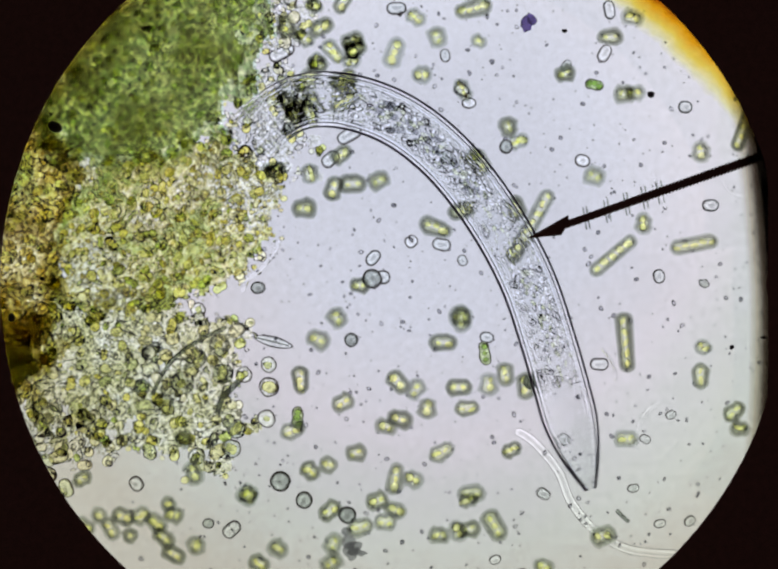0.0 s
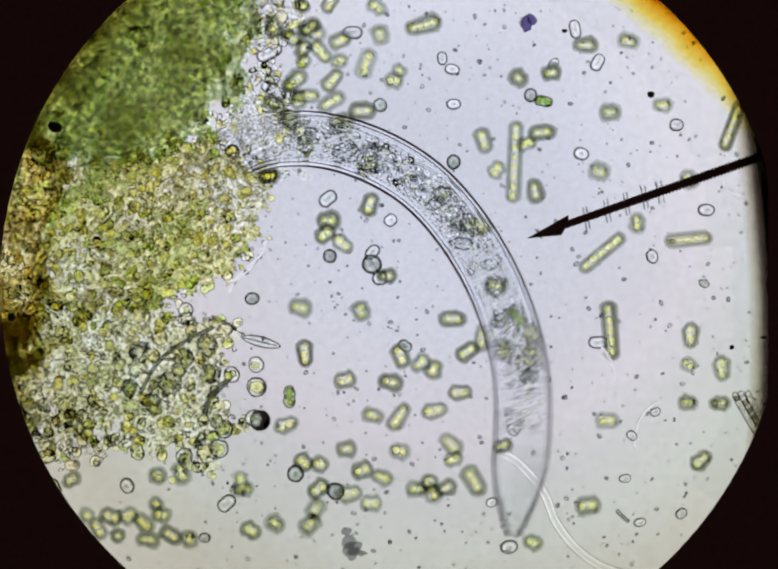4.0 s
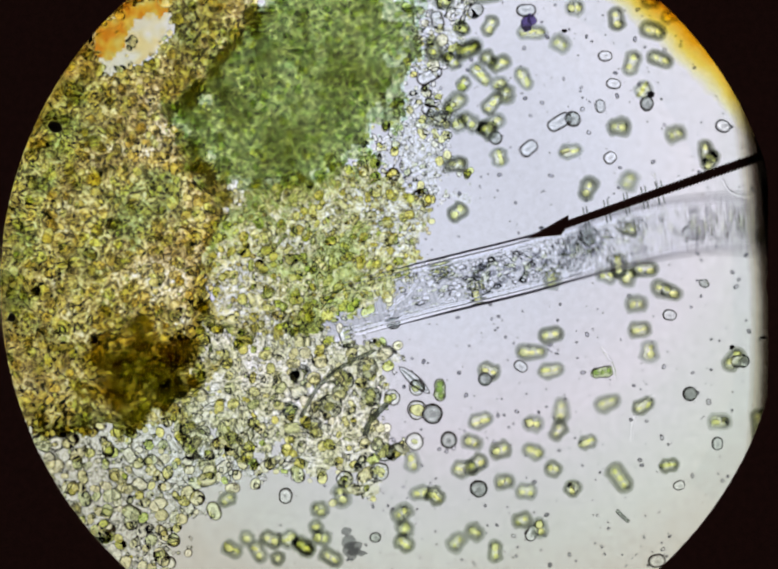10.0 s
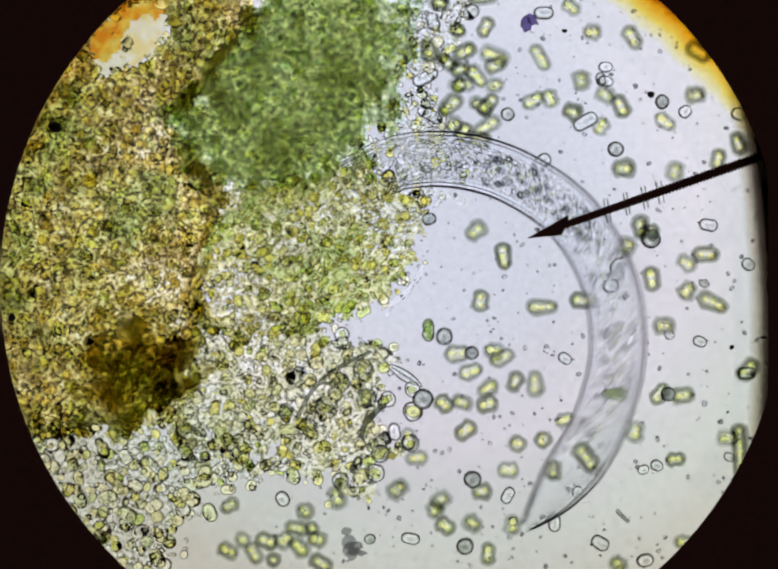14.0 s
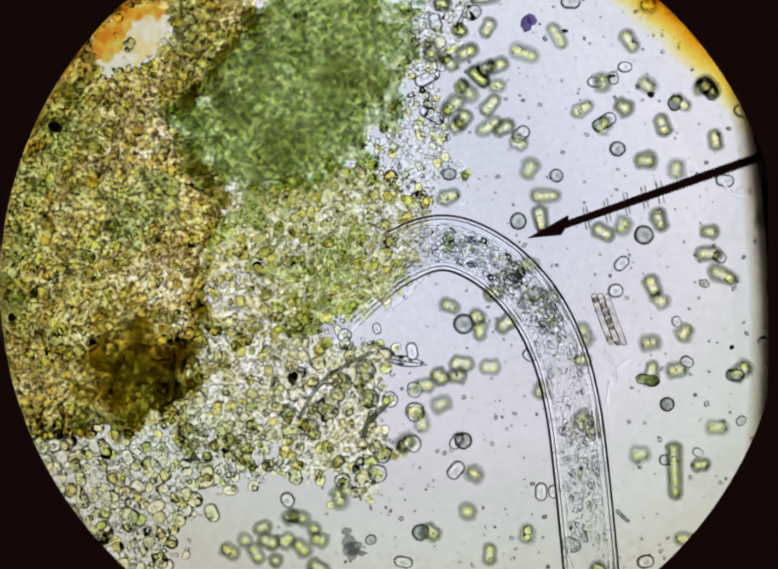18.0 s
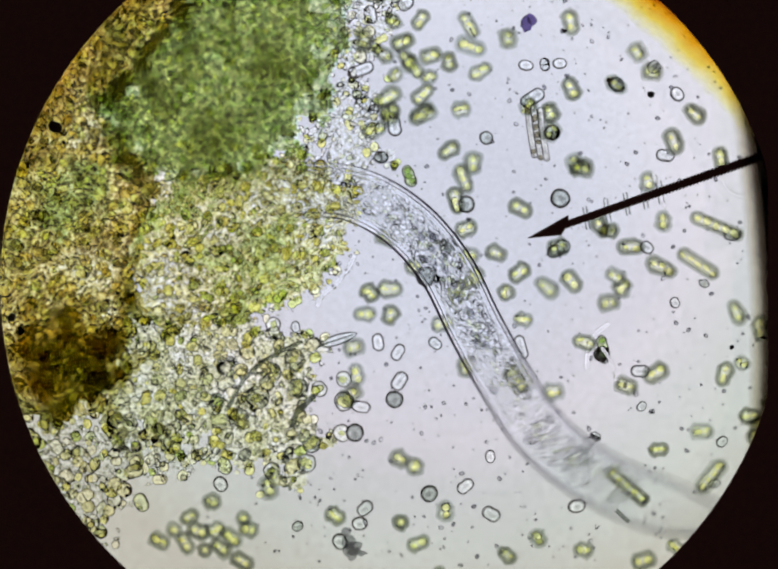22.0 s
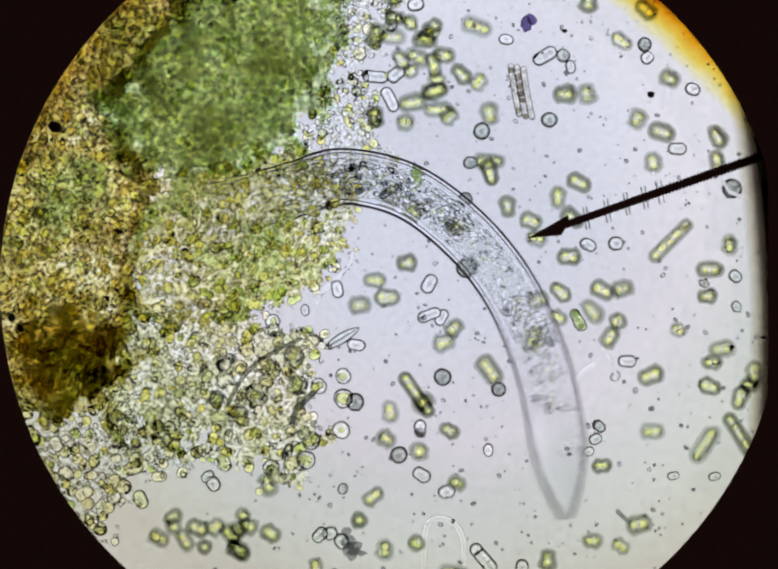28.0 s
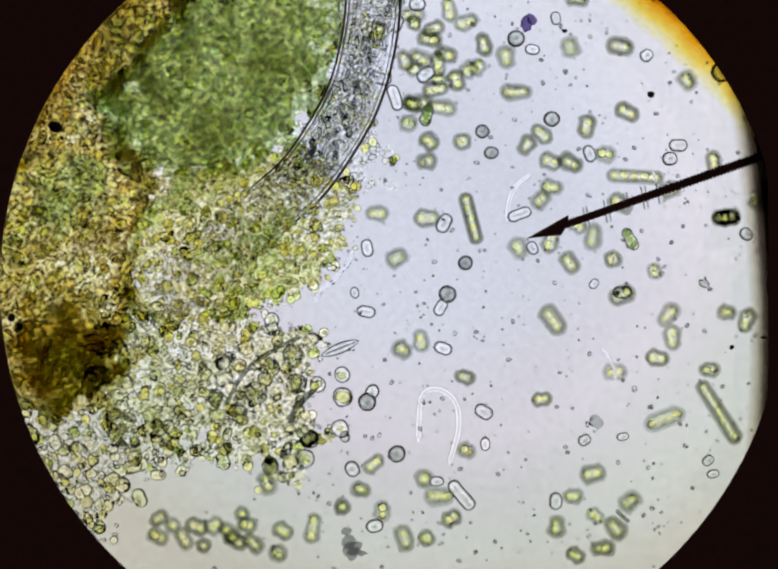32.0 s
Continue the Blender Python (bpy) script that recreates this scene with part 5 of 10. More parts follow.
cell("G", 40, "0 1063 410 -20 0.5 1063 407 -20 1 1171 468 -20 1.5 1255 462 -20 2 1326 475 -20 3 1286 462 -20 4 1216 441 -20 4.5 1186 432 -20 5.5 1153 419 -20 6 1187 370 -20 6.5 1180 326 -10 7 1201 312 0 7.5 1252 285 9 8 1341 299 20 8.5 1380 341 12 9.5 1386 335 -3 10 1364 270 -11 10.5 1226 158 -10 11 1129 214 -9 11.5 1172 253 -7 12 1251 253 -6 12.5 1311 251 -5 13.5 1384 216 -3 14 1412 188 -2 14.5 1421 183 -1 17.5 1422 182 6 18 1424 172 7 18.5 1411 170 8 19 1388 150 10 19.5 1391 155 11 20 1440 164 12 21 1460 160 14 22 1463 162 16 23.5 1467 123 20 24 1474 117 21 24.5 1467 107 30 25 1455 104 40 26.5 1469 113 35 27.5 1509 139 32 28 1500 181 30 29 1468 105 30 29.5 1463 78 30 30 1439 77 30 30.5 1428 44 30 31 1442 21 30 32 1500 -49 30")
cell("G", 52, "0 972 426 -70 0.5 974 420 -70 1 1026 487 -70 2 996 586 -70 3 1029 535 -70 4.5 1084 434 -70 5.5 1109 392 -70 6 1178 318 -70 6.5 1185 268 -73 8 1246 87 -83 9 1264 85 -89 9.5 1263 70 -92 10 1245 38 -96 10.5 1242 59 -99 12 1222 221 -109 12.5 1219 242 -112 13 1239 236 -115 13.5 1259 230 -114 14 1262 211 -113 16.5 1299 256 -108 17.5 1333 266 -107 18.5 1345 206 -105 19 1338 170 -104 19.5 1332 174 -103 21 1334 172 -100 22.5 1284 208 -118 23.5 1282 196 -129 24 1288 187 -135 26 1314 153 -135 27 1370 104 -135 28 1452 42 -135 29 1571 -77 -135 29.5 1643 -146 -135 30 1702 -186 -135 32 1927 -422 -135")
cell("G", 58, "0 1178 504 20 0.5 1182 488 20 1 1260 510 20 2 1266 536 20 5.5 1295 488 20 7.5 1282 504 20 8.5 1289 535 20 9 1331 612 20 9.5 1332 575 20 10 1346 585 20 11 1438 570 21 11.5 1439 545 22 12.5 1422 501 24 13 1404 609 25 13.5 1413 622 25 14 1447 606 25 17 1466 556 25 18 1464 550 25 19 1460 538 80 21 1476 552 25 22 1482 555 25 22.5 1511 581 25 23 1546 574 25 23.5 1602 550 25 24 1699 553 25 24.5 1820 584 25 25 1884 591 25 28 2340 558 25 28.5 2398 522 25 29 2488 502 25 29.5 2546 547 25 30 2503 520 25 30.5 2490 495 25 32 2493 443 25")
cell("G", 40, "0 1026 621 0 1 1036 652 0 1.5 1066 687 0 2 1110 720 0 2.5 1092 690 0 3 1093 661 0 5 1138 557 0 6 1173 528 0 7 1203 494 0 8 1214 469 0 8.5 1225 463 0 9 1263 481 0 9.5 1262 464 0 10 1272 462 0 11 1282 435 0 12 1299 435 0 13 1313 457 0 13.5 1318 463 0 14.5 1326 463 0 15 1338 463 0 17 1439 455 0 17.5 1437 496 0 18 1437 463 0 18.5 1472 433 0 19 1478 440 -1 21 1375 475 -2 22 1377 482 -3 22.5 1389 498 -4 23.5 1386 461 -5 24 1418 447 -5 25 1425 387 -6 27.5 1569 606 -8 28 1576 620 -8 28.5 1556 579 -9 29 1570 554 -9 29.5 1628 634 -10 30 1638 574 -10 30.5 1611 544 -5 32 1607 466 10")
cell("G", 40, "0 979 687 60 0.5 972 673 60 1 994 663 60 1.5 974 657 60 2 967 666 63 3 1051 675 68 3.5 1034 676 70 4 1052 673 73 5.5 1087 643 81 6.5 1090 628 86 7 1107 625 89 7.5 1101 608 91 12.5 1132 519 117 13 1213 522 120 13.5 1251 519 120 14 1274 494 120 15 1271 478 120 17 1257 486 120 17.5 1258 478 120 18 1262 451 120 18.5 1276 394 120 19 1258 322 120 19.5 1256 317 120 20 1280 314 120 21 1272 292 120 22 1259 282 120 22.5 1274 278 120 23.5 1281 246 120 24 1322 231 120 24.5 1400 310 120 25 1390 369 120 27.5 1410 286 120 28 1435 263 120 29 1495 218 120 29.5 1535 238 120 30 1533 232 120 30.5 1531 228 105 32 1537 188 60")
cell("G", 42, "0 1150 196 0 1 1129 185 0 2 1091 203 0 4.5 1122 211 0 6 1105 262 0 6.5 1116 226 16 7.5 1136 110 49 8 1136 87 65 8.5 1161 86 49 9 1174 68 32 10 1161 15 0 10.5 1161 27 0 12 1159 118 0 12.5 1159 130 0 13 1179 116 0 14 1204 61 0 16.5 1209 57 0 17.5 1274 36 0 18.5 1353 -50 0 19 1396 -124 0 21.5 1661 -369 0 24 1949 -642 0 24.5 1975 -670 0 28 1963 -667 0 29.5 1975 -694 0 31 1979 -691 0 32 1979 -708 0")
cell("C", 32, "0 1230 228 9 6 1240 177 9 10 1239 169 9 12.5 1256 158 9 16.5 1205 167 9 18 1205 162 9 19 1206 155 9 20.5 1188 164 9 22 1209 149 9 24 1206 144 9 25 1205 144 9 26.5 1201 137 9 28 1170 103 9 29 1188 121 9 29.5 1203 130 9 30 1220 110 9 32 1225 126 9")
cell("G", 36, "0 1324 302 70 0.5 1325 280 65 2 1396 231 51 2.5 1396 219 46 5.5 1352 182 19 7.5 1338 74 0 8 1312 43 0 8.5 1331 61 0 9.5 1337 49 0 10 1314 0 0 10.5 1298 -9 0 11 1285 4 0 11.5 1286 3 0 12.5 1326 -4 0 13 1359 -20 0 13.5 1399 -62 0 17.5 1843 -449 0 19.5 2066 -685 0 20 2085 -701 0 22.5 2085 -704 0 24.5 2096 -742 0 28 2089 -737 0 32 2095 -759 0")
cell("G", 40, "0 1344 331 -23 0.5 1344 308 -23 2 1376 368 -23 5.5 1395 299 -23 7.5 1393 136 -23 8 1352 95 -23 8.5 1367 110 -23 9 1375 106 -23 9.5 1378 82 -23 10 1354 32 -23 11 1360 132 60 12 1368 68 18 13 1442 -21 -23 13.5 1493 -65 -23 17.5 1976 -428 -23 18.5 2099 -532 -23 19 2153 -605 -23 19.5 2173 -620 -23 22 2173 -620 -23 24.5 2186 -672 -23 27.5 2185 -673 -23 28 2177 -664 -23 32 2182 -693 -23")
cell("C", 28, "0 1197 158 80 0.5 1196 144 80 2 1224 151 80 6 1208 179 80 6.5 1214 217 80 8 1236 315 80 8.5 1244 332 80 9 1273 320 80 9.5 1278 285 80 10 1212 214 80 10.5 1085 212 80 11 1028 328 80 11.5 1071 286 80 13 1185 178 80 13.5 1213 157 80 18.5 1245 153 80 21 1243 149 80 22 1247 147 80 24 1240 143 80 26 1239 140 80 26.5 1242 140 80 28 1300 158 80 29 1264 140 80 29.5 1254 118 80 30 1263 133 80 31 1256 102 80 32 1272 63 80")
cell("G", 40, "0 1181 121 80 1 1172 116 80 2 1139 128 80 6 1055 112 80 7.5 1014 183 65 8 1104 182 60 8.5 1142 168 55 9.5 1166 118 45 10 1132 88 40 10.5 1072 60 35 11 994 115 30 11.5 1025 106 32 12 1089 204 35 12.5 1157 225 38 13 1196 208 40 13.5 1222 191 40 14.5 1239 186 40 16.5 1301 164 40 17.5 1308 172 40 18.5 1313 142 40 19 1306 105 40 20 1340 112 40 21 1397 123 40 21.5 1424 124 50 22 1434 122 60 23.5 1438 55 45 24 1441 53 40 26 1453 36 40 26.5 1467 24 40 27.5 1524 -23 40 28 1542 -31 40 29.5 1724 -236 40 32 1998 -513 40")
cell("G", 50, "0 1530 121 0 2.5 1511 118 0 4 1505 137 0 4.5 1512 133 0 5.5 1556 118 0 6 1595 82 0 6.5 1629 25 0 7.5 1728 -130 0 8 1762 -203 0 9 1895 -295 0 10 1999 -428 0 12 2226 -626 0 12.5 2245 -643 0 22 2248 -650 0 23.5 2249 -685 0 28 2248 -685 0 29 2249 -704 0 32 2248 -714 0")
cell("C", 38, "0 1528 66 80 2.5 1521 78 80 5.5 1459 130 80 7 1452 101 80 8 1432 63 80 9 1470 56 80 10 1528 -10 80 10.5 1576 -40 80 16 2277 -467 80 16.5 2298 -480 80 22 2299 -483 80 23.5 2299 -513 80 28 2298 -514 80 32 2299 -534 80")
cell("K", 36, "0 1498 217 10 0.5 1499 211 10 2 1431 224 10 2.5 1432 218 10 3 1422 248 10 3.5 1420 253 10 4.5 1427 245 10 5.5 1468 210 10 6.5 1542 101 10 7.5 1650 -35 10 8 1682 -108 10 8.5 1759 -138 10 9 1829 -191 10 9.5 1890 -259 10 10 1928 -338 10 12 2166 -524 10 12.5 2186 -539 10 18 2190 -542 10 19 2188 -566 10 22 2192 -566 10 23.5 2193 -608 10 24.5 2199 -617 10 27.5 2199 -617 10 28 2190 -607 10 29 2192 -634 10 32 2190 -653 10")
cell("G", 40, "0 1559 236 5 2.5 1565 222 5 3 1553 261 5 5.5 1558 276 5 7.5 1546 197 5 8 1526 181 5 8.5 1539 189 5 9.5 1597 149 5 10 1605 124 5 11 1722 76 5 16 2422 -213 5 16.5 2446 -223 5 19 2446 -239 5 22 2464 -233 5 23.5 2465 -271 5 24.5 2472 -280 5 27.5 2471 -280 5 28 2461 -268 5 29 2461 -325 5 32 2446 -360 5")
cell("G", 42, "0 1498 401 25 0.5 1500 401 25 2 1549 378 25 5.5 1522 403 25 6 1516 361 25 6.5 1488 315 14 7.5 1465 313 -7 8 1443 311 -18 9.5 1430 314 -49 10 1270 365 -60 10.5 1076 435 -61 11 1048 448 -63 11.5 1129 422 -64 12.5 1328 361 -67 13 1364 348 -68 13.5 1372 344 -70 18.5 1369 336 -84 19 1363 295 -86 21 1324 321 -91 22 1309 347 -110 22.5 1331 338 -108 23.5 1326 273 -103 24 1360 230 -100 30 1320 204 -100 30.5 1303 159 -100 32 1302 121 -100")
cell("G", 40, "0 1713 352 90 1 1705 369 90 1.5 1690 387 90 2 1706 383 80 2.5 1712 379 70 3 1698 390 60 3.5 1719 412 50 5.5 1693 377 10 6 1675 367 0 9.5 1664 364 19 10 1641 371 21 19.5 1594 383 72 20 1608 392 75 20.5 1597 392 77 21 1548 370 80 21.5 1468 370 80 22 1456 383 80 22.5 1468 374 80 24 1475 352 80 25 1435 369 60 27 1436 368 73 27.5 1442 365 77 28 1467 350 80 28.5 1491 336 80 30 1662 277 80 32 1944 166 80")
cell("G", 45, "0 1562 931 0 0.5 1536 914 0 2 1552 909 0 7.5 1544 882 0 8.5 1518 860 0 9 1471 881 0 10 1453 850 0 10.5 1485 791 25 11 1524 740 50 11.5 1533 734 38 13 1510 792 0 13.5 1477 840 0 14 1479 880 0 14.5 1483 895 0 15 1487 898 0 17.5 1478 885 0 18 1452 858 0 18.5 1483 874 0 19 1494 881 0 19.5 1513 839 0 20.5 1548 842 0 21 1559 852 0 22 1564 887 0 22.5 1559 900 0 23 1534 877 0 23.5 1535 844 0 24 1537 863 0 24.5 1471 901 0 25 1443 884 0 27.5 1440 885 0 28 1465 893 0 28.5 1450 858 0 29 1454 847 0 29.5 1439 872 0 30 1400 844 0 30.5 1390 819 0 32 1392 776 0")
cell("G", 38, "0 1161 870 90 0.5 1154 865 90 1 1185 834 90 1.5 1222 813 90 2 1231 812 93 2.5 1228 807 97 3 1216 798 100 3.5 1204 806 103 5 1195 718 113 6 1203 653 120 6.5 1200 638 120 7 1234 626 120 7.5 1248 622 120 8 1216 632 120 8.5 1218 573 120 9 1262 588 120 9.5 1262 560 120 10 1268 558 120 12 1335 583 120 13.5 1366 603 120 14 1395 583 120 15 1403 586 120 17 1424 605 120 17.5 1391 694 120 18 1386 667 120 18.5 1429 638 120 19 1501 527 120 19.5 1475 549 120 20 1477 564 120 21.5 1426 590 120 22 1403 597 120 22.5 1408 618 120 23.5 1404 594 120 24 1439 596 120 24.5 1508 627 120 25.5 1507 635 120 26 1527 635 120 27 1604 640 120 28 1731 648 120 28.5 1791 622 120 29 1883 609 120 29.5 1999 660 120 30 2038 639 120 30.5 2100 621 120 32 2326 588 120")
cell("G", 42, "0 1223 1116 60 0.5 1226 1118 60 1 1220 1077 60 1.5 1236 1047 60 2 1237 1047 61 3 1228 1029 63 3.5 1220 1037 64 6 1103 1043 68 6.5 1087 1040 69 8.5 1049 1032 72 9 1047 1032 73 10 1090 1064 75 10.5 1101 1059 76 11 1098 1060 75 11.5 1101 1055 78 12 1089 1045 82 12.5 1073 1042 87 13 1040 1052 90 18 1069 1072 90 19 1078 1080 80 19.5 1075 1058 82 21 1089 1041 90 22 1047 1047 85 22.5 1024 1041 86 23 1018 1084 88 23.5 1032 1044 89 24 962 1014 90 25 890 1049 90 27 924 1094 90 28.5 926 1150 90 29 934 1142 90 30 920 1078 90 32 922 1056 90")
cell("G", 45, "0 913 466 0 2 933 471 0 4.5 1000 495 0 6 1025 497 0 7 971 428 20 7.5 1012 390 30 8 1134 320 40 8.5 1223 314 30 9 1261 295 20 9.5 1261 254 10 10 1250 256 0 11.5 1172 317 0 12 1162 325 0 12.5 1222 343 0 13.5 1260 344 0 14.5 1271 328 0 17 1312 346 0 18 1308 319 0 19 1308 293 0 21.5 1314 355 0 22.5 1329 357 0 23.5 1328 322 0 24 1354 299 0 24.5 1353 290 0 27.5 1348 150 0 28 1289 213 0 28.5 1283 182 0 29 1295 133 0 29.5 1329 72 0 30 1321 75 0 32 1315 20 0")
cell("G", 45, "0 988 358 -40 0.5 983 352 -40 1 997 335 -40 1.5 1019 300 -40 2 1041 291 -40 3 1060 332 -40 4.5 1067 410 -40 5.5 1076 442 -40 6 1121 432 -40 6.5 1114 398 -34 7 1158 383 -30 7.5 1257 360 -26 8 1423 290 -20 8.5 1405 311 -30 9.5 1434 319 -50 10 1435 325 -60 10.5 1435 325 -62 11.5 1456 320 -68 14.5 1459 318 -82 17 1446 252 -95 17.5 1446 308 -98 18 1449 278 -100 18.5 1442 238 -75 19 1433 215 -50 19.5 1492 210 -62 20 1672 286 -75 20.5 1673 311 -88 21 1643 305 -100 21.5 1615 302 -100 22 1602 335 -100 22.5 1602 342 -100 32 1591 352 -100")
cell("G", 38, "0 1331 953 -30 0.5 1312 948 -30 2 1341 957 -29 5.5 1337 943 -23 6 1349 943 -22 10 1351 938 -15 11 1376 905 -13 12.5 1346 924 -11 13 1424 906 -10 13.5 1372 920 -10 14.5 1374 923 -10 17 1402 936 -10 20.5 1463 927 -10 22.5 1481 922 -10 23 1453 904 -10 23.5 1452 880 -10 24 1447 904 -10 24.5 1348 945 -10 28 1363 962 -10 28.5 1352 923 -10 29 1349 920 -10 29.5 1269 936 -10 30 1243 880 -10 32 1244 831 -10")
cell("G", 48, "0 1102 816 50 0.5 1101 810 50 1 1124 794 50 1.5 1159 785 50 2 1167 787 54 2.5 1163 781 59 3 1150 770 63 3.5 1131 775 68 6 1145 639 90 6.5 1137 634 90 7.5 1128 638 90 8 1151 615 90 9 1238 549 89 9.5 1249 538 89 10 1249 535 89 11 1216 510 88 12.5 1196 540 88 13 1245 593 88 13.5 1269 600 86 14 1324 559 84 15 1316 571 80 17 1316 584 73 17.5 1317 597 71 18 1322 573 69 18.5 1340 563 90 19 1358 558 110 20.5 1311 582 70 21 1300 585 57 22 1301 584 53 22.5 1310 597 51 23.5 1309 580 47 24 1343 582 45 28 1364 608 30 28.5 1337 571 30 29 1367 541 30 29.5 1385 550 30 31 1375 481 30 32 1403 436 30")
cell("G", 40, "0 1018 959 -10 0.5 1016 957 -10 1 1026 941 -10 1.5 1036 935 -10 2 1041 937 -10 3 1035 916 -10 3.5 1031 919 -10 5 1004 1062 -10 6 994 1120 -10 8 986 1110 -10 9 986 1112 -10 10 1055 1049 -10 10.5 1071 1039 -10 11 1074 1040 -10 11.5 1073 1037 -10 12 1060 1026 -10 12.5 1042 1022 -10 13 1009 1032 -10 13.5 980 1000 -10 14 982 988 -10 16.5 1001 839 -10 17 969 822 -10 17.5 945 786 -10 18 928 753 -10 18.5 926 734 -10 19.5 980 737 -10 20.5 1006 773 -10 21 995 741 -10 21.5 956 692 -40 22 936 652 -70 22.5 930 606 -55 23.5 932 596 -25 24 954 571 -10 24.5 972 548 -10 25 985 539 -10 27.5 995 514 -10 28 970 553 -10 29 968 532 -10 29.5 986 495 -10 30 1010 438 -10 32 1012 351 -10")
cell("D", 26, "0 720 1101 0 2 721 1161 0 3.5 729 1139 0 6 771 1097 0 6.5 764 1071 0 8 771 1037 -3 10 759 1083 -8 20.5 752 1084 -31 23 747 1073 -43 23.5 767 1065 -46 25 878 1019 -53 25.5 886 1003 -56 27 853 974 -63 27.5 856 962 -65 28 841 1008 -68 28.5 827 1021 -70 29 825 1004 -76 29.5 839 954 -82 30 841 942 -86 32 847 906 -100")
cell("D", 34, "0 884 307 40 0.5 883 301 40 1 907 327 40 2.5 907 334 40 5.5 991 309 40 6 1020 292 40 6.5 967 293 40 7 944 300 40 7.5 975 300 40 8 1064 259 40 8.5 1132 254 40 9 1168 248 40 9.5 1185 243 40 10 1157 240 40 10.5 1074 314 33 11 1086 397 27 12 1220 384 13 12.5 1249 353 7 13 1253 297 0 17 1248 299 0 18 1251 296 0 19 1253 287 0 21 1259 287 0 22.5 1263 283 0 24 1262 278 0 25 1257 276 0 30 1257 257 0 32 1264 266 0")
cell("G", 45, "0 851 389 -10 0.5 850 385 -10 1 869 406 -10 1.5 869 409 -10 6 863 398 -10 7 866 392 -8 7.5 897 376 -6 8 911 347 -5 8.5 921 321 -6 9.5 925 304 -9 10 921 332 -10 11 888 455 65 11.5 900 437 49 12 916 402 33 13 975 312 0 13.5 985 283 -3 14.5 968 279 -9 16.5 986 292 -22 17.5 1021 270 -28 18 1022 254 -31 18.5 1016 244 -40 19 993 240 -50 20 958 330 -50 20.5 970 360 -50 21 994 340 -50 21.5 1012 321 -44 22 1054 320 -38 22.5 1074 304 -32 23.5 1077 274 -21 25 1095 194 0 28 1080 173 45 29.5 1083 149 68 30 1121 198 75 30.5 1128 164 75 32 1127 116 75")
cell("G", 38, "0 1010 146 90 0.5 1005 140 90 1 1014 154 90 2 991 176 90 2.5 990 192 90 5.5 1044 377 90 6 1065 377 90 6.5 1008 346 111 7 966 294 132 7.5 969 252 154 8 996 235 175 8.5 1021 204 154 9 1031 190 132 9.5 1036 185 111 10 1022 190 90 10.5 990 212 85 11 964 245 80 11.5 990 246 82 12.5 1107 249 88 13 1152 225 90 13.5 1181 187 90 14 1182 159 90 16.5 1174 153 90 17 1209 164 90 17.5 1219 169 90 18.5 1218 137 90 19 1205 106 90 20.5 1175 105 90 23 1171 88 90 25.5 1183 57 90 26.5 1209 18 90 27.5 1265 -61 90 28 1305 -115 90 29.5 1452 -328 90 30 1514 -367 90 32 1690 -649 90")
cell("G", 50, "0 1233 228 60 0.5 1202 291 60 1 1196 386 60 1.5 1171 452 60 2 1126 494 56 3 1055 536 48 4 1015 537 39 6 1020 527 23 6.5 970 490 10 7 915 432 -3 7.5 910 386 -16 8 1041 334 -30 8.5 1150 324 -25 9 1195 316 -20 9.5 1198 291 -15 10 1152 305 -10 10.5 1048 362 25 11 1084 328 60 12 1134 265 47 12.5 1256 303 42 13 1315 292 35 14 1351 242 35 17 1376 206 35 22 1390 188 35 22.5 1403 172 35 23.5 1398 107 35 24 1408 98 35 24.5 1417 91 52 25 1415 94 70 27.5 1420 84 41 28 1403 106 35 29 1464 18 35 29.5 1525 -44 35 30 1566 -86 35 30.5 1612 -155 35 32 1788 -326 35")
cell("G", 58, "0 990 211 0 1 970 210 0 1.5 938 221 0 2 931 236 0 5.5 947 242 0 6 961 234 0 6.5 940 227 -1 7 943 224 -2 7.5 966 223 -4 8 1034 195 -5 8.5 1075 162 -4 9.5 1105 95 -1 10 1074 65 0 10.5 1044 30 20 11 1004 65 40 11.5 1011 73 45 12 1023 156 50 12.5 1038 190 55 13 1035 182 60 13.5 1079 147 60 14 1099 112 60 14.5 1115 92 60 15 1111 82 60 16.5 1088 58 60 17.5 1127 71 60 18.5 1131 53 60 19 1124 31 60 20.5 1106 37 60 21 1107 35 60 22 1094 67 60 23.5 1107 36 60 24 1114 21 60 25.5 1122 4 60 26.5 1144 -38 60 27.5 1191 -124 60 28 1224 -183 60 29.5 1346 -405 60 30 1399 -450 60 32 1548 -739 60")
cell("G", 48, "0 923 272 60 0.5 922 268 60 1 945 294 60 3 944 301 60 6 915 365 60 6.5 892 369 60 7 890 377 60 7.5 918 366 60 8 981 330 60 8.5 1058 256 60 9 1096 209 60 9.5 1106 174 60 10 1058 158 60 10.5 1011 174 45 11 1034 200 30 12.5 1059 248 -15 13 1065 230 -30 14 1086 199 -30 16.5 1107 205 -30 17 1164 225 -30 17.5 1179 228 -30 18 1180 216 -30 18.5 1147 192 -30 19 1098 155 -30 19.5 1078 162 -30 21 1122 170 -30 22.5 1114 157 -30 24 1079 122 -30 25 1080 144 -30 26 1052 118 -30 28 1015 93 -30 29.5 1028 45 -30 30 1049 72 -30 32 1057 46 -100")
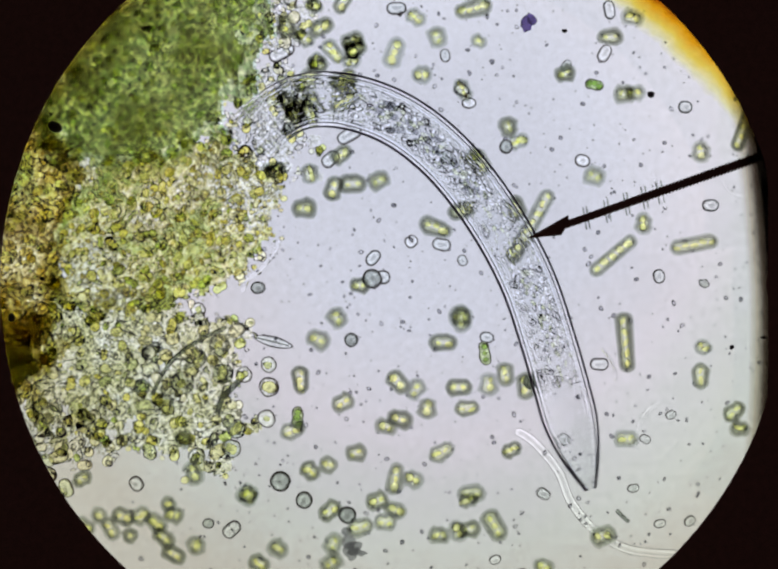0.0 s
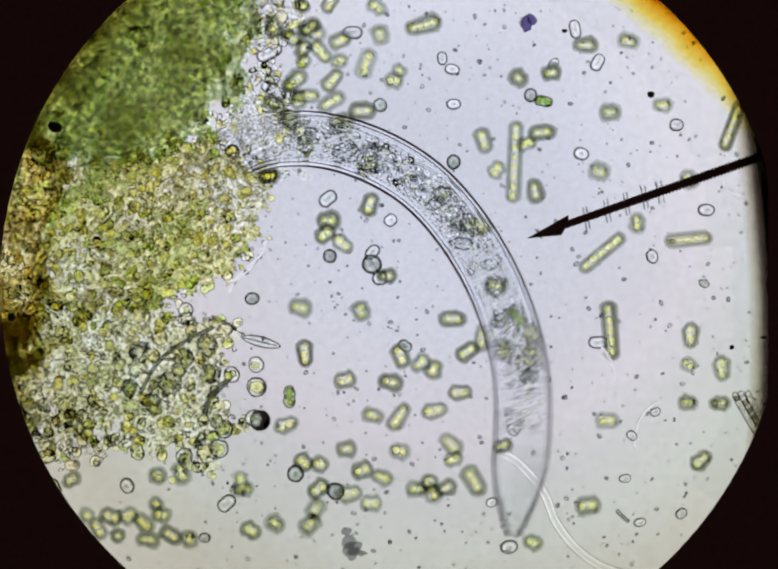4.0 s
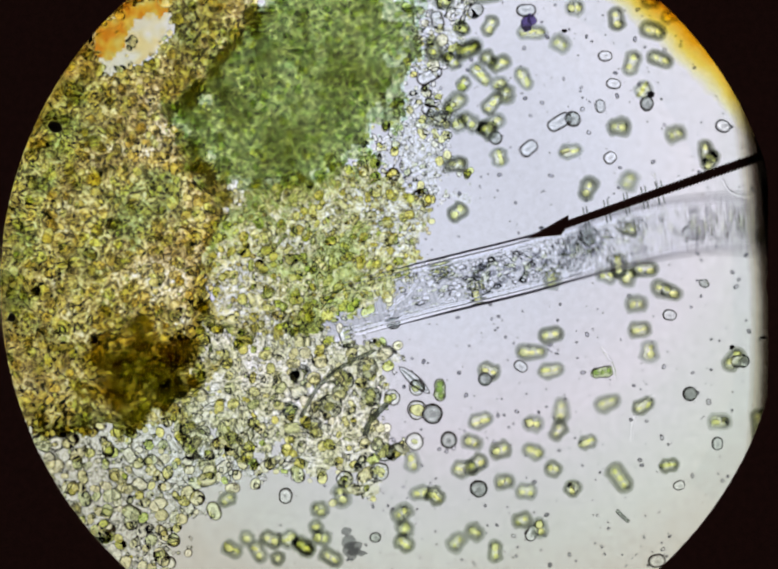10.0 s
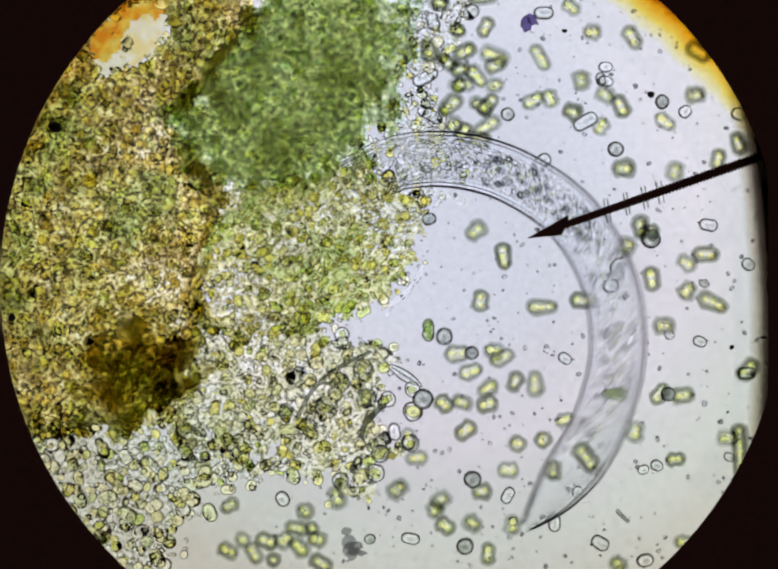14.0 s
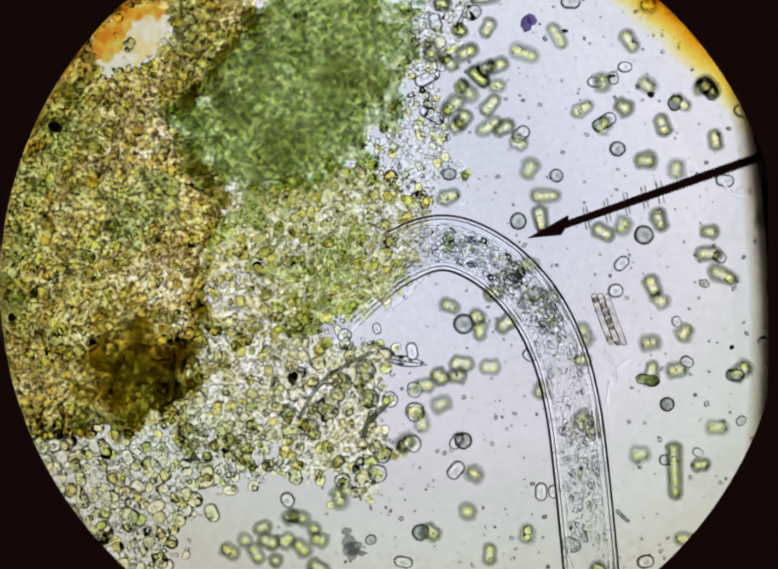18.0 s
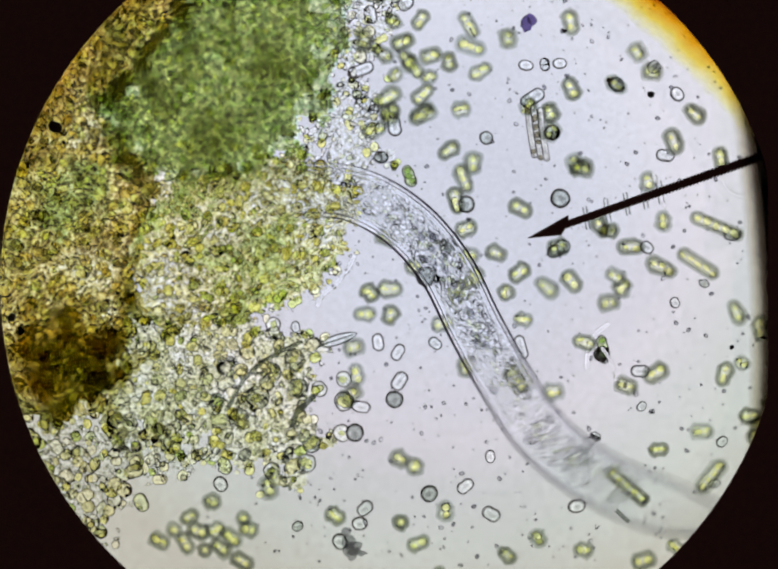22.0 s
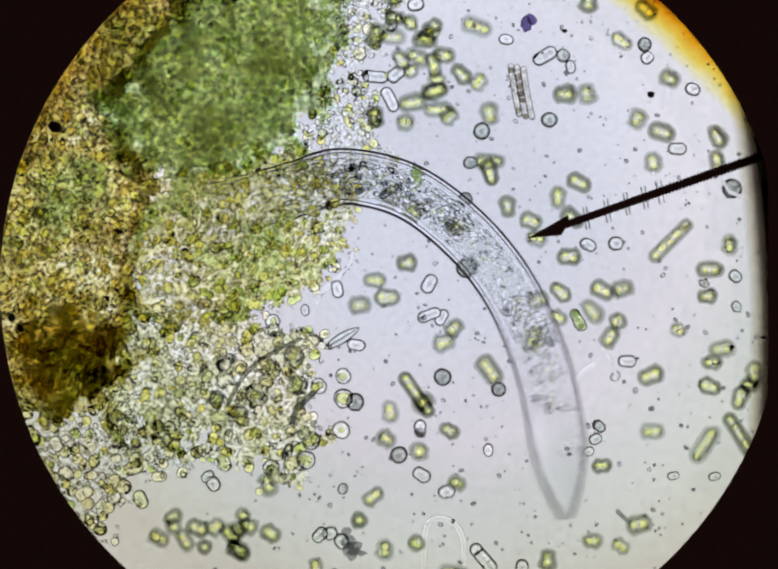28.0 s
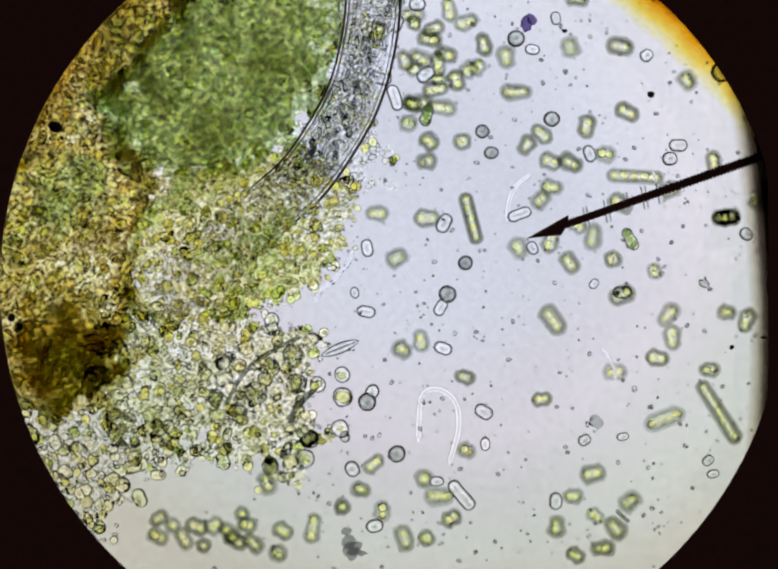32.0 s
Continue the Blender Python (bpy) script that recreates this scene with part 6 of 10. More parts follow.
cell("G", 40, "0 895 274 20 6 916 297 20 6.5 895 294 20 7 896 295 20 7.5 924 289 20 8 988 257 20 10 984 262 20 10.5 990 317 -5 11 1008 385 -30 12.5 1032 347 8 13 1099 272 20 13.5 1145 222 21 17 1202 230 28 17.5 1256 265 29 18 1264 212 30 18.5 1272 160 35 19 1251 62 40 21 1222 178 60 21.5 1214 214 65 22 1258 244 70 22.5 1279 228 75 23 1281 205 80 23.5 1277 172 85 24 1305 128 90 24.5 1384 35 90 26.5 1329 46 90 27 1323 42 90 28 1336 29 90 29 1409 -64 90 29.5 1473 -141 90 32 1730 -441 90")
cell("G", 44, "0 1017 144 -40 0.5 1003 215 -40 1.5 1000 394 -40 2 993 453 -40 2.5 988 480 -40 4 980 518 -40 6 980 512 -40 6.5 962 506 -50 7 924 494 -60 7.5 908 466 -70 8 926 432 -80 10 925 428 -40 11 934 390 -40 11.5 931 360 -40 12.5 927 322 -40 13 962 270 -40 16.5 926 246 -54 17 936 251 -56 18 940 237 -61 18.5 942 228 -63 19 938 225 -65 19.5 937 241 -67 20.5 956 265 -71 21 973 255 -73 21.5 965 250 -46 22 934 242 -20 22.5 897 241 -36 23 871 236 -52 23.5 872 239 -69 24 891 273 -85 24.5 932 332 -128 25 955 364 -170 25.5 952 356 -158 27 911 281 -125 28 907 259 -102 28.5 925 249 -104 29 949 265 -106 29.5 1011 306 -108 30 1071 299 -110 30.5 1083 257 -110 31 1074 230 -110 32 1072 188 -110")
cell("D", 30, "0 820 626 -8 1 825 632 -8 1.5 830 663 -8 2 833 670 -8 3 836 643 -8 6 827 661 -8 7 858 651 -8 7.5 879 637 -8 8 884 622 -8 8.5 855 624 -8 10 795 651 -8 11 896 497 -8 11.5 881 508 -8 13 852 504 -8 14.5 887 412 -8 16.5 910 352 -8 18.5 912 345 -8 19 910 347 -8 20.5 910 359 -8 21 912 354 -8 22 917 334 -8 22.5 988 319 -8 23.5 999 295 -8 25 1055 304 37 27.5 1083 288 -8 28 1098 351 -8 28.5 1092 325 -8 29.5 1099 447 -8 30 1139 390 -8 32 1142 334 -8")
cell("G", 40, "0 925 396 70 0.5 932 368 70 1 971 343 70 1.5 988 300 70 2 996 286 70 3 999 276 70 6 1015 372 70 7 963 410 70 7.5 965 409 70 8 1011 390 70 8.5 1068 358 70 9 1095 335 70 9.5 1101 302 70 10 1009 317 70 10.5 1014 305 55 11 1034 275 40 12.5 1113 200 62 13 1130 192 70 14 1119 195 60 16 1023 227 40 17 996 251 30 17.5 1011 267 25 18 1052 283 20 18.5 1065 279 0 19 1058 265 -20 19.5 1066 264 -18 21 1088 205 -10 22.5 1073 253 -19 23 1067 251 -21 23.5 1064 224 -24 24 1058 229 -27 25 1055 234 10 27.5 1059 224 -40 28 1055 257 -50 29 1064 196 -50 30 1073 240 -50 30.5 1094 218 -50 32 1097 166 -50")
cell("C", 38, "0 966 367 -40 0.5 965 363 -40 1.5 989 407 -40 3 994 402 -40 5 966 528 -40 5.5 957 554 -40 6 944 550 -40 6.5 945 563 -40 7 946 550 -40 7.5 969 509 -40 8 1058 452 -40 8.5 1149 399 -40 9 1180 368 -40 9.5 1171 328 -40 10 1068 299 -40 10.5 994 366 -40 11 1012 455 -40 11.5 1053 449 -40 12 1156 391 -40 12.5 1194 354 -40 13 1210 332 -40 13.5 1168 322 -40 14.5 1051 328 -40 15.5 988 352 -40 16.5 955 364 -40 17 1017 312 -40 17.5 1052 288 -40 18.5 1058 240 -40 19 1038 230 -40 19.5 995 249 -40 20.5 994 262 -40 21 998 255 -40 22 944 272 -100 24 996 243 -40 26 995 238 -40 26.5 992 234 -40 28 948 173 -40 28.5 964 190 -40 29.5 1008 230 -40 30.5 1026 236 -40 31 1013 227 -40 32 1010 176 -40")
cell("C", 42, "0 1346 2135 -60 2.5 1355 2088 -60 3 1349 2059 -60 5.5 1229 1694 -60 7.5 1154 1383 -60 8.5 1088 1242 -60 9 1059 1186 -60 9.5 1050 1134 -60 10 1075 1074 -60 10.5 1073 1054 -60 11.5 1077 1043 -60 13.5 1028 1019 -60 14 1034 995 -60 14.5 1040 941 -60 16.5 1028 934 -60 17.5 943 925 -60 18 926 885 -60 18.5 940 840 -90 19 993 793 -120 19.5 1035 771 -105 20.5 1083 790 -75 21 1070 772 -60 21.5 1031 738 -60 22 951 727 -60 22.5 948 674 -60 23.5 913 620 -60 24 945 603 -60 24.5 1012 618 -60 25 1055 639 -60 26.5 1055 640 -60 27.5 1069 613 -60 28 1040 663 -60 28.5 1018 670 -60 29 1007 648 -60 29.5 1016 614 -60 30 1036 573 -60 32 1040 646 -60")
cell("D", 36, "0 1246 2221 50 0.5 1247 2219 50 1.5 1254 2185 50 3 1253 2170 50 6 1232 2172 50 6.5 1225 2144 50 7.5 1187 1989 50 9 1098 1771 50 10.5 1067 1522 50 12 1001 1302 50 12.5 977 1243 50 13.5 939 1162 50 14.5 958 1059 50 16.5 960 1052 50 17 916 1061 50 17.5 845 1089 50 18 854 1069 50 18.5 870 1012 50 19 950 897 50 20 962 919 50 22 1014 1012 50 23 1026 1034 50 23.5 1026 992 50 24 957 942 50 25 958 947 50 28 954 940 50 32 952 941 50")
cell("C", 42, "0 1122 2176 10 2.5 1130 2132 10 3 1124 2103 10 5.5 1018 1754 10 7.5 944 1444 10 8.5 886 1305 10 9 860 1251 10 9.5 856 1199 10 10 856 1164 10 10.5 862 1108 10 11 864 1080 10 12.5 846 1097 10 13 835 1108 10 13.5 826 1107 10 14 838 1082 10 14.5 846 1076 10 16.5 861 1104 10 17.5 817 1132 10 18.5 828 1110 10 19 890 982 10 19.5 913 948 10 20 930 956 10 20.5 928 954 10 21 914 928 10 21.5 906 905 10 22 877 837 10 22.5 840 765 10 23.5 830 748 10 24 859 717 10 25 845 834 10 26 850 811 10 28 868 718 10 30 887 660 10 32 890 654 10")
cell("C", 38, "0 1875 1887 90 0.5 1876 1888 90 1 1873 1856 90 1.5 1884 1843 90 6.5 1860 1813 90 7 1843 1790 90 7.5 1790 1731 90 9 1584 1575 90 9.5 1535 1515 90 10 1517 1434 90 11.5 1369 1266 90 12.5 1240 1157 90 13.5 1143 1078 90 14 1128 1050 90 14.5 1170 980 90 16.5 1385 804 90 17 1305 916 90 17.5 1129 1017 90 18 1097 987 90 18.5 1104 888 52 19 1113 850 15 19.5 1118 865 34 21 1152 992 90 21.5 1133 997 115 22 1087 997 140 22.5 1063 978 128 23.5 1080 968 102 24 1046 963 90 24.5 1014 882 85 25 1015 841 80 27.5 1014 832 88 28 997 887 90 28.5 983 896 72 29 992 842 55 29.5 1035 784 38 30 1035 765 20 30.5 1036 748 20 32 1045 728 20")
cell("G", 45, "0 1292 2179 90 2.5 1299 2135 90 3 1292 2106 90 5.5 1177 1745 90 6.5 1139 1592 90 7 1118 1507 90 7.5 1092 1409 90 8.5 1026 1229 90 9 1006 1156 90 9.5 999 1110 90 10 1000 1111 90 11 994 1115 90 13 993 1112 90 13.5 999 1107 90 14 994 1113 90 16.5 993 1110 90 17.5 991 1115 90 18 993 1113 90 19 993 1110 113 19.5 987 1109 125 21 981 1075 160 22 992 1112 157 22.5 984 1116 156 23 987 1148 154 23.5 992 1130 153 24 939 1096 151 24.5 916 1029 138 25 920 1004 125 27.5 912 993 137 28 902 1024 140 29 891 1047 150 30 896 988 160 32 905 961 140")
cell("C", 36, "0 1211 2259 0 0.5 1211 2257 0 1.5 1218 2223 0 3 1217 2209 0 5.5 1200 2219 0 7.5 1199 2201 0 8.5 1180 2202 0 9 1165 2178 0 10.5 1126 1936 0 12.5 1038 1632 0 13.5 980 1484 0 14 971 1383 0 14.5 956 1310 0 15 942 1255 0 16 923 1182 0 16.5 919 1163 0 17.5 861 1175 0 18.5 870 1148 0 19 888 1110 0 19.5 888 1092 0 21 886 1088 -4 21.5 882 1084 -5 22 874 1072 -6 24 864 1047 -11 25 858 1032 -13 27.5 860 1004 -19 28 815 1098 -20 28.5 796 1126 -28 29 822 1107 -36 29.5 845 991 -44 30 870 914 -52 30.5 871 882 -60 32 902 816 -60")
cell("C", 34, "0 1274 2269 60 1.5 1280 2235 60 3 1280 2222 60 5.5 1260 2225 60 7.5 1259 2210 60 9 1235 2211 60 9.5 1241 2205 60 10 1240 2175 60 12.5 1140 1793 60 13.5 1080 1646 60 14 1068 1551 60 15 1031 1404 60 16 1000 1282 60 16.5 989 1239 60 17 955 1216 60 17.5 925 1206 60 18.5 931 1177 60 19 945 1148 60 20.5 957 1133 60 21 899 1099 60 21.5 827 1101 60 22.5 841 1116 60 24.5 841 1101 60 29 838 1118 60 29.5 839 1109 60 30 850 1060 60 30.5 844 1028 60 32 862 971 60")
cell("C", 30, "0 1129 533 -40 0.5 1129 537 -40 1 1207 579 -40 1.5 1236 588 -40 2 1223 586 -40 2.5 1209 569 -40 4 1112 490 -40 5.5 1039 446 -40 6 1060 407 -40 7 1084 384 -40 8 1166 394 -40 8.5 1205 405 -40 9 1221 392 -40 9.5 1221 357 -40 10 1232 318 -40 10.5 1222 315 -40 11 1250 296 -40 12 1289 268 -40 12.5 1337 264 -40 13.5 1379 241 -40 14 1391 222 -40 17.5 1438 197 -40 19 1449 151 -40 19.5 1452 153 -40 21 1485 187 -40 22 1467 152 -40 22.5 1458 143 -40 25 1460 144 -40 25.5 1460 141 -40 27.5 1453 141 -40 29.5 1458 136 -40 30 1452 133 -40 32 1455 138 -40")
cell("L", 110, "0 1535 561 -40 1.5 1551 544 -40 2.5 1548 541 -40 3.5 1536 558 -40 4 1538 555 -40 4.5 1543 556 -40 5.5 1573 590 -40 6 1575 592 -40 6.5 1552 554 -38 7.5 1545 483 -34 8 1572 463 -32 9 1573 481 -28 9.5 1576 459 -26 12.5 1594 448 -15 13 1597 467 -13 14 1615 457 -9 19.5 1608 456 12 20 1717 485 14 20.5 1718 482 16 21 1680 457 18 21.5 1604 463 20 22 1594 472 22 22.5 1582 477 24 23.5 1569 431 28 24 1591 424 30 24.5 1569 481 26 25 1538 546 22 27.5 1499 523 -34 28 1501 508 -45 28.5 1482 472 -45 29 1502 441 -45 29.5 1589 476 -45 30 1565 467 -45 31 1459 424 -21 31.5 1435 414 -9 32 1432 381 3")
cell("G", 52, "0 1230 688 90 0.5 1231 678 90 1 1318 659 90 1.5 1416 592 90 2 1441 576 90 2.5 1440 575 90 3 1404 588 90 3.5 1370 634 91 5.5 1075 976 91 6 1081 965 91 6.5 1070 950 88 7.5 1072 945 83 8 1051 940 80 8.5 1026 932 83 9 991 918 86 9.5 1000 903 89 10 1133 828 92 11 1416 660 80 11.5 1503 580 84 12 1583 518 87 12.5 1567 537 90 13 1551 587 93 13.5 1560 596 93 14 1582 591 93 19 1628 632 94 19.5 1627 637 95 20.5 1576 656 95 21 1543 663 95 22 1634 647 65 22.5 1612 653 68 23 1589 635 70 23.5 1579 601 72 24 1594 617 75 25 1596 634 55 27.5 1604 723 5 28 1605 727 -5 28.5 1589 694 -4 29 1596 683 -2 30 1518 743 0 30.5 1500 712 -12 32 1500 661 -50")
cell("G", 52, "0 1241 869 -5 0.5 1232 861 -5 1.5 1296 813 -5 2 1306 811 -5 3 1285 809 -5 3.5 1267 828 -5 5.5 1236 844 -5 6 1236 832 -5 6.5 1226 826 -8 7.5 1232 821 -14 8 1199 830 -18 8.5 1206 819 -21 9 1194 870 -24 9.5 1226 839 -27 10 1299 818 -30 10.5 1335 799 -33 11.5 1370 791 -39 12 1357 798 -42 12.5 1324 787 -46 13.5 1313 801 -52 14 1340 791 -55 14.5 1346 770 -58 18 1320 746 -80 19 1312 739 -93 19.5 1315 707 -100 21 1328 699 -120 22 1327 707 -165 22.5 1308 783 -164 23 1263 790 -163 23.5 1260 749 -161 24 1286 813 -160 25 1285 782 -155 27.5 1280 621 -142 28 1280 612 -140 28.5 1256 589 -140 29 1210 546 -140 29.5 1185 522 -140 30 1239 390 -140 30.5 1234 354 -140 32 1244 296 -140")
cell("G", 34, "0 1286 1445 90 0.5 1265 1372 90 1 1248 1266 90 1.5 1242 1193 90 2 1239 1132 90 3 1213 1043 90 4 1190 1019 90 5.5 1164 1020 90 6 1163 1014 90 7 1159 993 90 7.5 1164 984 90 8 1141 982 90 9 1098 994 90 9.5 1150 973 90 10 1157 985 90 11 1168 987 92 12.5 1144 963 96 13 1114 952 97 13.5 1080 912 98 14 1105 884 99 14.5 1128 819 100 15.5 1142 758 102 16.5 1144 715 104 17 1124 698 106 18 1122 640 108 18.5 1123 633 109 19.5 1159 626 111 20.5 1193 649 113 21 1187 635 114 22 1169 607 117 22.5 1203 611 118 23 1208 614 119 24 1206 591 121 24.5 1200 576 122 25 1218 577 123 25.5 1241 583 124 28 1395 671 130 28.5 1411 672 130 29.5 1424 662 130 30 1387 605 130 32 1387 549 130")
cell("C", 28, "0 2014 1749 90 0.5 2014 1750 90 1 2011 1713 90 1.5 2025 1699 90 3 2022 1682 90 5.5 1993 1686 90 6.5 1990 1663 90 7 1975 1644 90 7.5 1920 1593 90 9 1676 1457 90 9.5 1624 1401 90 10 1607 1324 90 10.5 1560 1272 90 11.5 1445 1177 90 12.5 1300 1082 90 13 1240 1044 90 13.5 1190 1015 90 14 1173 988 90 14.5 1166 976 90 15 1196 953 90 17 1334 907 90 17.5 1160 1011 90 18 1121 987 90 18.5 1156 947 90 19 1151 948 90 19.5 1156 935 90 21 1150 945 90 22 1137 937 90 22.5 1133 936 90 24 1136 937 90 25 1140 932 90 28 1134 930 90 30 1134 927 90 32 1130 921 90")
cell("G", 52, "0 2145 883 85 0.5 2055 864 85 1.5 1925 824 85 2.5 1832 798 85 3.5 1783 788 85 5.5 1776 789 85 7.5 1787 726 85 8.5 1782 724 85 9 1769 736 85 9.5 1766 721 85 10 1785 720 85 11 1771 751 85 11.5 1771 735 85 17.5 1705 701 85 19.5 1694 694 85 21 1693 670 85 22 1682 679 85 22.5 1649 694 85 23.5 1631 645 85 24 1648 655 85 24.5 1671 756 85 25 1660 810 85 27.5 1664 795 85 28 1671 776 85 29 1675 703 85 29.5 1674 712 85 30 1520 767 85 32 1507 706 85")
cell("G", 80, "0 2475 1487 -50 0.5 2458 1475 -50 7.5 2474 1463 -50 8.5 2473 1463 -50 9 2460 1474 -50 12 2459 1472 -50 12.5 2437 1459 -50 18 1721 1057 -50 18.5 1671 1029 -50 19.5 1606 992 -50 20.5 1583 979 -50 22.5 1583 977 -50 23.5 1571 946 -50 24 1570 954 -50 24.5 1525 983 -58 25 1502 959 -65 27.5 1503 955 -56 28 1571 919 -55 28.5 1563 896 -44 29 1565 891 -32 29.5 1544 928 -21 30 1498 908 -10 32 1492 871 -20")
cell("G", 50, "0 1780 876 -40 0.5 1752 891 -40 1.5 1735 989 -40 2 1731 1011 -40 5.5 1745 962 -40 7.5 1741 925 -36 9 1721 920 -32 10 1721 907 -29 11 1711 914 -27 17.5 1664 856 -9 19.5 1660 850 -4 21 1688 895 0 22 1662 856 3 22.5 1637 842 4 23.5 1617 795 7 24 1620 807 9 24.5 1594 880 -20 25 1550 849 -50 28 1580 802 20 28.5 1570 772 15 29 1574 763 10 29.5 1562 824 5 30 1481 807 0 32 1477 748 10")
cell("C", 38, "0 1190 539 10 0.5 1188 529 10 1 1257 544 10 1.5 1291 503 10 2.5 1293 498 10 3.5 1259 534 10 4.5 1256 538 10 5.5 1246 558 10 6 1247 554 10 7 1248 498 10 7.5 1275 476 10 8 1326 444 10 9 1364 484 10 10 1396 469 10 11 1324 438 10 13 1432 458 10 13.5 1438 456 10 19 1474 336 6 19.5 1467 348 6 20 1586 373 6 20.5 1567 360 6 21 1516 325 5 21.5 1476 319 5 22 1490 330 5 22.5 1513 330 4 23 1517 328 4 24 1518 323 4 25 1520 322 20 26.5 1517 321 10 27.5 1504 327 4 28 1515 323 1 29.5 1581 295 0 30 1598 288 0 30.5 1552 293 0 31 1541 298 0 32 1519 319 0")
cell("G", 40, "0 1491 2225 40 0.5 1492 2226 40 1 1488 2195 40 1.5 1498 2182 40 3 1496 2169 40 5.5 1483 2170 40 7.5 1485 2151 40 9 1456 2157 40 10.5 1479 2139 40 12 1473 2136 40 12.5 1460 2112 40 13.5 1409 1965 40 18 1241 1316 40 19.5 1205 1163 40 20 1205 1140 40 21 1213 1123 40 21.5 1201 1124 40 22 1171 1136 40 22.5 1156 1128 40 23 1152 1049 40 23.5 1155 1014 40 24 1093 1035 40 25.5 1084 1000 35 28 1056 891 27 29 1052 874 23 29.5 1083 836 22 30 1083 812 20 32 1089 786 15")
cell("G", 40, "0 1396 1188 20 0.5 1400 1189 20 1 1395 1165 20 1.5 1401 1158 20 14 1389 1090 11 19 1383 1080 8 19.5 1371 1062 7 21 1303 1055 6 21.5 1320 1082 6 22 1325 1125 6 22.5 1350 1131 5 23.5 1354 1125 5 24 1341 1129 4 24.5 1290 1132 -13 25 1275 1114 -30 27.5 1286 1092 -4 28 1344 1113 1 28.5 1355 1083 1 29 1354 1078 1 29.5 1309 1087 0 30 1294 1060 0 32 1307 1026 0")
cell("C", 34, "0 1350 1206 -10 0.5 1353 1207 -10 1 1346 1173 -10 1.5 1357 1160 -10 3 1355 1147 -10 5.5 1344 1151 -10 7.5 1346 1129 -10 9 1319 1138 -10 11 1334 1126 -10 13.5 1311 1126 -10 19 1306 1128 -10 19.5 1304 1099 -10 21 1373 1045 -10 21.5 1352 1031 -10 22 1311 1037 -10 22.5 1281 1060 -10 23.5 1272 1026 -10 24 1214 1072 -10 24.5 1084 992 -10 25 1082 912 -10 27.5 1075 887 -10 28 1050 1014 -10 28.5 1043 1054 -10 29 1029 1043 -10 30 1009 1089 -10 32 907 1086 -10")
cell("G", 50, "0 1516 1126 -15 1.5 1518 1115 -15 2.5 1520 1107 -12 6 1500 1037 0 9.5 1490 1049 -4 19 1456 1142 -14 22.5 1445 1148 -18 23.5 1442 1122 -19 24 1426 1127 -20 24.5 1364 1126 -19 25 1345 1097 -18 27.5 1341 1074 -11 28 1438 1080 -10 28.5 1435 1040 -10 29 1433 1034 -10 29.5 1377 1061 -10 30 1349 1032 -10 32 1347 981 -10")
cell("G", 36, "0 1718 746 10 0.5 1694 738 10 2 1711 706 10 2.5 1710 712 10 5.5 1717 833 10 7.5 1724 781 10 8.5 1717 781 10 9 1700 797 10 9.5 1698 783 10 10 1716 783 10 11 1703 817 10 11.5 1705 801 10 18 1658 764 10 22 1645 749 10 22.5 1616 756 10 23 1597 737 10 23.5 1597 707 10 24 1592 706 10 25 1522 746 10 28 1518 688 10 28.5 1507 685 10 30 1493 681 10 30.5 1472 648 21 32 1472 573 55")
cell("G", 38, "0 2292 1796 34 1.5 2296 1778 34 12.5 2297 1764 34 13 2277 1748 34 18.5 1640 1233 34 19.5 1563 1164 34 20 1539 1139 34 21 1520 1112 34 22.5 1506 1124 34 23.5 1498 1112 34 24 1464 1137 34 24.5 1390 1158 34 25 1355 1149 34 26 1331 1147 34 27.5 1322 1127 34 28 1401 1124 34 28.5 1407 1098 34 29 1404 1096 34 29.5 1366 1109 34 30 1349 1092 34 32 1352 1066 34")
cell("G", 42, "0 940 176 0 2 936 151 -36 5.5 936 143 -88 6 935 147 -96 7 938 156 -111 7.5 953 169 -115 8 979 162 -118 8.5 997 142 -122 9 998 126 -128 9.5 997 116 -133 10 987 119 -140 10.5 962 126 -150 11 928 165 -160 12.5 919 183 -175 13.5 937 136 -184 16.5 963 144 -205 18 987 133 -216 18.5 1008 107 -260 19 1023 85 -300 20 1013 109 -259 21 1028 125 -212 22 1054 142 -280 22.5 1068 133 -259 23 1070 120 -238 24 1067 63 -164 25 1040 39 -127 27 957 43 -169 28 946 60 -180 29.5 956 4 -180 31 960 0 -180 32 972 -62 -180")
cell("G", 45, "0 879 251 31 4 878 256 35 5.5 869 265 38 6 875 270 39 7 895 306 42 7.5 932 318 43 8 958 312 44 9 963 258 44 9.5 958 249 44 10 949 245 42 10.5 945 254 40 11 936 279 38 11.5 936 277 37 12 942 270 35 12.5 957 262 33 13.5 985 210 31 16.5 925 209 31 17.5 950 192 43 18 950 180 56 18.5 952 167 92 19 943 165 120 19.5 930 167 113 20.5 931 163 84 21 938 145 70 21.5 952 148 67 22.5 986 129 62 23 1001 111 60 24 1020 48 53 26.5 999 111 37 27.5 998 112 31 28 991 138 31 28.5 995 110 31 30.5 1011 161 31 32 1000 144 31")
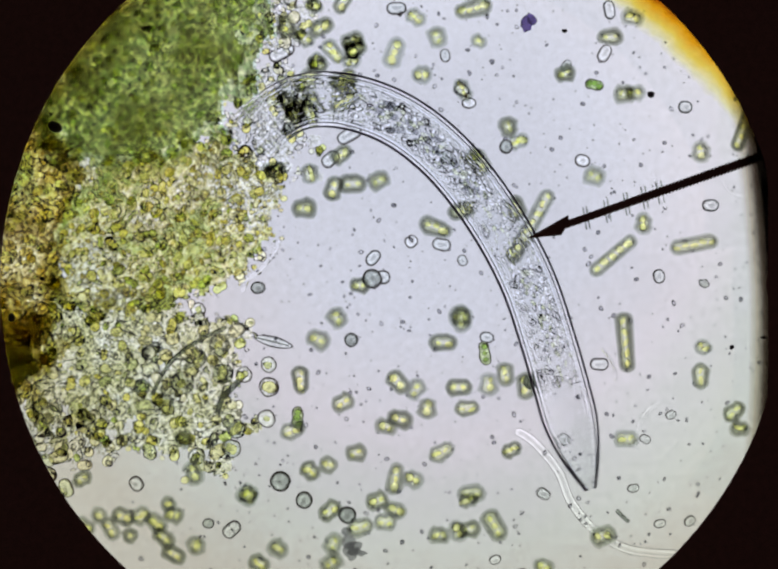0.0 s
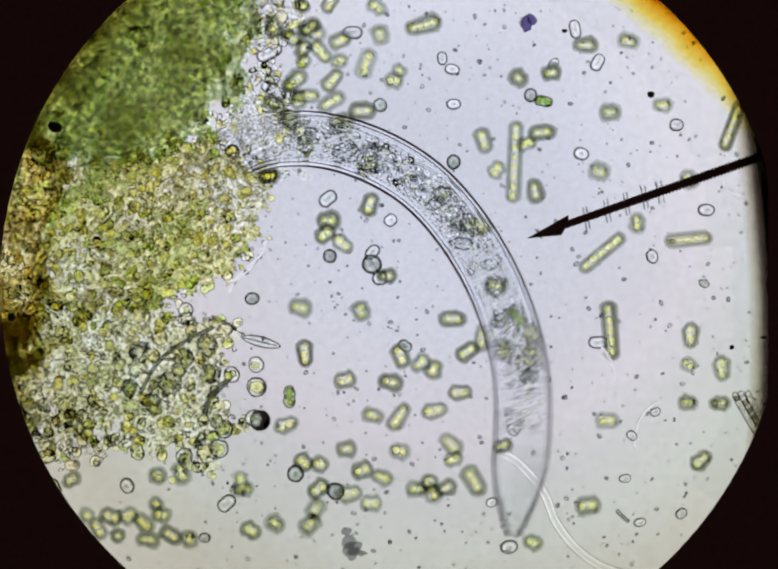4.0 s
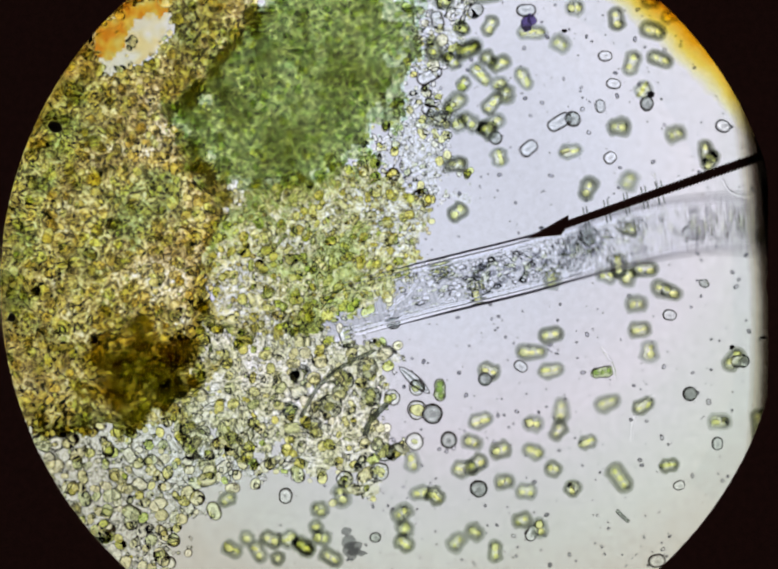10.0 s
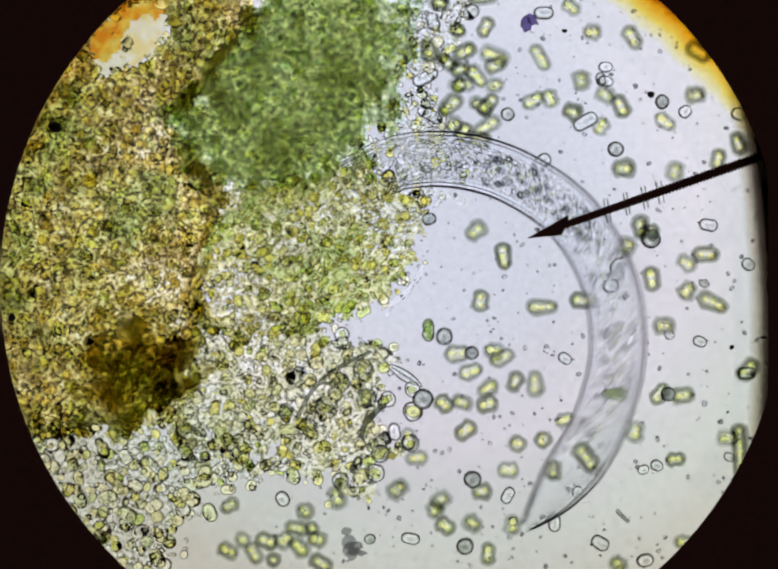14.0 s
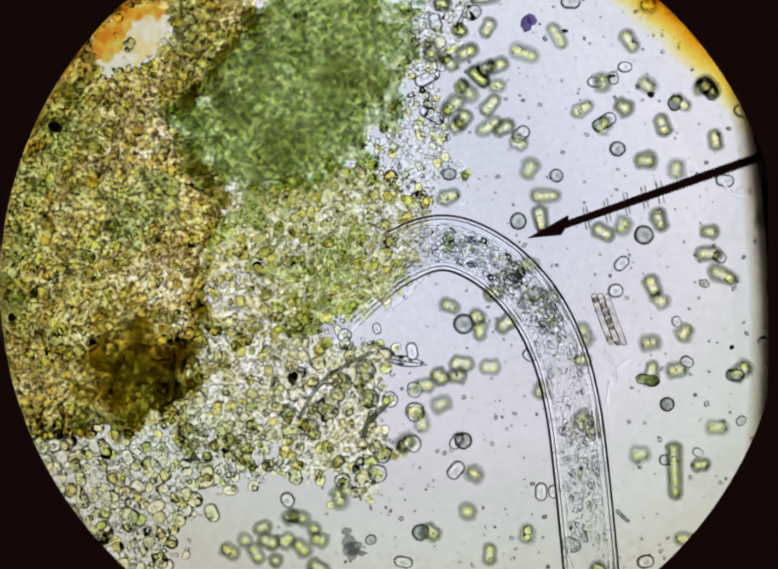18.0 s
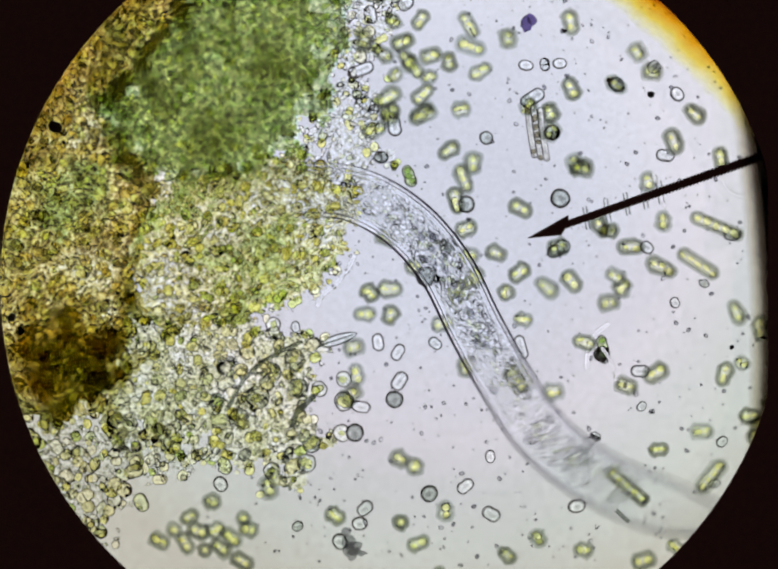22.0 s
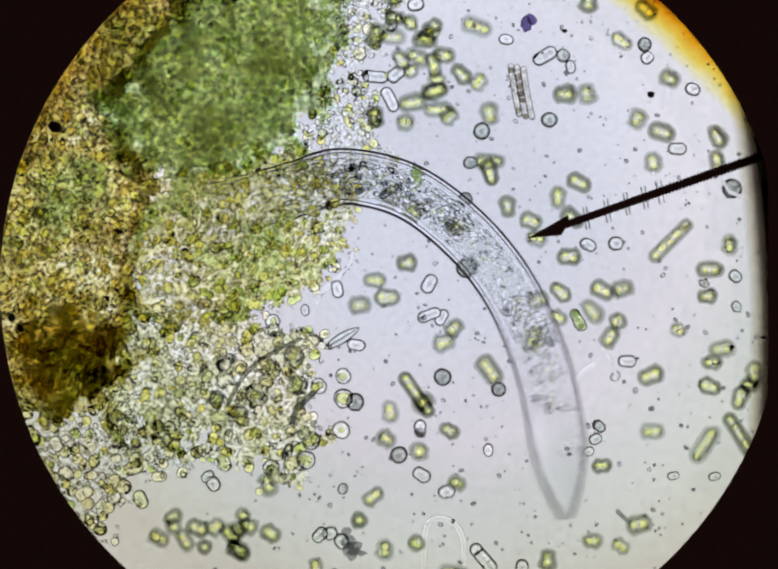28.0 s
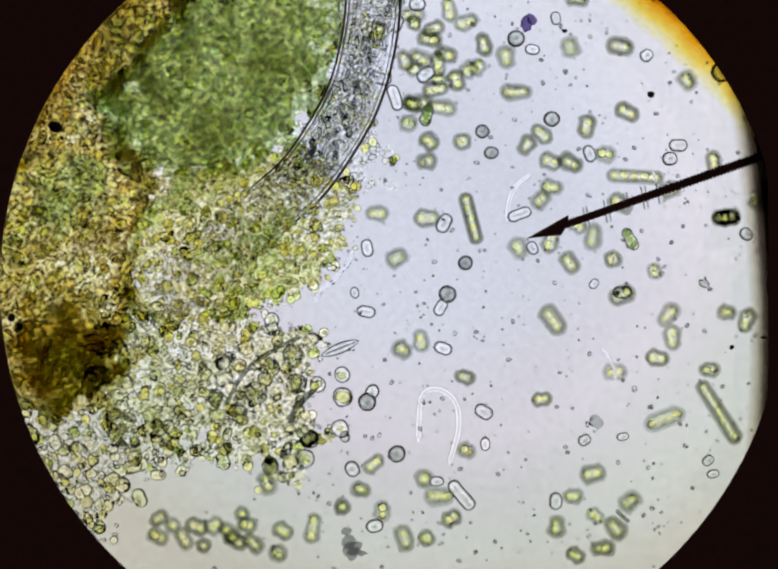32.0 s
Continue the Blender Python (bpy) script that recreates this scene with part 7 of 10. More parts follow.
cell("G", 40, "0 1987 938 0 1 1768 922 0 1.5 1776 856 0 2 1788 841 0 2.5 1790 834 0 3 1778 841 0 3.5 1792 864 0 5.5 1688 805 0 6 1665 782 0 7.5 1672 756 0 9 1667 767 0 10 1681 766 0 11 1681 795 0 22 1703 830 0 22.5 1678 837 0 23 1661 818 0 23.5 1660 785 0 24 1670 783 0 24.5 1660 840 0 25 1630 844 0 26 1631 831 0 26.5 1629 822 0 27.5 1599 781 0 28 1585 753 0 29 1616 753 0 29.5 1631 799 0 30 1588 801 0 32 1582 771 0")
cell("G", 50, "0 1010 416 0 0.5 1005 380 0 1 1072 349 0 1.5 1079 286 0 2 1076 256 0 5.5 1043 280 0 6 1070 259 0 6.5 1077 233 -8 7 1111 210 -15 8 1246 132 -30 8.5 1291 117 -18 9 1312 104 -7 10 1318 61 16 10.5 1308 76 13 11 1314 85 10 12 1350 84 19 12.5 1386 91 24 13 1400 92 28 14 1419 100 32 17.5 1434 166 46 19 1438 176 52 19.5 1431 206 54 20 1571 247 56 20.5 1580 254 58 21 1563 237 60 21.5 1514 264 66 22 1507 302 70 22.5 1514 298 63 23 1512 278 56 23.5 1512 241 47 24 1540 211 40 24.5 1635 217 38 27 1483 275 25 28 1484 289 20 29 1469 244 20 29.5 1472 251 20 30 1432 213 20 30.5 1403 169 18 31 1402 146 15 32 1402 119 10")
cell("G", 60, "0 1140 2299 56 1.5 1146 2266 56 3 1145 2252 56 5.5 1130 2261 56 7.5 1129 2246 56 9 1105 2247 56 10.5 1118 2230 56 13.5 1090 2218 56 14.5 1096 2199 56 15 1090 2174 56 16.5 1034 1956 56 17.5 948 1826 56 20 873 1416 56 21 830 1280 56 21.5 791 1237 56 22.5 772 1191 56 23.5 782 1201 56 24 758 1190 56 24.5 750 1158 56 25 750 1154 56 27.5 790 1141 80 28 787 1178 85 29 795 1189 95 30 792 1121 100 30.5 781 1104 100 32 782 1091 100")
cell("G", 42, "0 822 1182 30 3 831 1130 30 6 828 1107 30 7.5 821 1087 52 8 811 1087 60 9 786 1098 45 10 817 1095 30 12.5 898 1072 30 13.5 897 1073 30 14 908 1057 30 16.5 914 1069 30 17.5 871 1086 30 18.5 881 1042 30 19.5 883 1026 30 20.5 881 1043 30 21 863 1037 30 21.5 829 1045 30 23.5 812 1092 30 24 790 1094 30 24.5 779 1077 30 25.5 768 1086 30 27.5 717 1057 30 28 695 1098 30 29 719 1155 30 30 732 1122 30 32 722 1096 30")
cell("G", 30, "0 1314 2279 -44 1.5 1320 2246 -44 3 1320 2233 -44 5.5 1302 2238 -44 7.5 1301 2224 -44 9 1279 2225 -44 10.5 1292 2209 -44 12.5 1282 2198 -44 13.5 1262 2197 -44 14.5 1268 2179 -44 15 1262 2154 -44 16.5 1206 1934 -44 17.5 1120 1805 -44 20 1048 1391 -44 21 1009 1256 -44 21.5 976 1158 -44 22 957 1070 -44 22.5 939 1066 -44 23 938 1108 -44 23.5 941 1121 -44 24 905 1128 -44 24.5 916 1109 -44 25 935 1119 -40 25.5 935 1115 -35 26.5 922 1087 -18 27.5 898 1045 -2 28 874 1072 2 28.5 855 1102 7 29 842 1149 7 29.5 840 1136 7 30 842 1101 7 32 842 1048 7")
cell("G", 60, "0 1451 2270 0 0.5 1453 2271 0 1.5 1457 2236 0 3 1456 2226 0 14.5 1428 2207 0 15 1421 2182 0 19 1271 1600 0 20 1235 1431 0 21 1211 1301 0 21.5 1185 1261 0 22.5 1144 1216 0 23 1143 1217 0 23.5 1151 1196 0 24 1112 1202 0 24.5 1074 1163 0 25 1075 1149 0 27.5 1073 1137 0 28 1064 1179 0 28.5 1059 1197 0 29 1058 1192 0 29.5 1054 1168 0 30 1046 1115 0 30.5 1037 1080 0 32 1037 1026 0")
cell("G", 36, "0 1347 2235 20 1.5 1353 2204 20 3 1353 2194 20 9 1321 2183 20 11.5 1334 2169 20 14.5 1305 2165 20 15 1297 2140 20 17.5 1198 1776 20 20.5 1096 1322 20 21 1083 1263 20 21.5 1060 1225 20 22 1036 1176 20 22.5 1018 1144 20 23 1018 1159 20 23.5 1029 1135 20 24 990 1111 20 24.5 982 1096 20 25 995 1109 20 26.5 995 1138 20 27.5 996 1099 20 28 990 1118 20 28.5 989 1132 20 29 988 1132 20 29.5 984 1139 20 30 977 1124 20 30.5 981 1114 20 32 1012 1111 20")
cell("G", 40, "0 1424 2268 9 0.5 1425 2269 9 1.5 1429 2237 9 3 1429 2227 9 9 1406 2221 9 11.5 1416 2211 9 13 1400 2210 9 19 1398 2209 9 19.5 1397 2192 9 20 1394 2164 9 21 1363 2012 9 22.5 1267 1796 9 23 1250 1739 9 23.5 1240 1650 9 24 1186 1578 9 24.5 1138 1472 9 25 1120 1388 9 26 1089 1266 9 27 1069 1192 9 27.5 1065 1173 9 28.5 1053 1220 9 29 1052 1217 9 30 1051 1162 9 30.5 1050 1134 -1 32 1062 1071 -30")
cell("G", 40, "0 2040 2012 32 3 2042 1996 32 20.5 2044 1980 32 21 2027 1958 32 22.5 1865 1800 32 23.5 1765 1674 32 24 1701 1623 32 24.5 1608 1566 32 25 1546 1490 32 26 1445 1375 32 27 1361 1278 32 27.5 1331 1243 32 28 1370 1243 32 28.5 1362 1205 32 29 1356 1200 32 29.5 1324 1210 32 30 1311 1192 32 32 1312 1145 32")
cell("G", 30, "0 500 1085 -7 32 500 1085 -7")
cell("G", 45, "0 522 1112 60 32 522 1112 60")
cell("G", 45, "0 548 1088 20 32 548 1088 20")
cell("G", 30, "0 562 1126 80 32 562 1126 80")
cell("G", 40, "0 584 1086 -38 32 584 1086 -38")
cell("G", 45, "0 614 1100 40 32 614 1100 40")
cell("G", 40, "0 650 1084 10 32 650 1084 10")
cell("G", 45, "0 470 1108 30 32 470 1108 30")
cell("G", 45, "0 690 1000 70 32 690 1000 70")
cell("G", 30, "0 640 1062 9 32 640 1062 9")
cell("G", 40, "0 1138 81 33 1 1136 62 31 2.5 1120 67 30 6 1050 57 33 7.5 1061 71 33 8 1096 82 33 8.5 1119 65 33 9 1126 34 33 9.5 1125 1 33 10 1102 -31 33 10.5 1084 -49 33 11 1060 -16 33 11.5 1070 -14 33 12 1096 37 33 12.5 1124 49 33 14 1162 11 33 15.5 1180 1 33 16.5 1226 -39 33 17.5 1304 -107 33 19 1454 -303 33 22 1802 -623 33 23 1906 -749 33 23.5 1924 -778 33 24.5 1932 -792 33 27.5 1926 -792 33 28 1916 -782 33 29.5 1927 -815 33 32 1925 -841 33")
cell("G", 40, "0 1254 362 -55 0.5 1254 377 -55 1 1268 428 -55 1.5 1301 442 -55 2 1375 380 -55 2.5 1386 381 -55 3 1358 404 -55 5 1317 364 -55 5.5 1312 353 -55 6 1308 328 -55 8 1306 217 -55 8.5 1331 232 -55 9 1340 228 -55 9.5 1334 214 -55 10 1299 181 -55 11 1227 217 -55 12 1198 250 -55 12.5 1205 268 -55 14 1222 251 -55 17.5 1221 253 -55 18.5 1223 239 -55 19 1218 217 -55 19.5 1215 220 -55 20 1236 226 -55 21 1237 219 -55 21.5 1221 228 -55 22 1214 232 -55 23 1248 202 -55 23.5 1244 184 -55 24 1249 168 -55 24.5 1286 83 -55 25 1247 55 -55 27 1147 165 -55 27.5 1133 174 -55 29 1078 217 -55 29.5 1052 237 -55 30 1108 257 -55 30.5 1123 224 -55 31 1114 198 -55 31.5 1114 177 -55 32 1114 162 -55")
cell("G", 48, "0 1268 373 60 0.5 1252 379 60 1 1241 418 60 1.5 1246 427 60 2.5 1271 413 66 4 1299 329 75 6 1289 253 86 7.5 1266 192 95 8 1241 177 98 8.5 1272 199 101 9.5 1295 176 107 10 1276 127 110 10.5 1328 128 102 11 1402 130 94 11.5 1357 120 85 13 1280 67 60 14 1285 72 60 14.5 1280 85 60 15 1278 87 60 17.5 1272 81 60 18.5 1278 68 60 19 1275 44 60 19.5 1275 48 60 20 1299 55 60 21 1300 54 60 22 1299 62 80 24 1310 27 60 25.5 1317 7 60 26.5 1349 -30 60 28 1456 -147 60 32 1861 -632 60")
cell("D", 39, "0 1050 608 -60 1 1063 581 -60 3 1083 560 -60 5 1065 600 -60 6 1075 602 -60 8 1136 492 -60 9 1172 486 -60 9.5 1177 470 -60 10 1188 476 -60 10.5 1195 475 -60 12.5 1284 467 -60 13 1303 487 -60 14 1322 478 -60 17.5 1307 475 -60 19.5 1290 447 -60 20 1313 446 -60 22 1278 417 -60 23.5 1284 400 -60 24 1306 392 -60 25 1283 406 -60 25.5 1295 414 -60 26.5 1376 412 -60 27.5 1530 415 -60 28 1625 403 -60 29 1757 288 -60 29.5 1845 281 -60 32 2187 64 -60")
cell("C", 24, "0 1232 571 64 0.5 1228 560 73 1 1303 554 82 1.5 1344 504 91 2 1356 491 100 2.5 1360 493 96 3.5 1315 563 87 4.5 1304 589 78 5 1285 600 73 6 1255 595 64 7.5 1302 509 64 8 1286 494 64 9 1331 568 64 9.5 1338 565 64 10 1344 583 64 11 1316 600 64 12.5 1323 632 64 13 1330 682 64 14 1359 670 64 17.5 1368 651 64 18 1370 644 64 19 1343 615 64 19.5 1353 612 64 20.5 1410 623 64 21 1423 627 64 21.5 1466 620 64 22 1509 627 64 22.5 1469 631 64 23.5 1408 606 64 24 1398 614 64 24.5 1417 622 64 25.5 1416 625 64 26.5 1467 626 64 27.5 1568 632 64 28 1634 641 64 29 1786 615 64 29.5 1878 642 64 30.5 1996 621 64 32 2222 601 64")
cell("G", 40, "0 1575 81 19 2.5 1585 90 19 3.5 1588 119 19 5.5 1601 135 19 7 1597 93 19 8 1572 49 19 9 1615 44 19 10 1670 -27 19 10.5 1720 -54 19 16 2445 -442 19 16.5 2467 -454 19 22 2469 -460 19 23.5 2470 -491 19 28 2469 -495 19 32 2468 -520 19")
cell("G", 39, "0 1580 233 0 1 1645 274 0 1.5 1661 269 0 2 1667 196 0 2.5 1683 179 0 3 1696 262 0 3.5 1679 263 0 5.5 1643 210 0 7.5 1632 134 0 8 1609 111 0 8.5 1628 120 0 9 1654 107 0 10 1705 37 0 10.5 1757 14 0 16 2508 -325 0 16.5 2531 -335 0 22 2537 -349 0 24.5 2542 -392 0 28 2536 -386 0 29 2537 -413 0 32 2532 -434 0")
cell("G", 34, "0 670 931 37 2 611 986 37 6 670 1027 37 13.5 626 1028 37 17 632 1011 37 18.5 576 1046 -13 19 568 1050 -30 20.5 574 1057 -5 22 576 1028 20 23.5 575 1019 37 26 587 1037 37 29 651 1118 37 30.5 695 1134 37 32 712 1141 37")
cell("C", 36, "0 575 1021 61 6 585 1027 61 9 578 999 108 13 580 1002 61 19.5 588 1004 61 23 596 988 61 28 580 998 61 29 598 992 61 31 679 967 61 32 697 961 61")
cell("G", 40, "0 465 1011 -34 2.5 471 1016 -34 13 455 1002 -34 17 542 1056 -34 19 528 1062 -10 23 531 1058 -34 32 472 1071 -34")
cell("G", 45, "0 630 1131 42 2 626 1141 -18 6 620 1132 42 7.5 619 1128 37 14.5 608 1057 12 17 606 1046 4 19 613 1030 42 20 610 1047 42 22 594 1122 42 23 591 1138 42 32 662 1121 42")
cell("G", 33, "0 695 1146 -64 2.5 698 1129 -64 5.5 717 1138 -64 6.5 716 1129 -64 9 768 1102 -64 10 818 1066 -64 11 904 1055 -64 12 902 1038 -64 13 880 1030 -62 14 888 1025 -61 16.5 953 1035 -52 18 949 1027 -52 19 973 1100 -54 20.5 985 1022 -56 21 983 984 -57 23.5 987 917 -62 24 995 908 -63 25 1020 894 -64 27.5 1009 908 -64 28 995 933 -64 28.5 989 937 -64 30 1005 888 -64 30.5 1001 896 -64 31.5 1002 948 -64 32 1007 991 -64")
cell("G", 45, "0 650 1164 30 6 680 1117 30 22 637 1149 30 25.5 641 1127 30 28.5 628 1137 30 32 627 1116 30")
cell("G", 45, "0 1060 1056 -20 2 1076 1026 -20 5.5 1041 986 -20 6 1040 980 -20 7.5 1038 962 -12 8 1016 955 -10 9 966 941 -15 9.5 967 931 -18 10 1011 908 -20 10.5 1028 901 -55 11 1034 898 -90 11.5 1033 900 -72 13 990 867 -20 14 992 812 -20 14.5 1000 764 -20 16.5 1007 651 -20 18 1002 586 -20 19 1003 566 -20 19.5 1025 562 -20 20.5 1101 569 -20 21.5 1198 539 -20 22 1273 516 -20 23.5 1512 493 -20 24 1629 465 -20 24.5 1727 464 -20 27 2112 467 -20 27.5 2139 467 -20 28 2125 487 -20 29.5 2136 468 -20 30 2162 424 -20 32 2168 342 -20")
cell("D", 40, "0 865 1016 -69 1.5 868 980 -46 3.5 849 907 -17 6 850 867 20 6.5 844 859 6 7.5 857 861 -24 9 834 861 -69 9.5 845 855 -69 10 874 834 -69 11.5 871 873 -69 13 845 852 -69 14 863 801 -69 14.5 894 752 -69 16.5 939 694 -69 18 941 649 -70 19 993 635 -70 20.5 1013 660 -72 21 1002 634 -72 21.5 988 592 -73 22 1008 574 -73 23.5 1060 574 -75 24 1090 563 -76 24.5 1094 534 -76 26 1073 498 -76 26.5 1066 490 -76 27.5 1079 528 -76 28 1090 563 -76 28.5 1116 523 -76 29 1168 472 -76 29.5 1240 404 -76 30 1313 354 -76 32 1606 171 -76")
cell("C", 26, "0 1630 1101 -12 0.5 1621 1091 -12 9 1605 1111 -12 22.5 1662 1072 -12 23.5 1655 1046 -12 24 1655 1050 -12 24.5 1618 1072 -12 25 1599 1054 -12 26.5 1603 1044 -12 27.5 1574 1004 -12 28 1590 983 -12 29 1621 988 -12 29.5 1622 1032 -12 30 1590 1018 -12 32 1589 981 -12")
cell("G", 60, "0 1094 152 -70 1 1081 142 -70 1.5 1058 155 -70 2 1056 171 -70 4.5 1064 176 -70 6 1065 202 -70 6.5 1053 176 -49 7.5 991 140 -7 8 981 130 15 8.5 972 138 6 9.5 969 110 -10 10 945 96 -18 10.5 944 81 -12 11 938 118 -6 11.5 940 116 1 12 950 161 7 12.5 965 168 14 13 965 147 20 14 1008 108 20 14.5 1020 106 20 16.5 1040 102 20 17.5 1061 110 20 19 1068 73 20 21 1094 57 20 21.5 1084 90 20 22 1098 110 20 22.5 1104 97 20 23.5 1106 77 20 24 1115 57 20 24.5 1114 52 20 25 1110 94 20 27 1105 108 20 28 1111 76 20 29 1157 -7 20 30 1235 -120 20 32 1394 -397 20")
cell("G", 45, "0 941 731 30 1 962 704 30 1.5 976 707 30 2 990 718 27 3 974 691 22 3.5 945 682 19 4 930 666 16 5.5 887 606 8 6 889 601 5 7.5 851 636 -3 8 821 647 -6 8.5 821 624 -8 9.5 847 564 -14 10 892 546 -16 10.5 925 537 -19 11 934 530 -22 11.5 938 536 -25 12.5 921 508 -30 13 937 495 -33 14 970 462 -38 14.5 989 432 -41 15 995 425 -44 17 1036 390 -55 17.5 1069 364 -57 18 1074 336 -60 18.5 1090 311 -63 19 1036 308 -66 20.5 1044 316 -75 21 1071 335 -78 22.5 1118 351 -86 23 1125 328 -89 23.5 1118 293 -92 24 1142 232 -95 24.5 1146 132 -98 25 1148 194 -100 26.5 1134 256 -98 27 1130 270 -97 27.5 1129 261 -96 28 1137 252 -95 29 1154 217 -95 29.5 1160 236 -95 30 1176 205 -95 32 1172 141 -95")
cell("C", 28, "0 1395 1041 30 0.5 1335 987 30 1 1296 929 30 2.5 1191 802 30 3.5 1140 758 30 4 1141 743 30 6 1160 699 30 6.5 1150 695 30 7.5 1117 736 31 8 1062 765 31 8.5 1041 754 31 9 1038 759 31 9.5 1042 742 31 11.5 1098 734 32 12.5 1084 726 33 13.5 1124 745 33 14 1149 719 33 16.5 1083 717 34 18 1073 713 35 19 1085 663 36 19.5 1067 670 36 20.5 1050 692 36 21 1031 700 36 21.5 1020 699 36 22 1026 709 37 22.5 1076 752 37 23 1116 773 37 23.5 1169 798 37 24 1274 844 38 24.5 1358 885 38 28 1357 882 39 30 1352 873 40 32 1354 876 40")
cell("G", 50, "0 1273 -391 10 4.5 915 173 10 5.5 861 257 10 6 845 277 10 6.5 830 308 28 7 826 324 45 8 871 317 80 9.5 900 239 28 10 884 242 10 10.5 870 256 6 11 872 260 2 12.5 901 217 -11 13 918 192 -15 13.5 936 167 -10 16.5 957 166 22 17.5 978 161 33 18 971 151 38 19 978 120 60 20.5 956 176 68 21 956 181 70 22 999 242 140 22.5 997 232 115 24 965 160 40 27.5 946 86 5 28 940 98 0 29 949 79 0 30.5 977 78 0 32 982 56 0")
cell("D", 30, "0 1552 -102 -45 2 1327 98 -45 4.5 1032 299 -45 5.5 952 355 -45 6.5 903 379 -45 7 898 382 -45 7.5 926 367 -45 8.5 1012 310 -45 9.5 1029 275 -45 10 1001 278 -45 10.5 1008 340 -45 11 1040 405 -45 12.5 995 294 -45 13 999 242 -45 13.5 1021 220 -45 16.5 1085 319 -45 17 1112 316 -45 17.5 1133 334 -45 18 1128 350 -45 18.5 1126 337 -45 19 1116 305 -45 19.5 1099 316 -45 20.5 1109 318 -45 21 1118 307 -45 22 1129 295 -45 22.5 1131 298 -45 24 1127 263 -45 26 1146 226 -45 26.5 1172 200 -45 27 1200 183 -45 28 1285 135 -45 29 1396 -21 -45 29.5 1459 -81 -45 30 1524 -131 -45 32 1739 -394 -45")
cell("C", 40, "0 1435 1795 80 3 1448 1758 80 5.5 1445 1783 80 6.5 1440 1765 80 7 1427 1742 80 7.5 1385 1679 80 9 1211 1499 80 9.5 1162 1426 80 10 1142 1331 80 11 1051 1201 80 11.5 1001 1138 80 12.5 863 1032 80 13 805 992 80 13.5 793 929 80 14.5 826 825 80 15 834 808 80 17.5 851 732 80 18 837 704 80 19 868 675 20 20 888 720 50 20.5 873 744 65 21 853 726 80 21.5 869 711 80 22 911 707 80 23.5 824 661 80 24 813 638 80 25 895 646 80 27.5 856 582 80 28 830 606 80 28.5 829 602 80 29 836 593 80 30 875 549 80 32 892 526 80")
cell("C", 26, "0 1336 1758 80 3 1353 1728 80 5.5 1332 1766 80 6.5 1328 1751 80 7 1315 1727 80 7.5 1276 1662 80 9 1113 1471 80 9.5 1080 1399 80 10 1070 1300 80 13 819 906 80 14 780 810 80 15 774 744 80 16.5 776 688 80 17.5 776 667 80 18.5 756 654 80 19 768 661 80 20 789 725 80 20.5 781 749 80 21.5 745 700 80 22 745 676 80 23.5 737 667 80 27.5 774 627 80 28 765 648 80 28.5 767 645 80 29.5 793 641 80 30 816 624 80 32 867 616 80")
cell("C", 30, "0 942 1994 -44 6.5 945 1961 -44 8 945 1967 -44 8.5 937 1962 -44 9 922 1934 -44 10 893 1769 -44 13.5 755 1245 -44 14.5 729 1083 -44 15.5 703 984 -44 16.5 689 933 -44 19.5 687 919 -44 20.5 676 931 -44 23.5 608 936 -44 25.5 603 932 -44 28.5 562 994 -44 30 587 953 -44 32 607 931 -44")
cell("D", 40, "0 1121 2176 -2 1.5 1130 2144 -2 7.5 1124 2090 -2 9 1083 2090 -2 10 1086 2054 -2 12.5 1080 2033 -2 13 1068 2005 -2 13.5 1045 1927 -2 14.5 1032 1737 -2 16.5 970 1435 -2 18 895 1205 -2 18.5 883 1128 -2 19 888 1035 -2 19.5 888 990 -2 20.5 883 952 -2 21 878 924 -2 22 864 889 -2 22.5 860 856 -2 23 860 845 -2 24 865 832 -2 27.5 865 835 -2 29.5 867 828 -2 30 866 828 -2 32 892 836 -2")
cell("C", 50, "0 2083 1370 -18 0.5 2084 1366 -18 1.5 2109 1323 -18 3 2105 1310 -18 5.5 2066 1309 -18 7.5 2064 1283 -18 9 2006 1292 -18 9.5 2014 1278 -18 10 2040 1255 -18 11.5 2053 1267 -18 13 2038 1269 -18 13.5 2026 1259 -18 14 2038 1243 -18 14.5 2043 1207 -18 15 2019 1182 -18 16.5 1807 1060 -18 17.5 1634 983 -18 18.5 1486 901 -18 19.5 1384 840 -18 20.5 1270 813 -18 21 1210 774 -18 21.5 1193 746 -61 22 1199 717 -105 23.5 1100 664 -42 24 1099 655 -20 24.5 1090 618 -20 25 1092 564 -20 27.5 1071 591 -20 28 1015 658 -20 28.5 1013 648 -20 29 1022 627 -20 30 1089 533 -20 32 1199 458 -20")
cell("C", 38, "0 1174 2150 -45 3 1178 2108 -45 7.5 1165 2094 -45 9 1146 2094 -45 11.5 1162 2077 -45 13.5 1134 2069 -45 14.5 1144 2038 -45 15 1138 2011 -45 16.5 1082 1785 -45 17.5 1003 1653 -45 18.5 975 1487 -45 19 975 1382 -45 20 942 1230 -45 21 914 1109 -45 21.5 895 1067 -45 22.5 874 1016 -45 23.5 879 1008 -45 24 855 991 -45 24.5 854 971 -45 25 855 964 -45 25.5 855 962 -45 27.5 814 1049 -45 28 795 1101 -45 28.5 784 1112 -45 29 784 1094 -45 30 786 986 -45 32 772 911 -45")
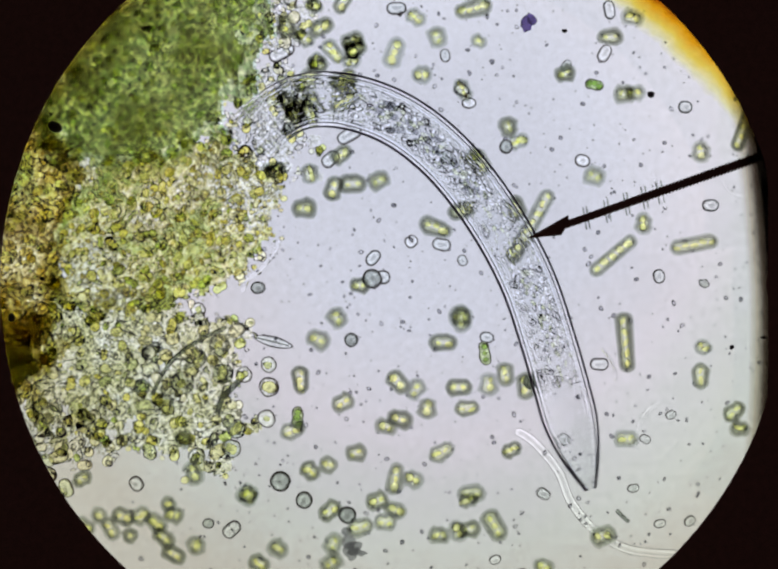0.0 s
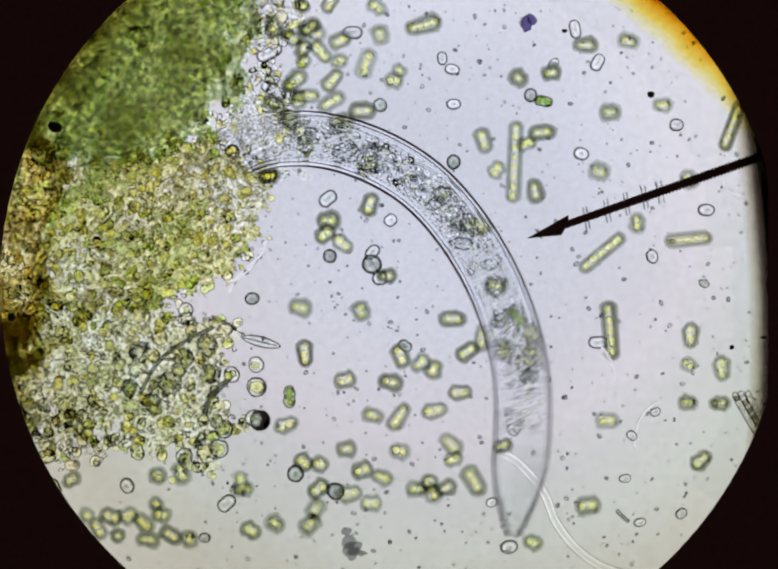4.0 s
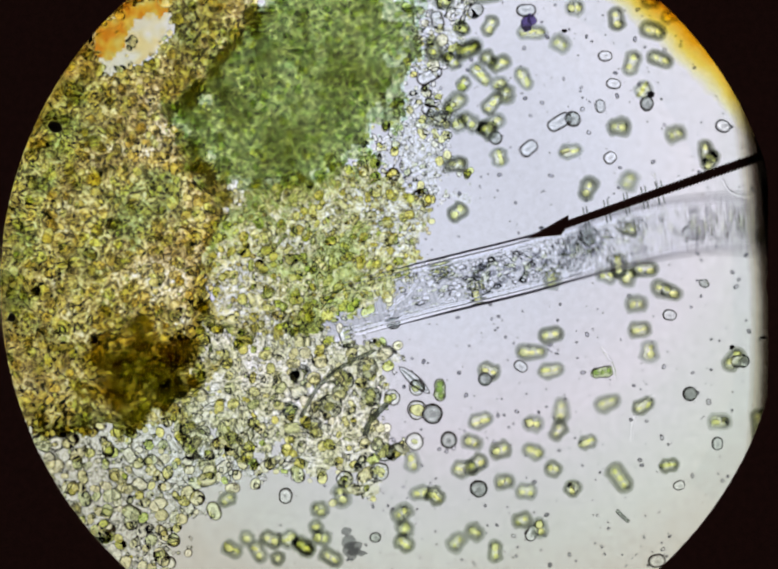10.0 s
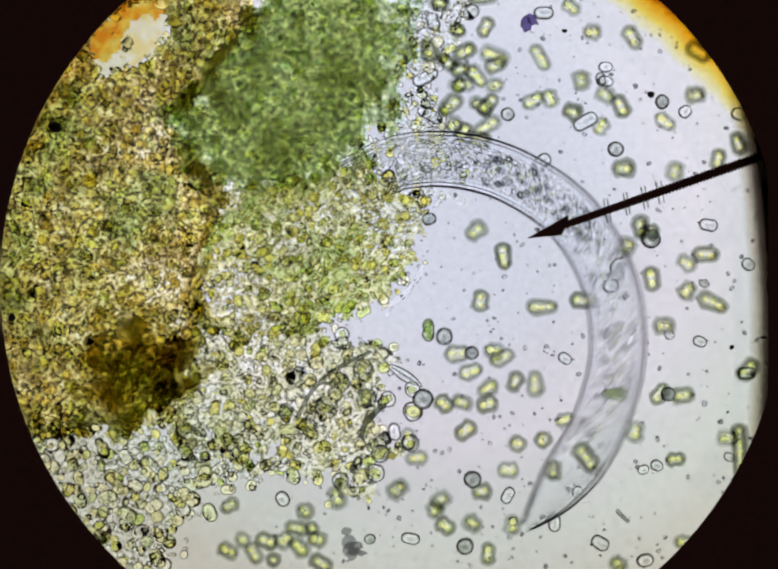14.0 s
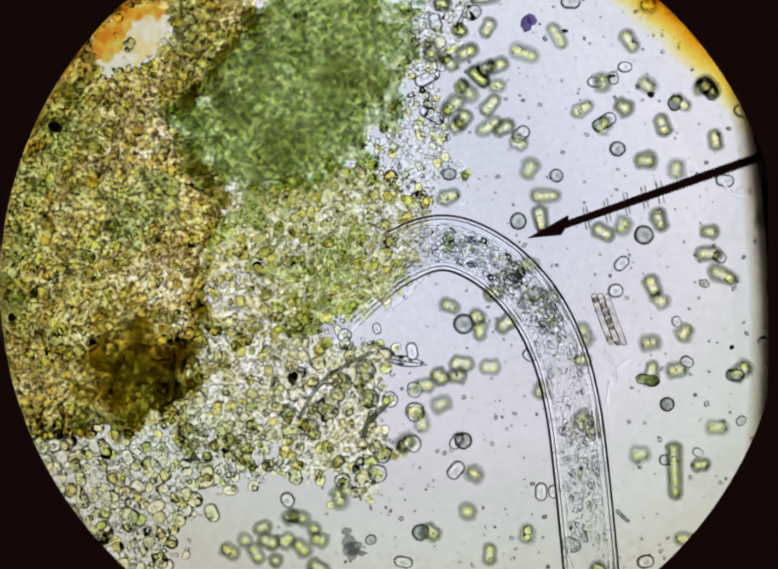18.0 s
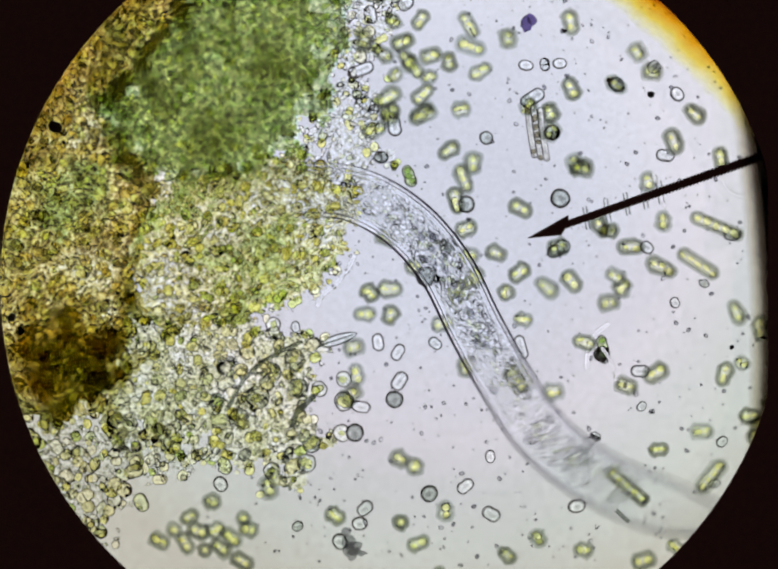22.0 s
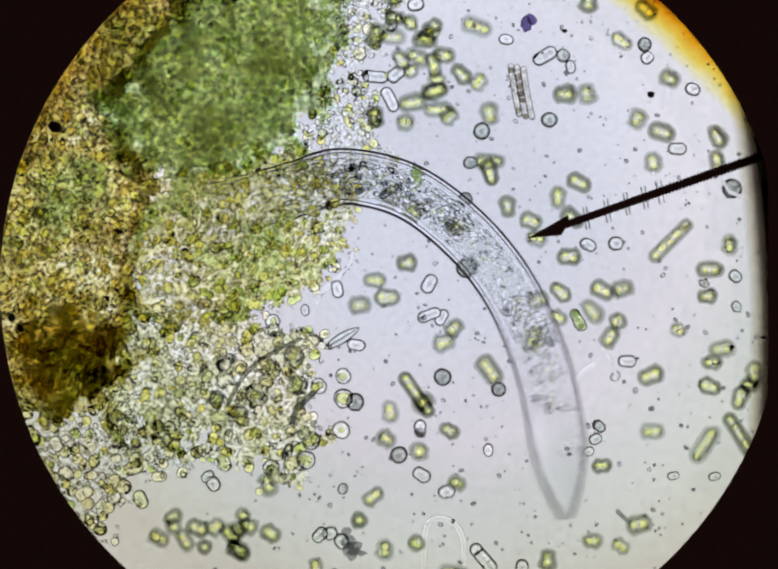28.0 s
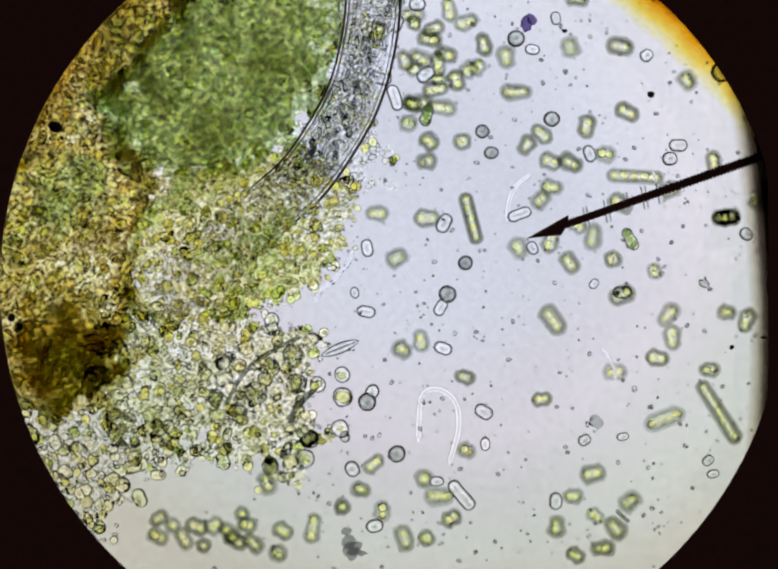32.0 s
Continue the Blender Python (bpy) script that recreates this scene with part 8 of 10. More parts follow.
cell("L", 150, "0 2612 1326 58 0.5 2596 1317 58 5.5 2607 1310 58 7.5 2612 1292 58 9 2601 1302 58 14.5 2606 1303 58 15 2583 1294 58 20 1886 1016 58 21 1769 970 58 21.5 1729 953 58 22.5 1672 937 58 23.5 1651 899 58 24 1654 909 58 24.5 1622 960 69 25 1590 954 80 27.5 1620 933 62 28 1654 918 58 29 1660 880 58 29.5 1653 912 58 30 1599 902 58 32 1602 856 58")
cell("G", 50, "0 2188 1945 20 3 2192 1923 20 19 2191 1911 20 21.5 2189 1892 20 22 2162 1881 20 22.5 2105 1831 20 23.5 1995 1708 20 24 1925 1662 20 24.5 1821 1610 20 25 1752 1535 20 27.5 1484 1271 20 28 1514 1243 20 28.5 1486 1185 20 29 1461 1161 20 29.5 1408 1162 20 30 1386 1137 20 32 1392 1091 50")
cell("G", 40, "0 2001 2024 90 3 2004 1997 90 19 2002 1985 90 21.5 1999 1961 90 22 1971 1953 90 22.5 1920 1896 90 23.5 1822 1761 90 24 1757 1710 90 24.5 1661 1650 90 25 1599 1570 90 25.5 1551 1512 90 27.5 1252 1199 90 28 1254 1153 90 28.5 1299 1135 90 29 1296 1136 90 29.5 1275 1133 90 30 1271 1113 90 30.5 1270 1104 90 32 1274 1088 90")
cell("G", 45, "0 2112 2015 -2 3 2116 1993 -2 19 2115 1983 -2 21.5 2113 1964 -2 22 2088 1953 -2 22.5 2033 1900 -2 23.5 1930 1771 -2 24 1863 1722 -2 24.5 1764 1667 -2 25 1700 1589 -2 27.5 1446 1310 -2 28 1476 1282 -2 28.5 1450 1223 -2 29 1427 1199 -2 29.5 1376 1198 -2 30 1356 1173 -2 32 1367 1131 -2")
cell("C", 30, "0 1465 2193 -1 0.5 1466 2193 -1 1.5 1470 2158 -1 3 1467 2147 -1 7.5 1448 2135 -1 9 1429 2138 -1 11.5 1446 2125 -1 13 1428 2124 -1 16.5 1429 2115 -1 17.5 1416 2119 -1 18.5 1419 2110 -1 19.5 1426 2081 -1 21 1439 2074 -1 21.5 1430 2078 -1 22 1406 2064 -1 23 1361 1918 -1 23.5 1347 1821 -1 24 1282 1751 -1 24.5 1212 1639 -1 25 1192 1541 -1 27.5 1096 1179 -1 28 1072 1180 -1 28.5 1056 1158 -1 30 1031 1068 -1 32 1032 996 -1")
cell("G", 50, "0 1401 2246 72 3 1394 2211 72 9 1337 2197 72 11.5 1360 2191 72 13 1332 2190 72 17.5 1329 2193 72 21 1341 2159 72 21.5 1328 2159 72 22 1303 2137 72 22.5 1269 2063 72 23 1251 2010 72 23.5 1242 1915 72 24 1177 1837 72 24.5 1127 1734 72 25 1107 1648 72 27.5 1007 1300 72 28.5 971 1265 72 30 955 1158 72 32 967 1111 72")
cell("G", 36, "0 1282 2223 7 3 1280 2184 7 9 1219 2171 7 10.5 1243 2160 7 13.5 1205 2148 7 14.5 1214 2125 7 16.5 1216 2124 7 17.5 1173 2139 7 19.5 1200 2079 7 20.5 1210 2080 7 21.5 1174 2071 7 22 1162 2050 7 22.5 1137 1979 7 23 1121 1929 7 23.5 1110 1842 7 24 1057 1750 7 24.5 1033 1657 7 27.5 922 1228 7 29 874 1120 7 30 867 1028 7 32 879 1013 7")
cell("L", 170, "0 1369 502 -60 0.5 1384 498 -60 1 1369 504 -60 1.5 1396 387 -60 2 1434 329 -65 2.5 1448 326 -71 3 1422 364 -76 3.5 1379 456 -81 4 1362 372 -87 5.5 1293 176 -103 6 1270 117 -108 6.5 1272 60 -108 8 1280 -60 -108 10 1300 -300 -108 32 1300 -300 -108")
cell("L", 115, "0 1560 736 85 2 1640 700 85 6 1485 727 85 9 1412 885 85 9.5 1442 890 86 10 1534 884 86 11 1548 872 86 13 1545 887 87 14 1502 910 87 14.5 1488 914 87 17 1397 944 88 17.5 1376 954 88 18 1366 945 88 18.5 1371 902 99 19 1395 885 110 19.5 1524 959 114 20 1656 1046 118 21 1639 1021 125 21.5 1668 1046 125 23 1760 1160 125 32 1800 1300 125")
cell("L", 112, "0 1800 300 -70 15 1800 300 -70 18 1700 480 -70 20 1431 811 -70 21 1424 780 -70 22 1414 997 40 23 1287 1024 16 24 1186 984 -8 25 1065 744 72 27.5 1002 805 68 28 990 818 55 29 972 748 65 30 1094 560 75 31 1094 507 75 32 1102 466 75")
cell("D", 28, "0 1320 342 0 0.5 1316 339 0 1 1349 344 0 1.5 1369 316 0 2 1398 224 0 2.5 1414 212 0 3 1401 236 0 3.5 1396 242 0 4.5 1393 230 0 5.5 1393 205 0 7.5 1396 102 0 8 1368 79 0 8.5 1390 89 0 9 1403 82 0 9.5 1411 61 0 10 1398 22 0 10.5 1392 9 0 11 1392 11 0 12 1421 6 0 12.5 1456 1 0 13 1490 -11 0 13.5 1535 -38 0 14.5 1647 -120 0 17.5 2008 -386 0 18 2067 -437 0 18.5 2116 -481 0 19 2149 -529 0 19.5 2172 -546 0 20 2178 -550 0 22 2179 -550 0 23.5 2183 -586 0 24.5 2188 -600 0 27.5 2187 -600 0 28 2179 -591 0 29.5 2183 -615 0 32 2183 -631 0")
cell("C", 37, "0 1474 370 15 0.5 1478 367 15 1 1497 363 15 2.5 1495 355 15 3.5 1495 357 16 6 1502 349 16 6.5 1495 322 16 7.5 1488 290 17 8 1472 277 17 8.5 1480 290 17 9 1490 287 17 9.5 1496 274 17 10.5 1422 244 17 11 1422 246 17 12 1438 245 18 12.5 1461 248 18 13.5 1490 239 18 14 1499 227 18 14.5 1502 225 18 16.5 1494 215 19 17 1495 215 19 17.5 1498 226 19 18.5 1502 201 19 19 1499 182 19 19.5 1503 186 20 20 1567 202 20 20.5 1564 199 20 21 1545 183 20 21.5 1519 192 35 22 1514 207 50 22.5 1528 212 42 23.5 1537 193 28 24 1549 184 20 24.5 1569 184 20 26.5 1548 195 20 27.5 1547 194 20 28 1546 203 20 29 1578 156 20 29.5 1605 147 20 30 1607 136 20 30.5 1610 111 20 31 1624 93 20 31.5 1644 71 20 32 1680 42 20")
cell("C", 25, "0 1441 178 -50 1 1442 177 -50 2 1434 176 -50 2.5 1437 171 -50 3.5 1439 176 -50 5.5 1442 167 -50 6 1439 169 -50 7 1447 119 -50 7.5 1445 90 -50 8 1414 68 -50 8.5 1435 77 -50 9 1449 70 -50 9.5 1461 47 -50 10 1455 7 -50 10.5 1467 -11 -50 11 1489 -23 -50 11.5 1527 -43 -50 12 1580 -72 -50 16 2099 -361 -50 16.5 2153 -391 -50 17 2193 -413 -50 18 2206 -424 -50 18.5 2217 -437 -50 19 2230 -465 -50 19.5 2246 -476 -50 20 2251 -480 -50 22 2253 -480 -50 23.5 2256 -517 -50 24.5 2261 -529 -50 27.5 2260 -529 -50 28 2252 -521 -50 29.5 2256 -544 -50 32 2255 -560 -50")
cell("C", 40, "0 1518 154 -60 1 1516 159 -60 1.5 1516 153 -60 2 1511 124 -60 2.5 1516 118 -60 3 1534 164 -60 4 1529 172 -60 5.5 1535 160 -60 6.5 1553 107 -60 7.5 1575 42 -60 8 1563 11 -60 8.5 1588 11 -60 9 1611 2 -60 10 1660 -65 -60 10.5 1710 -91 -60 13.5 2107 -297 -60 14.5 2233 -364 -60 16 2410 -457 -60 16.5 2431 -469 -60 17.5 2437 -473 -60 19 2437 -483 -60 22 2440 -486 -60 23.5 2442 -519 -60 24.5 2444 -526 -60 27.5 2443 -526 -60 28 2439 -523 -60 29.5 2441 -541 -60 32 2439 -557 -60")
cell("C", 28, "0 1681 262 0 1 1698 276 0 2.5 1699 268 0 3 1694 296 0 3.5 1692 303 0 4 1688 298 0 4.5 1678 292 0 5.5 1608 274 0 6 1570 252 0 7.5 1663 221 0 8 1660 207 0 8.5 1669 213 0 9 1683 207 0 9.5 1698 188 0 10 1706 170 0 10.5 1742 154 0 11 1787 134 0 11.5 1841 110 0 12.5 1967 56 0 16 2453 -151 0 16.5 2477 -161 0 19 2477 -175 0 22 2492 -172 0 23.5 2494 -207 0 24.5 2499 -218 0 27.5 2498 -217 0 28 2490 -207 0 29 2490 -257 0 32 2478 -288 0")
cell("G", 39, "0 1597 496 90 1 1609 494 90 1.5 1617 477 90 2 1623 467 90 2.5 1627 465 90 3 1612 482 90 3.5 1610 498 90 4.5 1609 493 90 5.5 1641 508 90 6 1650 497 90 6.5 1625 471 90 7.5 1590 431 90 8 1598 420 90 9 1596 433 90 9.5 1599 421 90 10 1592 421 90 12.5 1598 419 90 13 1599 430 90 14 1606 425 90 15 1604 422 90 15.5 1598 423 90 16.5 1576 426 90 17.5 1551 439 90 19 1538 428 90 19.5 1531 438 90 20 1582 456 90 20.5 1580 458 90 21 1555 445 90 21.5 1505 450 90 22 1486 463 90 22.5 1493 469 90 23 1502 459 90 23.5 1521 445 90 24 1559 439 90 24.5 1562 468 90 25 1560 484 90 26 1563 495 90 27 1580 511 90 27.5 1598 519 90 28 1621 516 90 28.5 1638 491 90 29 1672 472 90 29.5 1706 497 90 30.5 1666 464 90 31 1661 450 90 31.5 1663 439 90 32 1677 428 90")
cell("L", 100, "0 1699 539 -10 1 1705 533 -10 1.5 1712 512 -10 2 1706 481 -9 2.5 1711 473 -8 3 1713 516 -7 3.5 1714 529 -6 5.5 1707 521 -1 6 1702 505 0 7.5 1705 481 3 8.5 1705 480 5 9 1698 489 7 10 1711 471 9 11 1711 481 11 12.5 1709 474 14 13 1708 477 15 14.5 1712 462 19 15 1707 459 20 16 1675 468 22 17 1650 479 24 18 1640 490 26 19.5 1604 530 30 20 1621 545 31 20.5 1610 547 32 21 1581 540 33 21.5 1559 542 33 22 1556 549 33 22.5 1561 557 33 23 1568 542 33 23.5 1585 523 33 24 1633 522 33 24.5 1679 555 33 25 1700 567 33 25.5 1722 571 33 26 1737 575 33 27 1754 585 33 27.5 1772 591 33 28 1800 590 33 28.5 1835 567 33 29 1903 553 33 29.5 2001 593 33 30 2043 573 33 30.5 2098 557 33 32 2290 524 33")
cell("C", 30, "0 1628 603 80 0.5 1628 599 80 1 1637 588 80 1.5 1654 548 80 2.5 1654 540 77 3 1654 545 75 3.5 1647 564 73 5 1625 559 68 5.5 1620 555 66 6 1610 537 64 6.5 1601 526 63 7.5 1597 509 59 8 1597 506 57 8.5 1590 510 56 9 1577 521 54 9.5 1575 508 52 10 1578 505 50 11 1567 519 47 11.5 1557 520 45 12.5 1499 545 42 13 1470 567 40 14.5 1533 520 40 15.5 1518 520 40 17.5 1458 541 40 18 1457 514 40 18.5 1476 484 40 19 1476 468 40 19.5 1468 479 40 20 1491 494 40 20.5 1486 500 40 22 1453 516 40 22.5 1463 527 40 23 1477 517 40 23.5 1498 502 40 24 1543 498 40 24.5 1519 491 40 25 1480 469 40 25.5 1492 486 40 26 1510 505 40 27 1562 546 40 27.5 1596 568 40 28 1632 580 40 28.5 1647 556 40 29 1676 540 40 29.5 1707 578 40 30 1666 565 40 30.5 1647 543 40 31.5 1642 511 40 32 1656 498 40")
cell("G", 50, "0 1712 804 90 0.5 1693 808 90 1 1689 800 90 1.5 1706 696 90 2 1715 684 91 2.5 1717 680 91 3 1706 691 92 3.5 1720 718 92 5.5 1702 724 94 6 1698 708 95 7.5 1701 682 96 8.5 1693 687 97 9 1681 700 98 9.5 1682 691 98 10 1698 689 99 11 1689 722 100 11.5 1691 715 100 18.5 1655 740 107 19.5 1641 755 108 20 1627 763 109 21 1603 770 110 22 1609 771 110 22.5 1588 781 110 23 1578 762 110 23.5 1578 738 110 24 1603 746 110 24.5 1625 795 110 25 1615 813 110 27 1621 823 110 27.5 1629 827 110 28 1642 824 110 28.5 1650 802 110 29 1672 787 110 29.5 1664 822 110 30 1677 714 110 30.5 1674 707 110 31 1667 690 110 32 1657 671 110")
cell("G", 40, "0 1228 684 10 0.5 1229 675 10 1 1309 619 10 1.5 1396 557 10 2 1422 542 10 2.5 1423 540 9 3 1386 554 9 3.5 1347 603 9 5 1292 631 8 6 1260 637 7 7.5 1287 606 6 8.5 1284 600 5 9 1287 630 5 9.5 1284 612 4 10.5 1289 613 4 12 1320 610 3 12.5 1322 618 2 13 1327 651 2 13.5 1332 661 2 14 1349 653 1 17 1331 669 -1 17.5 1317 698 -1 18 1317 687 -2 18.5 1366 656 34 19 1403 605 70 20 1390 620 33 21 1378 630 -4 22 1376 627 -4 22.5 1385 651 -5 23 1384 642 -5 23.5 1391 622 -5 24 1422 634 -6 24.5 1429 637 -6 25.5 1426 624 -7 26.5 1433 610 -8 27.5 1416 602 -8 28 1405 605 -9 28.5 1428 581 -9 29 1465 568 -9 29.5 1516 568 -10 30.5 1466 480 -10 31 1467 444 -10 32 1501 409 -10")
cell("G", 52, "0 1360 824 90 0.5 1345 815 90 1 1375 792 90 1.5 1416 758 90 2 1425 755 90 2.5 1423 752 90 3 1407 752 90 3.5 1396 767 90 4.5 1401 766 90 6 1440 727 90 7.5 1466 778 106 8 1466 792 110 8.5 1465 770 116 9 1446 788 123 9.5 1452 752 128 10 1482 725 135 10.5 1485 718 98 11 1494 715 60 11.5 1512 700 80 12 1522 698 100 12.5 1518 706 119 13 1514 720 139 13.5 1507 738 140 14 1518 742 141 16.5 1519 732 144 17.5 1505 755 145 18 1499 744 146 18.5 1470 764 147 19 1453 762 148 19.5 1455 758 148 20 1460 764 149 21 1488 747 150 22 1471 769 152 22.5 1462 794 152 23 1442 786 153 23.5 1442 764 154 24 1452 786 154 24.5 1422 801 155 25 1403 790 156 25.5 1394 782 157 26.5 1391 765 158 27.5 1437 766 159 28 1462 780 160 28.5 1438 754 160 29 1430 739 160 29.5 1431 734 160 30 1398 700 160 30.5 1391 676 160 32 1406 621 160")
cell("G", 50, "0 1225 827 0 0.5 1222 819 0 1.5 1306 767 0 2 1318 767 -7 2.5 1314 762 -13 3 1300 756 -20 3.5 1287 764 -27 4 1267 755 -33 4.5 1239 752 -40 5 1198 750 -47 6 1133 727 -60 6.5 1136 710 -54 7.5 1151 685 -41 8 1117 677 -35 8.5 1099 653 -29 9 1070 677 -22 9.5 1051 652 -16 10 1113 675 -10 10.5 1150 672 -20 11 1168 675 -30 11.5 1171 678 -21 12.5 1149 649 -4 13 1156 637 5 13.5 1164 625 8 14 1184 603 10 14.5 1195 573 12 16.5 1204 511 22 18 1222 464 30 18.5 1228 448 30 19 1216 439 30 19.5 1206 442 30 20.5 1161 452 30 21 1138 452 30 22 1198 437 30 22.5 1241 431 30 23.5 1254 408 30 24 1275 391 30 24.5 1281 389 30 25.5 1282 391 30 27.5 1307 390 30 28 1317 391 30 28.5 1333 377 30 29 1345 371 30 29.5 1356 375 30 30.5 1379 318 30 32 1416 252 30")
cell("G", 40, "0 1244 1054 -20 0.5 1236 1049 -20 1 1237 1014 -20 1.5 1265 983 -20 2 1271 982 -20 2.5 1268 974 -20 3 1256 965 -20 3.5 1246 974 -20 4.5 1222 965 -20 5.5 1171 936 -20 6 1155 912 -20 7.5 1190 945 -20 8.5 1138 944 -20 9 1111 935 -20 9.5 1124 924 -20 10 1187 891 -20 10.5 1213 877 -20 11 1228 875 -20 11.5 1229 877 -20 12 1197 885 -20 12.5 1156 892 -20 13 1120 892 -20 13.5 1122 866 -18 14 1149 843 -17 14.5 1171 803 -15 16.5 1188 751 -8 17.5 1179 736 -5 18 1180 722 -3 19.5 1205 696 2 20.5 1217 705 5 21.5 1205 676 8 22 1204 661 10 22.5 1218 671 12 23 1216 667 13 23.5 1216 654 15 24 1248 662 17 24.5 1216 660 18 25 1180 647 20 26.5 1223 638 25 27.5 1262 642 28 28 1275 663 30 29 1281 628 30 29.5 1295 619 30 30 1291 572 30 31 1295 524 30 32 1316 481 30")
cell("G", 36, "0 1791 910 0 0.5 1753 914 0 1 1721 925 0 1.5 1706 852 0 2 1715 839 0 2.5 1715 833 0 3 1706 839 0 3.5 1713 858 0 4.5 1702 856 0 5.5 1670 841 0 6 1655 822 0 7.5 1698 822 0 8.5 1695 828 0 9 1685 839 0 9.5 1688 832 0 10 1700 832 0 11 1699 854 0 11.5 1703 848 0 14 1695 861 0 17 1693 862 0 19.5 1679 854 0 20 1676 862 0 22 1679 873 0 22.5 1663 882 0 23 1649 865 0 23.5 1648 850 0 24 1651 858 0 24.5 1628 892 10 25 1585 869 20 27.5 1636 816 3 28 1660 800 0 28.5 1660 768 0 29 1667 745 0 29.5 1663 769 0 30 1633 714 0 30.5 1621 692 0 31 1620 675 0 32 1617 656 0")
cell("C", 26, "0 1652 882 -20 0.5 1637 890 -20 1.5 1646 882 -20 2.5 1645 877 -21 5.5 1646 876 -25 6 1654 878 -26 7.5 1643 857 -28 8.5 1625 855 -29 9 1607 864 -30 10 1607 853 -31 11 1599 858 -33 11.5 1598 850 -33 13 1575 858 -35 13.5 1562 862 -36 14.5 1552 862 -37 16.5 1531 854 -40 17.5 1514 852 -41 18 1500 844 -42 18.5 1442 814 -43 19 1393 783 -43 19.5 1404 784 -44 20 1418 804 -45 21 1454 827 -46 22 1442 836 -47 22.5 1427 843 -48 23 1406 826 -49 23.5 1396 803 -49 24 1390 812 -50 24.5 1365 818 -50 25 1351 806 -50 26 1341 783 -50 26.5 1339 773 -50 27.5 1373 766 -50 28 1390 781 -50 28.5 1373 761 -50 29 1368 749 -50 29.5 1373 743 -50 30 1350 704 -50 30.5 1341 672 -50 32 1349 598 -50")
cell("C", 24, "0 1600 931 30 0.5 1580 931 30 2 1598 926 30 3 1594 922 30 4 1598 924 30 4.5 1594 918 30 5.5 1560 878 30 6 1550 862 30 7.5 1582 910 30 8.5 1565 911 30 9 1545 920 30 10 1538 912 30 10.5 1537 898 30 11.5 1535 889 30 13 1506 902 30 13.5 1484 912 30 14 1480 918 30 16.5 1454 911 30 17.5 1430 917 30 18 1413 908 30 18.5 1381 897 30 19 1363 888 30 19.5 1364 872 30 20 1366 879 30 21 1371 879 30 22 1349 897 30 24 1358 887 30 25.5 1360 883 30 28 1358 882 30 30 1354 873 30 32 1356 876 30")
cell("C", 33, "0 1071 605 0 0.5 1072 599 0 1 1101 605 0 1.5 1126 622 0 2 1137 638 0 2.5 1129 632 0 3 1115 615 0 3.5 1097 607 0 5.5 1084 607 0 6 1091 601 0 6.5 1085 590 0 7 1089 583 0 7.5 1100 576 0 8.5 1140 552 0 9 1161 551 0 9.5 1159 536 0 10 1157 532 0 10.5 1090 517 0 11 1050 495 0 11.5 1089 513 0 12.5 1176 548 0 13 1219 577 0 13.5 1230 581 0 14 1241 573 0 17 1240 597 0 17.5 1236 610 0 18 1247 582 0 18.5 1274 518 0 19 1261 492 0 19.5 1260 499 0 20.5 1273 518 0 21 1278 522 0 21.5 1278 520 0 22 1283 514 0 22.5 1302 520 0 23.5 1319 502 0 24 1344 495 0 25 1341 499 0 25.5 1345 501 0 27.5 1378 511 0 28 1391 514 0 28.5 1408 498 0 29 1426 487 0 29.5 1452 498 0 30 1434 464 0 31 1451 401 0 32 1502 346 0")
cell("G", 62, "0 1297 1105 60 0.5 1293 1099 60 1 1288 1065 60 1.5 1303 1040 60 2 1307 1034 60 3 1297 1014 60 3.5 1289 1017 60 4.5 1269 1013 60 5.5 1248 1014 60 6.5 1245 1002 62 7.5 1252 996 68 8 1236 997 70 9 1194 998 62 9.5 1214 986 59 10 1252 963 55 10.5 1263 948 52 11 1268 942 50 11.5 1269 941 51 12 1251 944 52 12.5 1222 954 54 13 1207 945 55 13.5 1186 931 55 14 1193 919 55 14.5 1198 893 55 15 1207 879 55 16.5 1231 847 55 17 1226 847 55 17.5 1197 862 55 18 1190 851 55 19 1218 835 55 19.5 1225 817 55 20.5 1230 817 55 21 1221 804 55 22 1192 783 55 22.5 1193 799 55 23 1179 801 55 23.5 1183 787 55 24 1211 815 55 24.5 1194 806 55 25 1180 769 55 26 1180 751 55 27 1169 733 55 27.5 1162 729 55 28 1137 769 55 28.5 1136 762 55 29 1144 743 55 29.5 1168 713 55 30 1181 662 55 30.5 1198 660 55 32 1267 671 55")
cell("D", 40, "0 1000 1084 20 0.5 1001 1079 20 1.5 1011 1053 20 3 1009 1036 20 4 1001 1036 20 5.5 986 1047 20 7.5 979 1030 20 9 932 1024 20 9.5 938 1012 20 10 967 985 20 10.5 969 984 20 11 974 990 20 13 953 960 20 14 963 963 20 14.5 953 956 20 16.5 972 919 20 17.5 948 905 20 18 940 884 20 18.5 911 864 -22 19 898 840 -65 19.5 931 841 -44 20.5 977 862 -1 21 988 843 20 22 944 822 21 22.5 946 795 22 23.5 953 761 24 24 985 736 24 24.5 982 758 25 25 968 774 26 26.5 996 740 28 27.5 1046 736 29 28 1042 783 30 28.5 1015 773 30 29 1002 743 30 29.5 1011 696 30 30 1028 651 30 32 1054 619 30")
